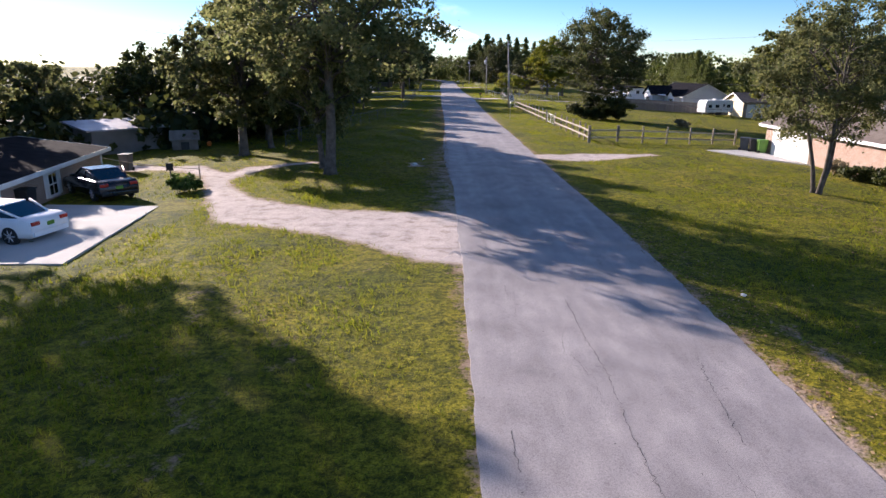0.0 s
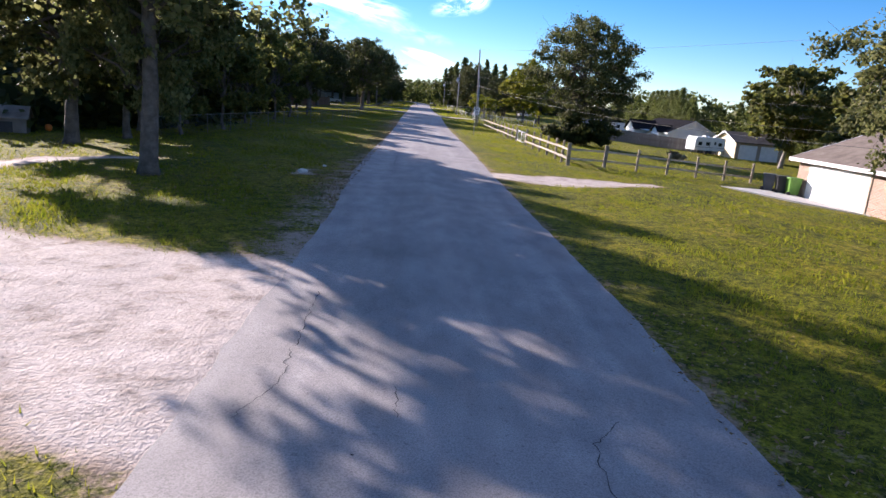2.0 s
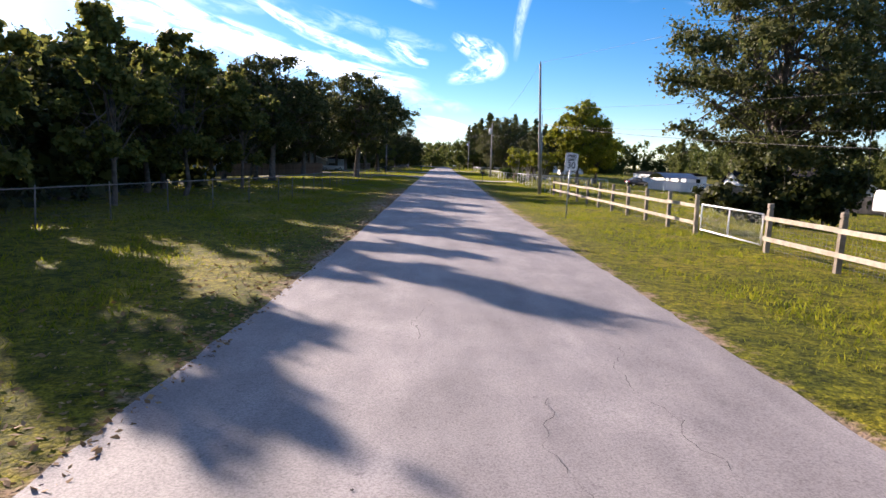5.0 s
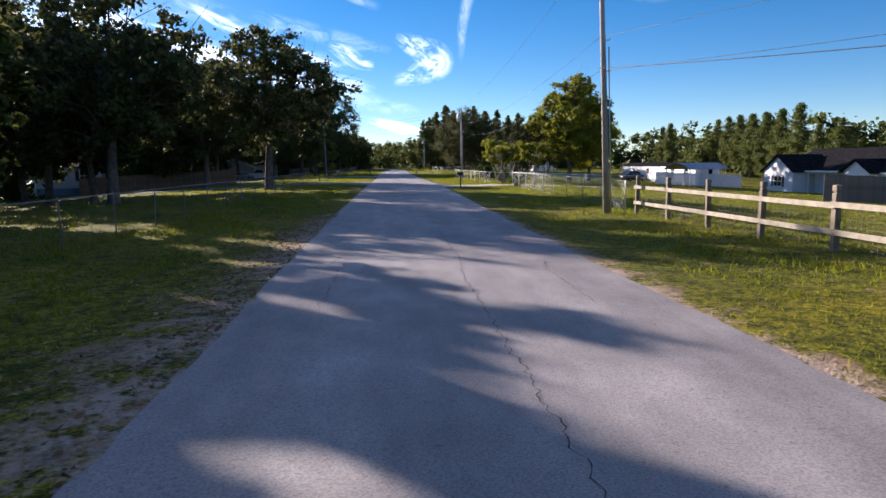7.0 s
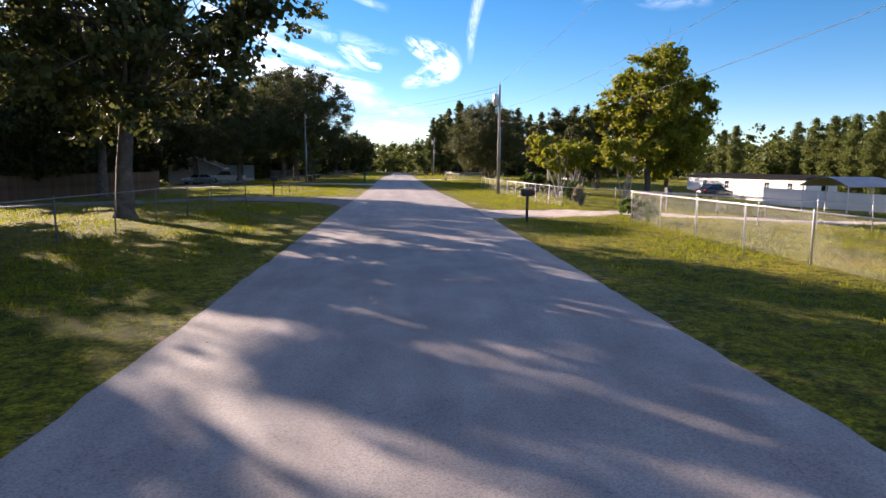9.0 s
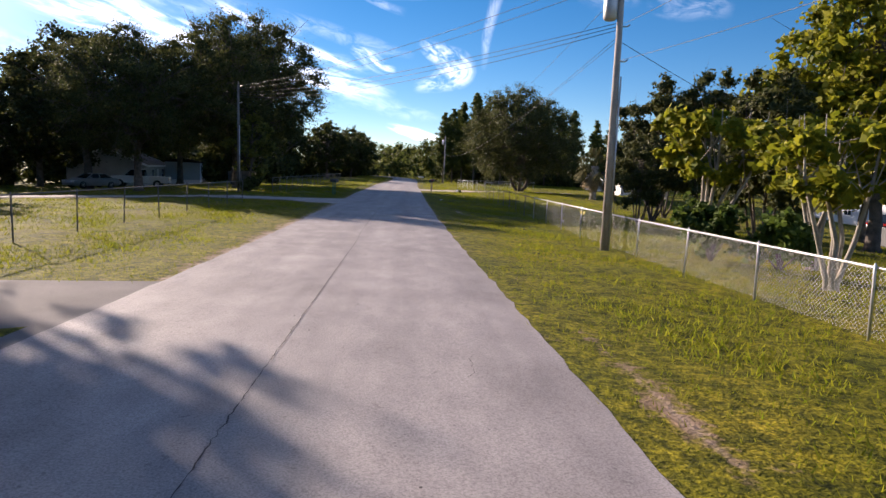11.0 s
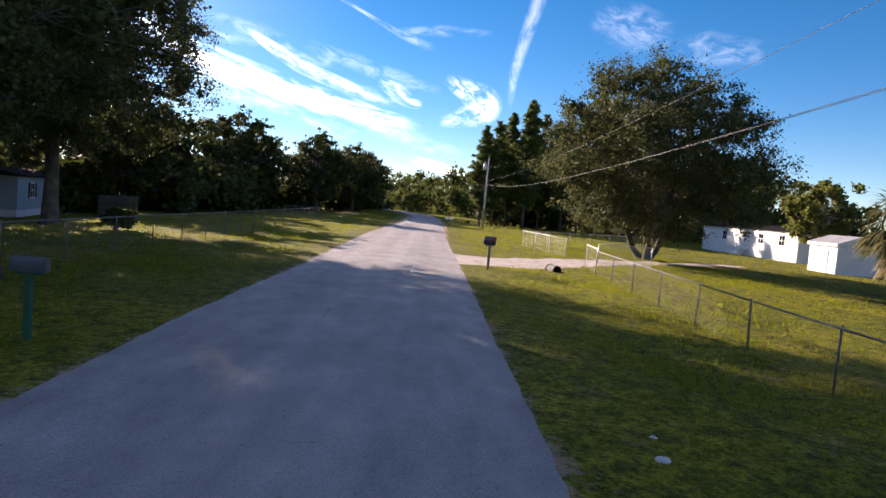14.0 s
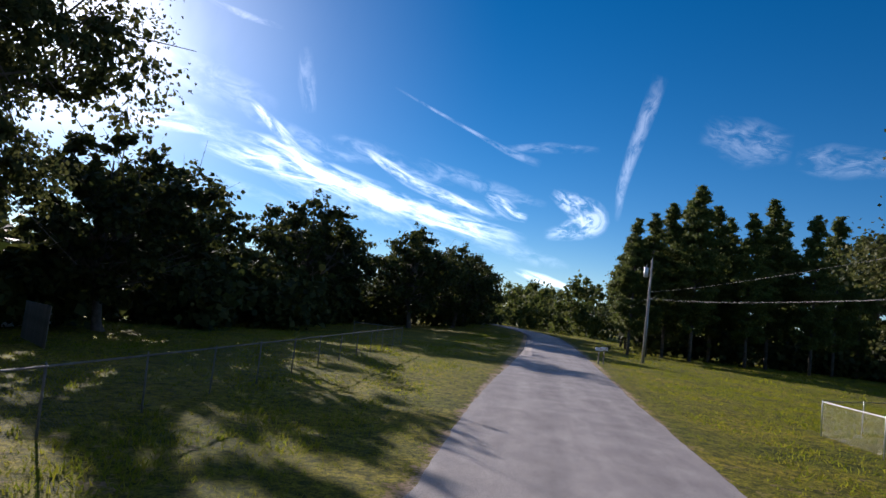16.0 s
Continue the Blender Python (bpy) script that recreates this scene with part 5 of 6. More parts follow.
def speed_sign(x, y):
    s = thing("speed_limit_sign", x, y, "white speed limit 30 sign on a steel post", "road sign", turn=16)
    part("post", tubed([(0, 0.03, -0.3), (0.02, 0.03, 1.4), (0.1, 0.03, 2.8)], [0.03, 0.03, 0.03], 6), GALV, s)
    bm = boxed(-0.31, 0.31, -0.004, 0.004, -0.38, 0.38)
    ed = [e for e in bm.edges if abs(e.verts[0].co.y - e.verts[1].co.y) > 0.005]
    bmesh.ops.bevel(bm, geom=ed, offset=0.04, segments=4, affect="EDGES")
    m = pose(0.085, -0.01, 2.37, 0, 2.5, 0)
    plate = part("plate", bm, SIGN_WHITE, s, "white sign plate", at=m)
    bm = bmesh.new()
    for x0, x1, z0, z1 in ((-0.285, 0.285, 0.345, 0.357), (-0.285, 0.285, -0.357, -0.345), (-0.29, -0.278, -0.35, 0.35), (0.278, 0.29, -0.35, 0.35)):
        add_box(bm, x0, x1, -0.008, -0.0045, z0, z1)
    part("border", bm, INK, plate)
    for text, size, z in (("SPEED", 0.165, 0.245), ("LIMIT", 0.165, 0.095), ("30", 0.40, -0.15)):
        lettering("lettering", text, size, plate, pose(0, -0.006, z, 90, 0, 0), INK)
    for z in (0.3, -0.3):
        part("bolt", boxed(-0.012, 0.012, -0.012, -0.003, z - 0.012, z + 0.012, 0.003), GALV, plate)


speed_sign(5.0, 89.6)


def mailbox(x, y, label, body, post_mat, turn=0.0, h=1.0):
    b = thing("mailbox", x, y, label, "mailbox", turn=turn)
    part("post", boxed(-0.045, 0.045, -0.045, 0.045, -0.2, h, 0.008), post_mat, b)
    prof = [(-0.09, h)] + [(0.09 * math.cos(a), h + 0.13 + 0.09 * math.sin(a)) for a in np.linspace(math.pi, 0, 9)] + [(0.09, h)]
    bx = part("box", prism(prof, (-0.25, 0.25), "x"), body, b)
    part("door", boxed(-0.262, -0.25, -0.075, 0.075, h + 0.02, h + 0.19, 0.004), body, bx)
    part("flag", boxed(0.05, 0.2, -0.1, -0.094, h + 0.12, h + 0.17), RED_LENS, bx)
    part("arm", boxed(-0.2, 0.2, -0.03, 0.03, h - 0.05, h, 0.005), post_mat, b)


mailbox(4.55, 137.6, "black mailbox on a dark post by the road", BLACK, BLACK)
mailbox(-8.6, 157.2, "black mailbox on a dark post by the drive", BLACK, BLACK, 180)
mailbox(4.1, 212.9, "dark mailbox on a weathered post by the sandy drive", BLACK, OLD_WOOD, 0, 1.05)
mailbox(4.25, 214.1, "grey mailbox on a weathered post by the sandy drive", GREY_PLASTIC, OLD_WOOD, 0, 1.12)
mailbox(-4.4, 195.2, "black mailbox with pale bars on a green post", BLACK, GREEN_PAINT, 180)
mailbox(-4.35, 196.2, "grey mailbox on a green post", GREY_PLASTIC, GREEN_PAINT, 180)
mailbox(3.75, 257.5, "pale mailbox on a post by the road", SIGN_WHITE, OLD_WOOD)
mailbox(4.3, 259.2, "pale mailbox on a post by the road", SIGN_WHITE, OLD_WOOD)


def culvert(x, y):
    c = thing("culvert_pipe", x, y, "dark drain pipe end showing in the grassy ditch", "pipe", turn=15, z=0.05)
    n = 20
    bm = bmesh.new()
    rings = []
    for r, yy in ((0.22, -0.35), (0.22, 0.5), (0.185, -0.35), (0.185, 0.5)):
        rings.append([bm.verts.new((r * math.cos(k * math.tau / n), yy, r * math.sin(k * math.tau / n))) for k in range(n)])
    for a, b in ((0, 1), (3, 2), (2, 0)):
        for k in range(n):
            bm.faces.new((rings[a][k], rings[a][(k + 1) % n], rings[b][(k + 1) % n], rings[b][k]))
    bmesh.ops.recalc_face_normals(bm, faces=bm.faces)
    c2 = part("pipe", bm, PIPE, c)
    part("collar", tubed([(0, 0.3, 0), (0, 0.36, 0)], [0.245, 0.245], 20), PIPE, c)


culvert(7.3, 215.0)


def stone(x, y, r, seed):
    bm = bmesh.new()
    bmesh.ops.create_icosphere(bm, subdivisions=2, radius=r)
    rng = np.random.default_rng(seed)
    for v in bm.verts:
        v.co *= rng.uniform(0.8, 1.15)
        v.co.z *= 0.5
    ob = new("stone", mesh_from("stone", bm, STONE))
    ob.location = (x, y, gz(x, y) + r * 0.25 - 0.02)
    tagged(ob, "small pale stone lying on the verge", "stone", "stones on the verge")


for k, (x, y, r) in enumerate(((4.15, 193.3, 0.085), (4.3, 194.0, 0.05), (-5.1, 51.0, 0.2), (-4.6, 53.5, 0.1), (4.4, 28.0, 0.08), (9.2, 175.0, 0.1))):
    stone(x, y, r, k)


# ---- houses ----
def window(parent, x, y0, y1, z0, z1, face=-1, shutters=None, frame_mat=None):
    """A window in a wall that faces along x (face -1 or 1), at the wall plane x."""
    f = frame_mat or WHITE
    o = 0.03 * face
    bm = bmesh.new()
    w = 0.06
    xa, xb = sorted((x, x + o))
    for a0, a1, b0, b1 in ((y0, y1, z0, z0 + w), (y0, y1, z1 - w, z1), (y0, y0 + w, z0 + w, z1 - w), (y1 - w, y1, z0 + w, z1 - w), (y0 + w, y1 - w, (z0 + z1) / 2 - 0.025, (z0 + z1) / 2 + 0.025), ((y0 + y1) / 2 - 0.015, (y0 + y1) / 2 + 0.015, z0 + w, z1 - w)):
        add_box(bm, xa, xb, a0, a1, b0, b1)
    win = part("window", bm, f, parent)
    xa, xb = sorted((x, x + o * 0.4))
    part("pane", boxed(xa, xb, y0 + 0.03, y1 - 0.03, z0 + 0.03, z1 - 0.03), GLASS, win)
    xa, xb = sorted((x, x + o * 2.6))
    part("sill", boxed(xa, xb, y0 - 0.05, y1 + 0.05, z0 - 0.06, z0, 0.008), f, win)
    if shutters:
        for a in (y0 - 0.4, y1 + 0.04):
            bm = bmesh.new()
            xa, xb = sorted((x, x + o * 1.2))
            add_box(bm, xa, xb, a, a + 0.36, z0 - 0.02, z1 + 0.02)
            xa, xb = sorted((x + o * 1.2, x + o * 1.7))
            for k in range(12):
                zz = z0 + 0.06 + (z1 - z0 - 0.12) * k / 12
                add_box(bm, xa, xb, a + 0.05, a + 0.31, zz, zz + 0.05)
            part("shutter", bm, shutters, win)
    return win


def house_body(name, x, y, turn, width, depth, eave, ridge, wall, roof, label, category="house", over=0.45, ridge_along="y", base=None, gable=None):
    """Front wall on local x = 0 facing -x, width along y, body towards +x."""
    h = thing(name, x, y, label, category, turn=turn, z=(gz(x, y) - 0.15) if base is None else base)
    t = 0.2
    for nm, b in (("front_wall", (0, t, 0, width)), ("back_wall", (depth - t, depth, 0, width)), ("side_wall", (t, depth - t, 0, t)), ("side_wall", (t, depth - t, width - t, width))):
        part(nm, boxed(*b, 0, eave), wall, h)
    pitch = (ridge - eave)
    if ridge_along == "y":
        mid = depth / 2
        k = pitch / mid
        for a, b, nm in ((-over, mid, "roof"), (mid, depth + over, "roof")):
            za, zb = (eave + k * a, ridge) if nm and a < mid and b == mid else (ridge, eave - k * over)
            if b == mid:
                za = eave - k * over
            bm = prism([(a, za), (b, zb), (b, zb + 0.14), (a, za + 0.14)], (-over, width + over), "y")
            part("roof", bm, roof, h)
        for yy in (0, width - t):
            part("gable", prism([(0, eave), (depth, eave), (mid, ridge)], (yy, yy + t), "y"), gable or wall, h)
        for a in (-over - 0.02, depth + over):
            z = eave - k * over
            part("fascia", boxed(a, a + 0.02, -over, width + over, z - 0.06, z + 0.15), WHITE, h)
        for yy in (-over - 0.02, width + over):
            for s in (1, -1):
                a, b = (-over, mid) if s > 0 else (depth + over, mid)
                bm = prism([(a, eave - k * over - 0.06), (b, ridge - 0.06), (b, ridge + 0.15), (a, eave - k * over + 0.15)], (yy, yy + 0.02), "y")
                part("bargeboard", bm, WHITE, h)
    else:
        mid = width / 2
        k = pitch / mid
        for s in (1, -1):
            a, b = (-over, mid) if s > 0 else (width + over, mid)
            za = eave - k * over
            part("roof", prism([(a, za), (b, ridge), (b, ridge + 0.14), (a, za + 0.14)], (-over, depth + over), "x"), roof, h)
            for xx in (-over - 0.02, depth + over):
                part("bargeboard", prism([(a, za - 0.06), (b, ridge - 0.06), (b, ridge + 0.15), (a, za + 0.15)], (xx, xx + 0.02), "x"), WHITE, h)
        for xx in (0, depth - t):
            part("gable", prism([(0, eave), (width, eave), (mid, ridge)], (xx, xx + t), "x"), gable or wall, h)
    return h


def door(parent, x, y0, y1, z1, material, face=-1):
    xa, xb = sorted((x, x + 0.05 * face))
    d = part("door", boxed(xa, xb, y0, y1, 0.05, z1), material, parent)
    xa, xb = sorted((x + 0.05 * face, x + 0.09 * face))
    part("handle", boxed(xa, xb, y1 - 0.14, y1 - 0.08, z1 * 0.5, z1 * 0.5 + 0.06, 0.01), CHROME, d)


def garage_door(parent, x, y0, y1, z1, material=None):
    bm = bmesh.new()
    rows, cols = 4, max(2, round((y1 - y0) / 0.65))
    add_box(bm, x - 0.03, x, y0, y1, 0.03, z1)
    for r in range(rows):
        for c in range(cols):
            a = y0 + (y1 - y0) * c / cols
            b = y0 + (y1 - y0) * (c + 1) / cols
            za, zb = z1 * r / rows, z1 * (r + 1) / rows
            add_box(bm, x - 0.045, x - 0.03, a + 0.07, b - 0.07, za + 0.1, zb - 0.06)
    d = part("garage_door", bm, material or WHITE, parent, "white panelled garage door")
    part("handle", boxed(x - 0.07, x - 0.045, (y0 + y1) / 2 - 0.1, (y0 + y1) / 2 + 0.1, 0.25, 0.28), CHROME, d)
    bm = bmesh.new()
    for a, b, c, e in ((y0 - 0.12, y0, 0, z1 + 0.12), (y1, y1 + 0.12, 0, z1 + 0.12), (y0, y1, z1, z1 + 0.12)):
        add_box(bm, x - 0.05, x, a, b, c, e)
    part("door_trim", bm, TAN, parent)


# brick house with parked cars: its front faces the road, so it is turned about
h = house_body("brick_house", -23.3, 49.4, 180 + 8.6, 24.0, 9.0, 2.35, 2.95, BRICK, SHINGLE, "low brown brick house with dark shingle roof", base=gz(-23.3) - 0.75)
window(h, 0, 6.2, 7.2, 0.95, 2.05, -1, WHITE)
window(h, 0, 12.0, 13.2, 0.95, 2.05, -1, WHITE)
part("downpipe", boxed(-0.09, -0.01, 0.1, 0.18, 0, 2.3, 0.01), WHITE, h)

# brick house with garage on the sunlit side
h = house_body("brick_house", 22.6, 37.0, 0, 26.3, 9.5, 2.45, 4.3, BRICK, BROWN_ROOF, "pale pinkish brick house with attached garage")
garage_door(h, 0, 20.0, 25.2, 2.1)
window(h, 0, 9.6, 11.6, 0.8, 2.0, -1)
window(h, 0, 4.0, 5.6, 0.8, 2.0, -1)
for dy in (17.0, 17.5):
    part("vent_pipe", tubed([(3.0, dy, 3.2), (3.0, dy, 4.9), (3.0, dy, 4.95)], [0.09, 0.09, 0.13], 10), GALV, h)

# yellow garage building
h = house_body("garage_building", 48.2, 121.8, 0, 7.0, 7.5, 2.7, 4.0, CREAM, BROWN_ROOF, "cream garage with brown roof and two white doors", "garage", ridge_along="x", gable=CREAM)
# cream wall overlaid in tan: the shade of this side is its colour
bm = bmesh.new()
add_box(bm, 0.0, 7.5, -0.03, 0.0, 0.0, 2.68)
part("end_wall", bm, TAN, h, "end wall coloured brown for its shaded side")
for a in (0.6, 4.0):
    bm = boxed(a, a + 2.8, -0.08, -0.03, 0.05, 2.25)
    for k in range(4):
        add_box(bm, a + 0.1, a + 2.7, -0.1, -0.08, 0.12 + 0.54 * k, 0.58 + 0.54 * k)
    part("garage_door", bm, WHITE, h, "white panelled garage door")

# white house with gables
h = house_body("white_house", 45.8, 142.7, 0, 18.0, 9.0, 2.6, 4.9, SIDING, SHINGLE, "white gabled house with dark shingle roof", gable=SIDING)
for k, (y0, w, d) in enumerate(((11.5, 5.5, 2.6), (2.0, 3.6, 1.2))):
    part("wing_wall", boxed(-d, -0.01, y0, y0 + w, 0, 2.6), SIDING, h)
    part("wing_gable", prism([(y0, 2.6), (y0 + w, 2.6), (y0 + w / 2, 2.6 + w * 0.3)], (-d, 1.5), "x"), SIDING, h)
    for s in (1, -1):
        a, b = (y0 - 0.35, y0 + w / 2) if s > 0 else (y0 + w + 0.35, y0 + w / 2)
        part("wing_roof", prism([(a, 2.6 - 0.2), (b, 2.6 + w * 0.3 + 0.02), (b, 2.6 + w * 0.3 + 0.16), (a, 2.6 - 0.06)], (-d - 0.35, 2.5), "x"), SHINGLE, h)
    window(h, -d, y0 + w / 2 - 0.8, y0 + w / 2 + 0.8, 0.8, 2.0, -1, BLACK)
door(h, 0, 8.6, 9.5, 2.05, CREAM)
for y0 in (6.4, 10.8):
    part("porch_post", boxed(-1.3, -1.18, y0, y0 + 0.12, 0, 2.45), WHITE, h)
part("porch_roof", boxed(-1.5, 0.0, 5.8, 11.4, 2.45, 2.6), WHITE, h)
bm = boxed(3.6, 4.9, -0.05, 0.0, 0.9, 1.9)
w_ = part("window", bm, WHITE, h)
part("pane", boxed(3.68, 4.82, -0.06, -0.05, 0.98, 1.82), GLASS, w_)


def carport(x, y, turn):
    c = thing("carport", x, y, "white metal carport with rounded roof", "carport", turn=turn)
    for px in (0.1, 3.0, 5.9):
        for py in (0.1, 3.9):
            part("post", boxed(px - 0.04, px + 0.04, py - 0.04, py + 0.04, -0.1, 2.1), WHITE, c)
    prof = [(-0.1 + 4.2 * k / 10, 2.1 + 0.75 * math.sin(math.pi * k / 10)) for k in range(11)]
    part("roof", prism(prof + [(a, z - 0.05) for a, z in prof[::-1]], (-0.2, 6.2), "x"), METAL_ROOF, c)


carport(34.5, 160.5, 20)


def mobile_home(x, y, turn, length, wall, skirt, label, windows, roof=None):
    """Long side on local x = 0 facing -x, running along +y."""
    m = thing("mobile_home", x, y, label, "mobile home", turn=turn, z=gz(x, y) - 0.1)
    part("skirting", boxed(0.03, 4.2, 0.03, length - 0.03, 0, 0.75), skirt, m)
    bm = boxed(0, 4.23, 0, length, 0.75, 3.0)
    part("wall", bm, wall, m)
    part("roof", prism([(-0.25, 3.0), (4.48, 3.0), (4.48, 3.1), (2.1, 3.55), (-0.25, 3.1)], (-0.25, length + 0.25), "y"), roof or SHINGLE, m)
    for y0 in windows:
        window(m, -0.012, y0, y0 + 0.95, 1.55, 2.6, -1, BLACK if wall is not SIDING else None)
    d = part("door", boxed(-0.05, 0, length * 0.45, length * 0.45 + 0.9, 0.85, 2.8), WHITE, m)
    part("handle", boxed(-0.1, -0.05, length * 0.45 + 0.75, length * 0.45 + 0.82, 1.8, 1.86), CHROME, d)
    for k in range(3):
        part("step", boxed(-0.35 - 0.28 * k, -0.07 - 0.28 * k, length * 0.45, length * 0.45 + 1.0, 0, 0.75 - 0.25 * k), CONCRETE, m)
    bm = boxed(2.0, 3.0, -0.05, -0.012, 1.5, 2.5)
    w2 = part("window", bm, WHITE, m)
    part("pane", boxed(2.06, 2.94, -0.06, -0.05, 1.56, 2.44), GLASS, w2)
    return m


mobile_home(46.8, 184.0, 7, 24.0, SIDING, SIDING, "long white mobile home with a low dark roof", (2.0, 6.0, 14.0, 19.0))
mobile_home(36.8, 246.0, 4, 18.0, SIDING, SIDING, "white mobile home behind the wide oak", (2.0, 5.5, 12.5))
mobile_home(-30.5, 246.5, 180 + 16, 18.0, BLUE_SIDING, SIDING, "blue grey mobile home with white skirting under trees", (1.2, 4.5, 11.0, 14.5))
mobile_home(-32.4, 160.0, 105, 14.0, BLUE_SIDING, BLUE_SKIRT, "pale blue mobile home in the shade of trees", (1.2, 4.0, 9.5))
h = house_body("grey_house", -30.5, 231.0, 180 + 10, 13.0, 8.0, 2.6, 4.2, GREY_SIDING, BROWN_ROOF, "grey house with brown roof behind the trees")
window(h, 0, 2.0, 3.4, 0.9, 2.1, -1)
window(h, 0, 8.0, 9.4, 0.9, 2.1, -1)
door(h, 0, 5.4, 6.3, 2.05, WHITE)
h = house_body("white_shed", 31.8, 232.6, 0, 3.4, 3.2, 2.3, 2.9, SIDING, METAL_ROOF, "small white shed beside the mobile home", "shed", 0.15)
door(h, 0, 1.0, 2.0, 1.95, WHITE)


def open_barn(x, y, turn):
    b = thing("metal_barn", x, y, "grey metal shed with a pale sloping roof", "barn", turn=turn, z=gz(x, y) - 0.4)
    part("front_wall", boxed(0, 0.12, 0, 5.5, -0.1, 2.1), GREY_WALL, b)
    part("back_wall", boxed(3.2, 3.32, 0, 5.5, -0.1, 2.1), GREY_WALL, b)
    part("side_wall", boxed(0.12, 3.2, 5.38, 5.5, -0.1, 2.1), GREY_WALL, b)
    part("side_wall", boxed(0.12, 3.2, 0, 0.12, -0.1, 2.1), GREY_WALL, b)
    part("roof", prism([(-0.5, 2.05), (4.2, 2.5), (4.2, 2.62), (-0.5, 2.17)], (-0.4, 6.0), "y"), METAL_ROOF, b)


open_barn(-25.9, 64.3, 140)


def boat(x, y, turn):
    b = thing("boat", x, y, "white fishing boat on a trailer in the lean-to", "boat", turn=turn)
    bm = bmesh.new()
    secs = []
    for t, w, keel, top in ((0, 0.85, 0.55, 1.15), (1.5, 0.95, 0.5, 1.2), (3.0, 0.9, 0.52, 1.25), (4.2, 0.55, 0.65, 1.35), (4.9, 0.06, 1.0, 1.45)):
        secs.append([bm.verts.new(p) for p in ((t, -w, top), (t, -w * 0.75, (keel + top) / 2), (t, 0, keel), (t, w * 0.75, (keel + top) / 2), (t, w, top))])
    for a, c in zip(secs, secs[1:]):
        for k in range(4):
            bm.faces.new((a[k], a[k + 1], c[k + 1], c[k]))
    bm.faces.new(secs[0])
    bmesh.ops.solidify(bm, geom=bm.faces[:], thickness=0.05)
    part("hull", bm, WHITE, b)
    bm = boxed(0.2, 4.6, -0.04, 0.04, 0.4, 0.5)
    add_box(bm, 1.0, 1.1, -0.9, 0.9, 0.35, 0.45)
    part("trailer_frame", bm, GALV, b)
    for s in (-1, 1):
        part("wheel", tubed([(1.05, s * 0.85, 0.3), (1.05, s * 1.03, 0.3)], [0.3, 0.3], 16), RUBBER, b)
    part("jack", tubed([(4.5, 0, -0.05), (4.5, 0, 0.5)], [0.04, 0.04], 8), GALV, b)


boat(-36.0, 60.5, 35)

k = thing("kennel", -23.6, 62.8, "small weathered wooden kennel with a pitched roof", "kennel", turn=20)
part("body", boxed(-0.95, 0.95, -0.65, 0.65, 0, 0.85), DARK_WOOD, k)
part("gable", prism([(-0.65, 0.85), (0.65, 0.85), (0, 1.35)], (-0.95, 0.95), "x"), DARK_WOOD, k)
for s in (1, -1):
    part("roof", prism([(s * 0.85, 0.74), (0, 1.38), (0, 1.46), (s * 0.85, 0.82)], (-1.1, 1.1), "x"), DARK_WOOD, k)
# flat black panel painted for the unlit inside; the body is closed
part("doorway_shade", boxed(-0.3, 0.3, -0.66, -0.64, 0.02, 0.6), BLACK, k)
toy = new("ball", mesh_from("ball", tubed([(0, 0, 0.0), (0, 0, 0.05), (0, 0, 0.2), (0, 0, 0.35), (0, 0, 0.4)], [0.05, 0.15, 0.2, 0.15, 0.05], 14), ORANGE))
toy.location = (-22.2, 64.2, gz(-22.2))
tagged(toy, "orange plastic toy lying by the kennel", "toy")


def wheelie_bin(x, y, turn, material, label):
    b = thing("wheeled_bin", x, y, label, "bin", "bins by the garage", turn)
    bm = bmesh.new()
    r = bmesh.ops.create_cube(bm, size=1)
    for v in bm.verts:
        top = v.co.z > 0
        v.co = Vector((v.co.x * (0.62 if top else 0.5), v.co.y * (0.7 if top else 0.55), 1.0 if top else 0.06))
    bmesh.ops.bevel(bm, geom=list(bm.edges), offset=0.03, segments=2, affect="EDGES")
    part("body", bm, material, b)
    part("lid", boxed(-0.33, 0.33, -0.38, 0.38, 1.0, 1.07, 0.025), material, b)
    for s in (-1, 1):
        part("wheel", tubed([(s * 0.2, 0.32, 0.12), (s * 0.28, 0.32, 0.12)], [0.12, 0.12], 12), RUBBER, b)
    part("handle", tubed([(-0.22, 0.4, 0.98), (0.22, 0.4, 0.98)], [0.02, 0.02], 6), material, b)


wheelie_bin(21.3, 64.0, 60, GREY_PLASTIC, "dark grey wheeled bin beside the garage")
wheelie_bin(21.75, 63.3, 75, BLACK, "black wheeled bin beside the garage")
wheelie_bin(22.1, 62.7, 85, GREEN_PLASTIC, "bright green wheeled bin beside the garage")
wheelie_bin(-21.5, 41.0 - 1.6, 0, BLACK, "black wheeled bin against the brick wall")
wheelie_bin(-22.8, 51.3, 0, GREY_PLASTIC, "dark grey bin beyond the parked black car")
wheelie_bin(27.0, 176.0, 0, GREY_PLASTIC, "dark bin standing under the yellow tree")


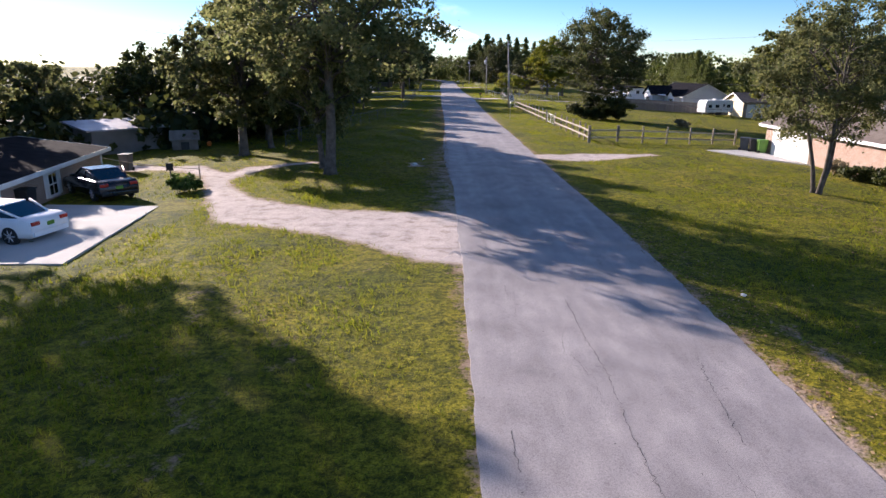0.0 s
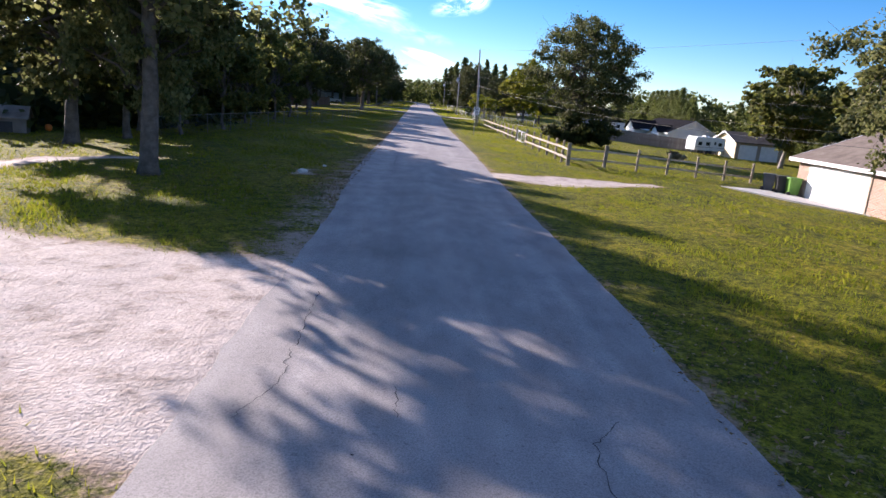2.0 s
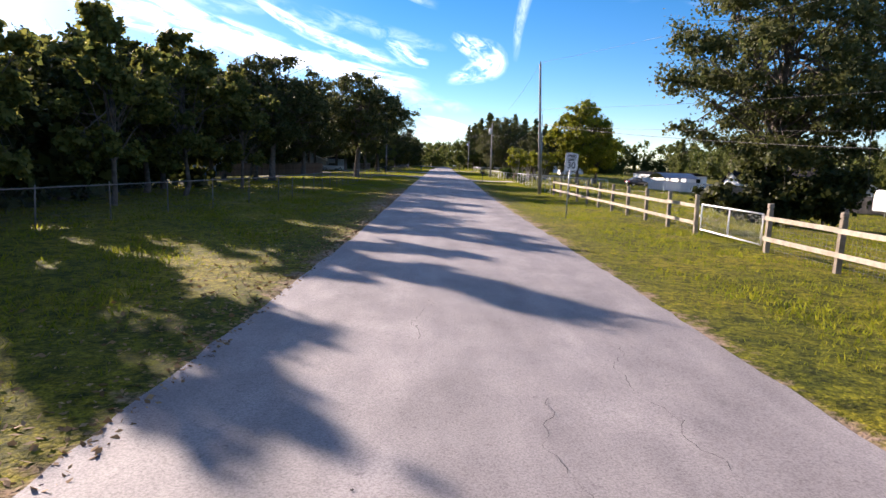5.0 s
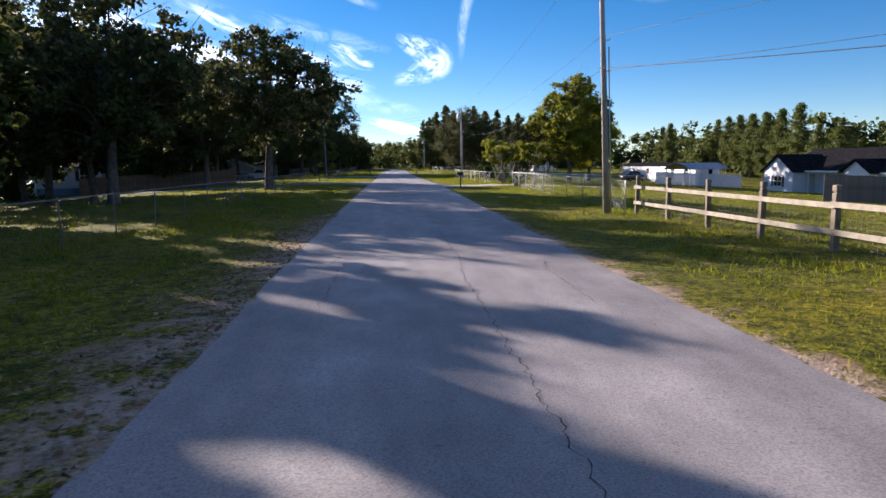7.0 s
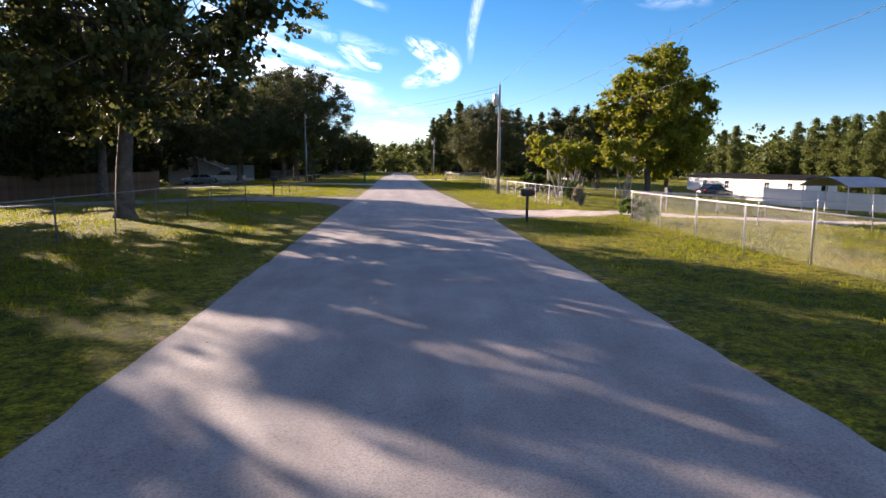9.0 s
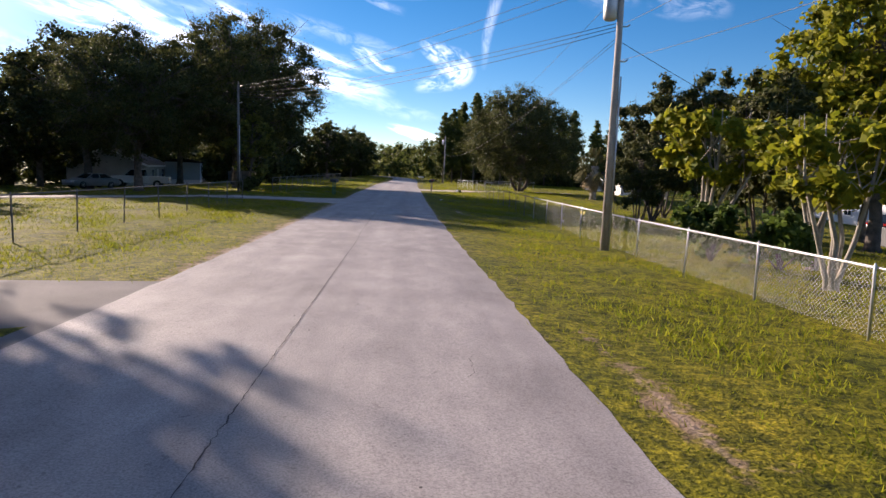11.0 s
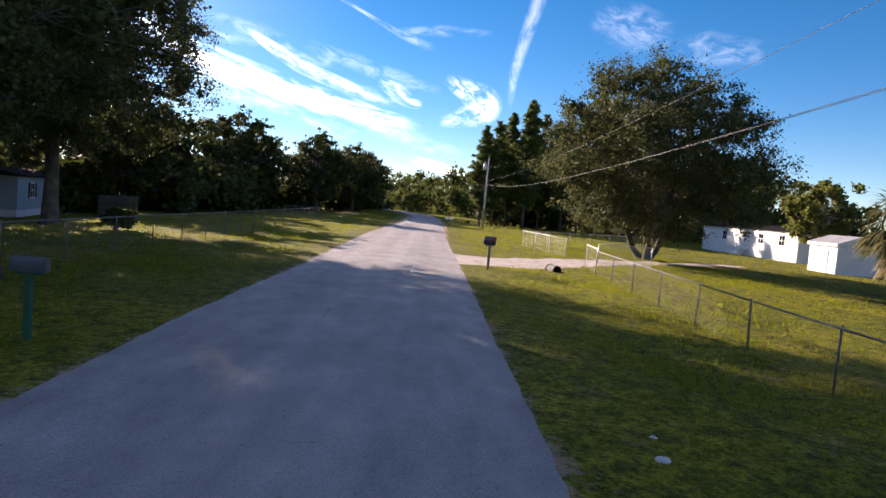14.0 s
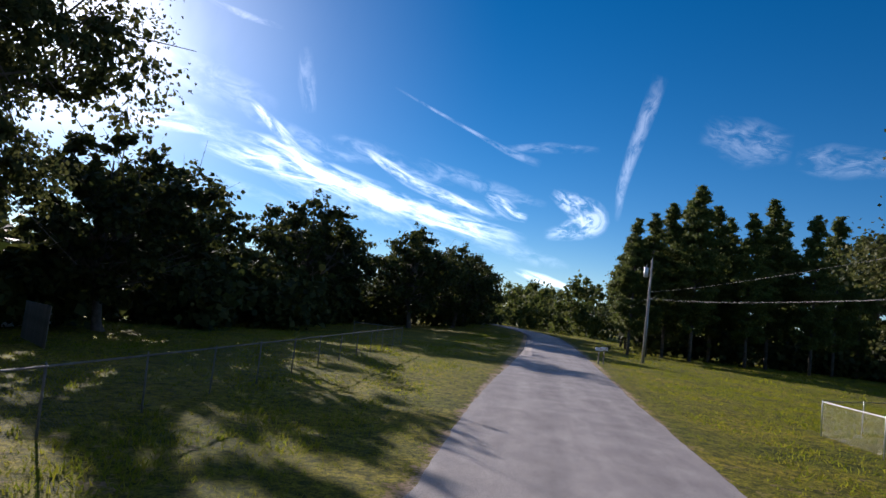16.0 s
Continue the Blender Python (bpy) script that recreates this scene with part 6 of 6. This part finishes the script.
# ---- vehicles ----
def sedan(x, y, turn, paint, label, tall=1.0):
    """Nose towards local -x; length 4.6 m."""
    c = thing("car", x, y, label, "car", turn=turn, z=gz(x, y) + 0.05)
    side = [(-2.3, 0.42), (-2.27, 0.62), (-2.1, 0.74), (-1.1, 0.92), (0.0, 0.96), (1.5, 0.98), (2.05, 0.97), (2.27, 0.86), (2.3, 0.5), (2.2, 0.26), (-2.2, 0.24)]
    bm = bmesh.new()
    rows = []
    for yy, k in ((-0.9, 0.93), (-0.86, 1.0), (0.86, 1.0), (0.9, 0.93)):
        rows.append([bm.verts.new((px * (0.985 if abs(yy) > 0.88 else 1), yy, 0.24 + (pz - 0.24) * (k if abs(yy) > 0.88 else 1) * tall)) for px, pz in side])
    n = len(side)
    for a, b in zip(rows, rows[1:]):
        for j in range(n):
            bm.faces.new((a[j], a[(j + 1) % n], b[(j + 1) % n], b[j]))
    bm.faces.new(rows[0])
    bm.faces.new(rows[-1][::-1])
    bmesh.ops.recalc_face_normals(bm, faces=bm.faces)
    bmesh.ops.bevel(bm, geom=list(bm.edges), offset=0.03, segments=2, affect="EDGES")
    for f in bm.faces:
        f.smooth = True
    part("body", bm, paint, c)
    bm = bmesh.new()
    cab = [[(-1.0, 0.9), (-0.25, 1.36), (0.85, 1.38), (1.75, 0.94)]]
    lo = [bm.verts.new((px, s * (0.8 if pz < 1 else 0.62), pz * tall)) for s in (-1, 1) for px, pz in cab[0]]
    for q in ((0, 1, 5, 4), (1, 2, 6, 5), (2, 3, 7, 6), (3, 0, 4, 7), (0, 3, 2, 1), (4, 5, 6, 7)):
        bm.faces.new([lo[j] for j in q])
    bmesh.ops.recalc_face_normals(bm, faces=bm.faces)
    bmesh.ops.bevel(bm, geom=list(bm.edges), offset=0.04, segments=2, affect="EDGES")
    cabin = part("window", bm, GLASS, c, "dark tinted windows")
    bm = bmesh.new()
    add_box(bm, -0.28, 0.86, -0.63, 0.63, 1.34 * tall, 1.4 * tall, 0.025)
    for s in (-1, 1):
        for (x0, z0), (x1, z1) in (((-1.0, 0.9), (-0.25, 1.37)), ((0.85, 1.38), (1.75, 0.95)), ((0.32, 0.95), (0.35, 1.37))):
            add_tube(bm, [(x0, s * 0.81, z0 * tall), (x1, s * 0.63, z1 * tall)], [0.045, 0.045], 6)
    part("roof", bm, paint, c)
    for px in (-1.4, 1.4):
        for s in (-1, 1):
            w = part("wheel", tubed([(px, s * 0.72, 0.32), (px, s * 0.76, 0.32), (px, s * 0.9, 0.32), (px, s * 0.92, 0.32)], [0.3, 0.325, 0.325, 0.29], 20), RUBBER, c)
            bm = bmesh.new()
            add_tube(bm, [(px, s * 0.915, 0.32), (px, s * 0.925, 0.32)], [0.07, 0.06], 10)
            for j in range(7):
                a = j * math.tau / 7
                add_tube(bm, [(px, s * 0.915, 0.32), (px + 0.22 * math.cos(a), s * 0.915, 0.32 + 0.22 * math.sin(a))], [0.03, 0.025], 5)
            part("rim", bm, CHROME, w)
    for s in (-1, 1):
        part("tail_light", boxed(2.12, 2.31, s * 0.66 - 0.18, s * 0.66 + 0.18, 0.74 * tall, 0.88 * tall, 0.02), RED_LENS, c)
        part("headlight", boxed(-2.3, -2.02, s * 0.64 - 0.18, s * 0.64 + 0.18, 0.58 * tall, 0.72 * tall, 0.02), CLEAR_LENS, c)
        part("mirror", boxed(-0.75, -0.58, s * 0.95 - 0.09, s * 0.95 + 0.09, 0.95 * tall, 1.07 * tall, 0.02), paint, c)
    part("number_plate", boxed(2.3, 2.315, -0.16, 0.16, 0.6, 0.74), GREEN_PLASTIC, c)
    part("bumper", boxed(2.2, 2.33, -0.8, 0.8, 0.3, 0.48, 0.03), paint, c)
    return c


sedan(-19.75, 34.8, -10, CAR_WHITE, "white sedan parked on the concrete slab", 0.94)
sedan(-20.1, 42.9, -42, CAR_BLACK, "black sedan parked before the brick house")
sedan(-28.2, 205.8, 60, CAR_GREY, "grey car parked before the grey house")
sedan(39.5, 191.0, 200, CAR_BLACK, "black off-road car parked by the long white home", 1.25)


def pickup(x, y, turn):
    """Nose towards local -x; length 5.4 m."""
    c = thing("pickup_truck", x, y, "white pickup truck parked in the shaded yard", "pickup truck", turn=turn, z=gz(x, y) + 0.05)
    bm = prism([(-2.7, 0.5), (-2.7, 0.85), (-2.55, 1.02), (-1.3, 1.1), (0.55, 1.1), (0.55, 0.4), (-2.5, 0.4)], (-0.92, 0.92), "y")
    bmesh.ops.bevel(bm, geom=list(bm.edges), offset=0.04, segments=2, affect="EDGES")
    part("body", bm, CAR_WHITE, c)
    bm = prism([(-1.35, 1.1), (-0.7, 1.72), (0.35, 1.74), (0.5, 1.1)], (-0.78, 0.78), "y")
    bmesh.ops.bevel(bm, geom=list(bm.edges), offset=0.05, segments=2, affect="EDGES")
    part("window", bm, GLASS, c, "dark cab windows")
    part("roof", boxed(-0.72, 0.38, -0.74, 0.74, 1.7, 1.78, 0.03), CAR_WHITE, c)
    for sy in (-1, 1):
        part("bed_side", boxed(0.58, 2.7, sy * 0.86 - 0.05, sy * 0.86 + 0.05, 0.45, 1.08, 0.02), CAR_WHITE, c)
        part("mirror", boxed(-1.1, -0.95, sy * 1.0 - 0.1, sy * 1.0 + 0.1, 1.15, 1.35, 0.02), BLACK, c)
        part("headlight", boxed(-2.72, -2.6, sy * 0.7 - 0.16, sy * 0.7 + 0.16, 0.75, 0.95, 0.02), CLEAR_LENS, c)
        part("tail_light", boxed(2.64, 2.72, sy * 0.82 - 0.07, sy * 0.82 + 0.07, 0.7, 1.0, 0.01), RED_LENS, c)
        for px in (-1.75, 1.65):
            w = part("wheel", tubed([(px, sy * 0.7, 0.36), (px, sy * 0.74, 0.36), (px, sy * 0.92, 0.36), (px, sy * 0.94, 0.36)], [0.33, 0.37, 0.37, 0.33], 20), RUBBER, c)
            part("rim", tubed([(px, sy * 0.93, 0.36), (px, sy * 0.95, 0.36)], [0.2, 0.17], 14), CHROME, w)
    part("bed_floor", boxed(0.58, 2.66, -0.81, 0.81, 0.5, 0.56), BLACK, c)
    part("tailgate", boxed(2.63, 2.7, -0.8, 0.8, 0.5, 1.08, 0.015), CAR_WHITE, c)
    part("bumper", boxed(2.7, 2.82, -0.88, 0.88, 0.42, 0.58, 0.02), CHROME, c)


pickup(-25.2, 209.6, 12)


def camper(x, y, turn):
    c = thing("camper_trailer", x, y, "white camper trailer with dark windows parked on grass", "camper", turn=turn)
    c.scale = (0.84, 0.84, 0.84)
    prof = [(0, 0.6), (0, 2.2), (0.3, 2.95), (6.6, 2.95), (6.8, 2.6), (6.8, 0.75), (6.4, 0.6)]
    bm = prism([(a, z) for a, z in prof], (0, 2.45), "y")
    bmesh.ops.bevel(bm, geom=list(bm.edges), offset=0.06, segments=2, affect="EDGES")
    b = part("body", bm, WHITE, c)
    for x0, x1, z0, z1 in ((0.7, 1.5, 1.5, 2.1), (2.4, 3.3, 1.5, 2.1), (5.2, 6.0, 1.5, 2.1)):
        part("window", boxed(x0, x1, -0.02, 0.0, z0, z1, 0.0), GLASS, c)
    d = part("door", boxed(4.1, 4.75, -0.025, 0.0, 0.75, 2.5), SIDING, c)
    part("pane", boxed(4.22, 4.6, -0.035, -0.025, 1.7, 2.2), GLASS, d)
    part("stripe", boxed(0.2, 6.7, -0.012, 0.0, 1.15, 1.22), GREY_PLASTIC, c)
    part("air_conditioner", boxed(2.8, 3.7, 0.8, 1.6, 2.95, 3.2, 0.06), WHITE, c)
    for px in (3.0, 3.75):
        for py in (0.15, 2.3):
            part("wheel", tubed([(px, py - 0.1, 0.33), (px, py + 0.1, 0.33)], [0.33, 0.33], 16), RUBBER, c)
    bm = tubed([(6.6, 0.6, 0.55), (7.9, 1.22, 0.5)], [0.05, 0.05], 6)
    add_tube(bm, [(6.6, 1.85, 0.55), (7.9, 1.22, 0.5)], [0.05, 0.05], 6)
    add_tube(bm, [(7.8, 1.22, -0.02), (7.8, 1.22, 0.6)], [0.05, 0.05], 6)
    part("hitch", bm, BLACK, c)
    for px in (0.4, 6.3):
        part("jack", tubed([(px, 1.2, -0.05), (px, 1.2, 0.65)], [0.05, 0.05], 6), GALV, c)


camper(40.8, 119.4, 18)

# short rope line by the dirt track
r_ = thing("rope_barrier", -16.6, 47.2, "pale rope strung between short wooden posts", "barrier", z=0)
inv_ = r_.matrix_world.inverted()
for x, y in ((-18.3, 46.9), (-16.3, 45.8)):
    part("post", tubed([(0, 0, -0.2), (0, 0, 0.95)], [0.04, 0.035], 7), OLD_WOOD, r_, at=inv_ @ pose(x, y, gz(x, y)))
pts_ = [(-24 + 7.7 * k / 12, 50.2 - 4.4 * k / 12, gz(-19) + 0.85 - 0.12 * math.sin(math.pi * k / 12)) for k in range(13)]
part("rope", tubed(pts_, [0.02] * 13, 5), RAIL_WOOD, r_).matrix_parent_inverse = inv_
part("sign", boxed(-0.2, 0.2, -0.06, -0.045, 0.55, 0.95), BLACK, r_, "small dark sign board", at=inv_ @ pose(-18.3, 46.9, gz(-18.3)))


# ---- clouds ----
def cloud_material(name, strength, opacity, stretch, fade=(0.36, 0.7)):
    m = bpy.data.materials.new(name)
    m.use_nodes = True
    nt = m.node_tree
    nt.nodes.remove(nt.nodes["Principled BSDF"])
    em = nt.nodes.new("ShaderNodeEmission")
    em.inputs["Color"].default_value = (1.0, 0.985, 0.96, 1)
    tr = nt.nodes.new("ShaderNodeBsdfTransparent")
    mix = nt.nodes.new("ShaderNodeAddShader")
    at = nt.nodes.new("ShaderNodeAttribute")
    at.attribute_name = "cover"
    uv = nt.nodes.new("ShaderNodeAttribute")
    uv.attribute_name = "place"
    mp = nt.nodes.new("ShaderNodeMapping")
    mp.inputs["Scale"].default_value = stretch
    nt.links.new(uv.outputs["Vector"], mp.inputs["Vector"])
    no = nt.nodes.new("ShaderNodeTexNoise")
    no.inputs["Scale"].default_value, no.inputs["Detail"].default_value, no.inputs["Roughness"].default_value = 1.0, 8, 0.62
    no.inputs["Distortion"].default_value = 0.6
    nt.links.new(mp.outputs[0], no.inputs["Vector"])
    mr = nt.nodes.new("ShaderNodeMapRange")
    mr.inputs["From Min"].default_value, mr.inputs["From Max"].default_value = fade
    mr.interpolation_type = "SMOOTHSTEP"
    nt.links.new(no.outputs["Fac"], mr.inputs["Value"])
    mu = nt.nodes.new("ShaderNodeMath")
    mu.operation = "MULTIPLY"
    nt.links.new(mr.outputs[0], mu.inputs[0])
    nt.links.new(at.outputs["Fac"], mu.inputs[1])
    m2 = nt.nodes.new("ShaderNodeMath")
    m2.operation, m2.use_clamp = "MULTIPLY", True
    m2.inputs[1].default_value = opacity
    nt.links.new(mu.outputs[0], m2.inputs[0])
    glow = nt.nodes.new("ShaderNodeMath")
    glow.operation = "MULTIPLY"
    glow.inputs[1].default_value = strength
    nt.links.new(m2.outputs[0], glow.inputs[0])
    nt.links.new(glow.outputs[0], em.inputs["Strength"])
    nt.links.new(tr.outputs[0], mix.inputs[0])
    nt.links.new(em.outputs[0], mix.inputs[1])
    nt.links.new(mix.outputs[0], nt.nodes["Material Output"].inputs["Surface"])
    return m


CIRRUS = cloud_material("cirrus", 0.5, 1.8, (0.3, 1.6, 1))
TRAIL = cloud_material("vapour_trail", 0.19, 1.2, (0.5, 1.1, 1), (0.3, 0.7))
HAZE = cloud_material("thin_cloud", 0.14, 1.0, (0.5, 1.2, 1))
PUFF = cloud_material("puffed_cirrus", 0.38, 1.7, (0.8, 1.6, 1), (0.38, 0.72))
SUN_GLOW = cloud_material("sun_glow", 1.9, 1.0, (0.05, 0.05, 1), (0.0, 0.45))


def cloud(line, widths, material, label, seed):
    """A soft streak along points (azimuth, elevation) in degrees, far off; widths in degrees."""
    far = 4200.0
    cols, steps = 9, 40
    line, widths = np.array(line, dtype=float), np.array(widths, dtype=float)
    t = np.linspace(0, len(line) - 1, steps)
    az = np.interp(t, np.arange(len(line)), line[:, 0])
    el = np.interp(t, np.arange(len(line)), line[:, 1])
    for q in (az, el) * 8:
        q[1:-1] = (q[:-2] + 2 * q[1:-1] + q[2:]) / 4
    w = np.interp(t, np.linspace(0, len(line) - 1, len(widths)), widths)
    da, de = np.gradient(az), np.gradient(el)
    ln = np.hypot(da, de)
    verts, cover, place = [], [], []
    run = np.concatenate([[0], np.cumsum(np.hypot(np.diff(az), np.diff(el)))])
    for i in range(steps):
        for j in range(cols):
            s = j / (cols - 1) * 2 - 1
            a = radians(az[i] - de[i] / ln[i] * s * w[i])
            e = radians(el[i] + da[i] / ln[i] * s * w[i])
            verts.append((far * math.sin(a) * math.cos(e), 100 + far * math.cos(a) * math.cos(e), 2 + far * math.sin(e)))
            ends = min(1.0, min(i, steps - 1 - i) / 7)
            cover.append(max(0.0, 1 - s * s) ** 1.3 * ends)
            place.append((run[i] + seed * 13.7, s * w[i] + seed * 3.1, 0))
    k = (np.arange(steps - 1)[:, None] * cols + np.arange(cols - 1)[None, :]).ravel()
    me = mesh_arrays("cloud", np.array(verts), np.column_stack([k, k + 1, k + cols + 1, k + cols]), material, True)
    me.attributes.new("cover", "FLOAT", "POINT").data.foreach_set("value", np.array(cover, dtype=np.float32))
    me.attributes.new("place", "FLOAT_VECTOR", "POINT").data.foreach_set("vector", np.array(place, dtype=np.float32).ravel())
    tagged(new("cloud", me), label, "cloud", kind="structure")


WISP = "wispy white cirrus cloud streak in a blue sky"
cloud([(-27, 12.4), (-23.5, 11.8), (-20.6, 10.4), (-15.6, 9.2), (-10.6, 8.2), (-5.4, 7.2), (-1, 6.6)], [0.5, 1.1, 1.3, 1.2, 1.0, 0.5], CIRRUS, WISP, 1)
cloud([(-30, 11.2), (-25, 10.4), (-19.6, 9.8), (-14.6, 8.5), (-8.5, 7.4), (-2.1, 5.6)], [0.8, 1.2, 1.1, 0.9, 0.5], CIRRUS, WISP, 2)
cloud([(-16.5, 12.9), (-14.7, 12.0), (-11.8, 10.5), (-7.6, 9.3), (-4.0, 8.1)], [0.2, 0.5, 0.7, 0.6, 0.3], CIRRUS, WISP, 3)
cloud([(-14.4, 18.4), (-10.5, 16.9), (-6.2, 15.2), (-3.4, 14.0), (-0.5, 13.2)], [0.12, 0.16, 0.2, 0.35, 0.45], TRAIL, "thin straight white vapour trail", 4)
cloud([(9.0, 21.0), (8.0, 17.5), (7.2, 14.7), (6.5, 11.7), (6.4, 8.8)], [0.8, 0.75, 0.65, 0.5, 0.28], TRAIL, "broad fading white vapour trail", 5)
cloud([(0.6, 11.0), (1.8, 10.4), (3.4, 9.6), (4.8, 8.8), (3.8, 8.2), (2.2, 7.7), (0.2, 7.1)], [0.5, 1.0, 1.5, 1.3, 1.0, 0.5], PUFF, WISP, 6)
cloud([(-5.2, 10.2), (-3.6, 9.4), (-2.6, 8.8), (-1.2, 8.4)], [0.4, 0.8, 0.7, 0.4], CIRRUS, WISP, 7)
cloud([(-31, 22.2), (-28, 21.7), (-24.5, 21.4)], [0.2, 0.35, 0.2], TRAIL, "thin straight white vapour trail", 8)
cloud([(-36, 12.0), (-32.7, 12.4), (-28.0, 12.3)], [0.6, 1.0, 0.5], CIRRUS, WISP, 9)
cloud([(12.5, 16.8), (16.3, 15.6), (19.5, 15.2)], [1.2, 2.2, 1.2], HAZE, "faint soft white cloud patch", 10)
cloud([(19.6, 14.3), (22, 14.2), (26.5, 13.8)], [0.8, 1.5, 1.0], HAZE, "faint soft white cloud patch", 11)
cloud([(-22.6, 20.4), (-22.0, 17.5), (-21.4, 15.0)], [0.6, 0.9, 0.6], HAZE, WISP, 12)
cloud([(-26.4, 15.2), (-24.1, 13.4), (-21.6, 11.6)], [0.3, 0.6, 0.4], CIRRUS, WISP, 13)
cloud([(-2.0, 3.9), (0.8, 3.2), (3.6, 2.6)], [0.35, 0.6, 0.3], CIRRUS, "low white cloud over the end of the road", 14)
cloud([(-4, 14.3), (0, 14.7), (4.5, 14.8)], [0.3, 0.55, 0.3], HAZE, WISP, 15)
cloud([(-40, 18), (-32, 16.5), (-24, 15)], [1.5, 2.4, 1.0], HAZE, WISP, 16)
for k in range(14):
    a0 = -40 + k * 2.7
    e0 = 9.0 + 3.2 * math.sin(k * 2.3) + max(0, -a0 - 18) * 0.16
    cloud([(a0 - 4, e0 + 1.6), (a0, e0 + 0.5), (a0 + 4.5, e0 - 0.7), (a0 + 8, e0 - 1.2)], [0.3, 1.0 + 0.4 * math.sin(k), 0.9, 0.3], HAZE, WISP, 20 + k)


# unseen glowing streaks, added overhead and behind as neutral fill for the shade
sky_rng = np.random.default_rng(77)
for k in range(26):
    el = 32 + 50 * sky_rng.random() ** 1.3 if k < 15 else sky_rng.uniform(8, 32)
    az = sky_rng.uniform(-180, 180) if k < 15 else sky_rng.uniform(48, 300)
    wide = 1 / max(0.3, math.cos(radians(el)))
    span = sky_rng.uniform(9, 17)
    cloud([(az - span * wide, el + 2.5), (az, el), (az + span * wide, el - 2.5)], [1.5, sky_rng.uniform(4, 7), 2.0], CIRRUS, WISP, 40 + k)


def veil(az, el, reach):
    """A round glowing disc added about the sun for its glare in thin cloud, strongest in its middle."""
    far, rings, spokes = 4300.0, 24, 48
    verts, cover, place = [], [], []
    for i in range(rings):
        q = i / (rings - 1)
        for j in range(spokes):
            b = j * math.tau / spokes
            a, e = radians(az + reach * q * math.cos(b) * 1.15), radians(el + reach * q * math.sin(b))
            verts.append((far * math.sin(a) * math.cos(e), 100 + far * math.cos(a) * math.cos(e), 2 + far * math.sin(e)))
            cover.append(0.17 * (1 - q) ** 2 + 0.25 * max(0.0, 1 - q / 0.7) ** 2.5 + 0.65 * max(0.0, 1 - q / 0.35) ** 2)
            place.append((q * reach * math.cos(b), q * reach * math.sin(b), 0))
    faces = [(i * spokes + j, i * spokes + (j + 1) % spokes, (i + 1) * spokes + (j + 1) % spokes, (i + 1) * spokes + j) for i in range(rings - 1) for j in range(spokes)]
    me = mesh_arrays("cloud", np.array(verts), np.array(faces), SUN_GLOW, True)
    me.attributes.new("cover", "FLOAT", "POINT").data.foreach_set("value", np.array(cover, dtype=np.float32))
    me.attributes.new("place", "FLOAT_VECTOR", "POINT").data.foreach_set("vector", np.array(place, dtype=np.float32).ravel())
    tagged(new("cloud", me), "sun glare through thin cloud, added as a glowing disc", "cloud", kind="structure")


# added glow: gives the sun's glare and neutral fill light in the shade
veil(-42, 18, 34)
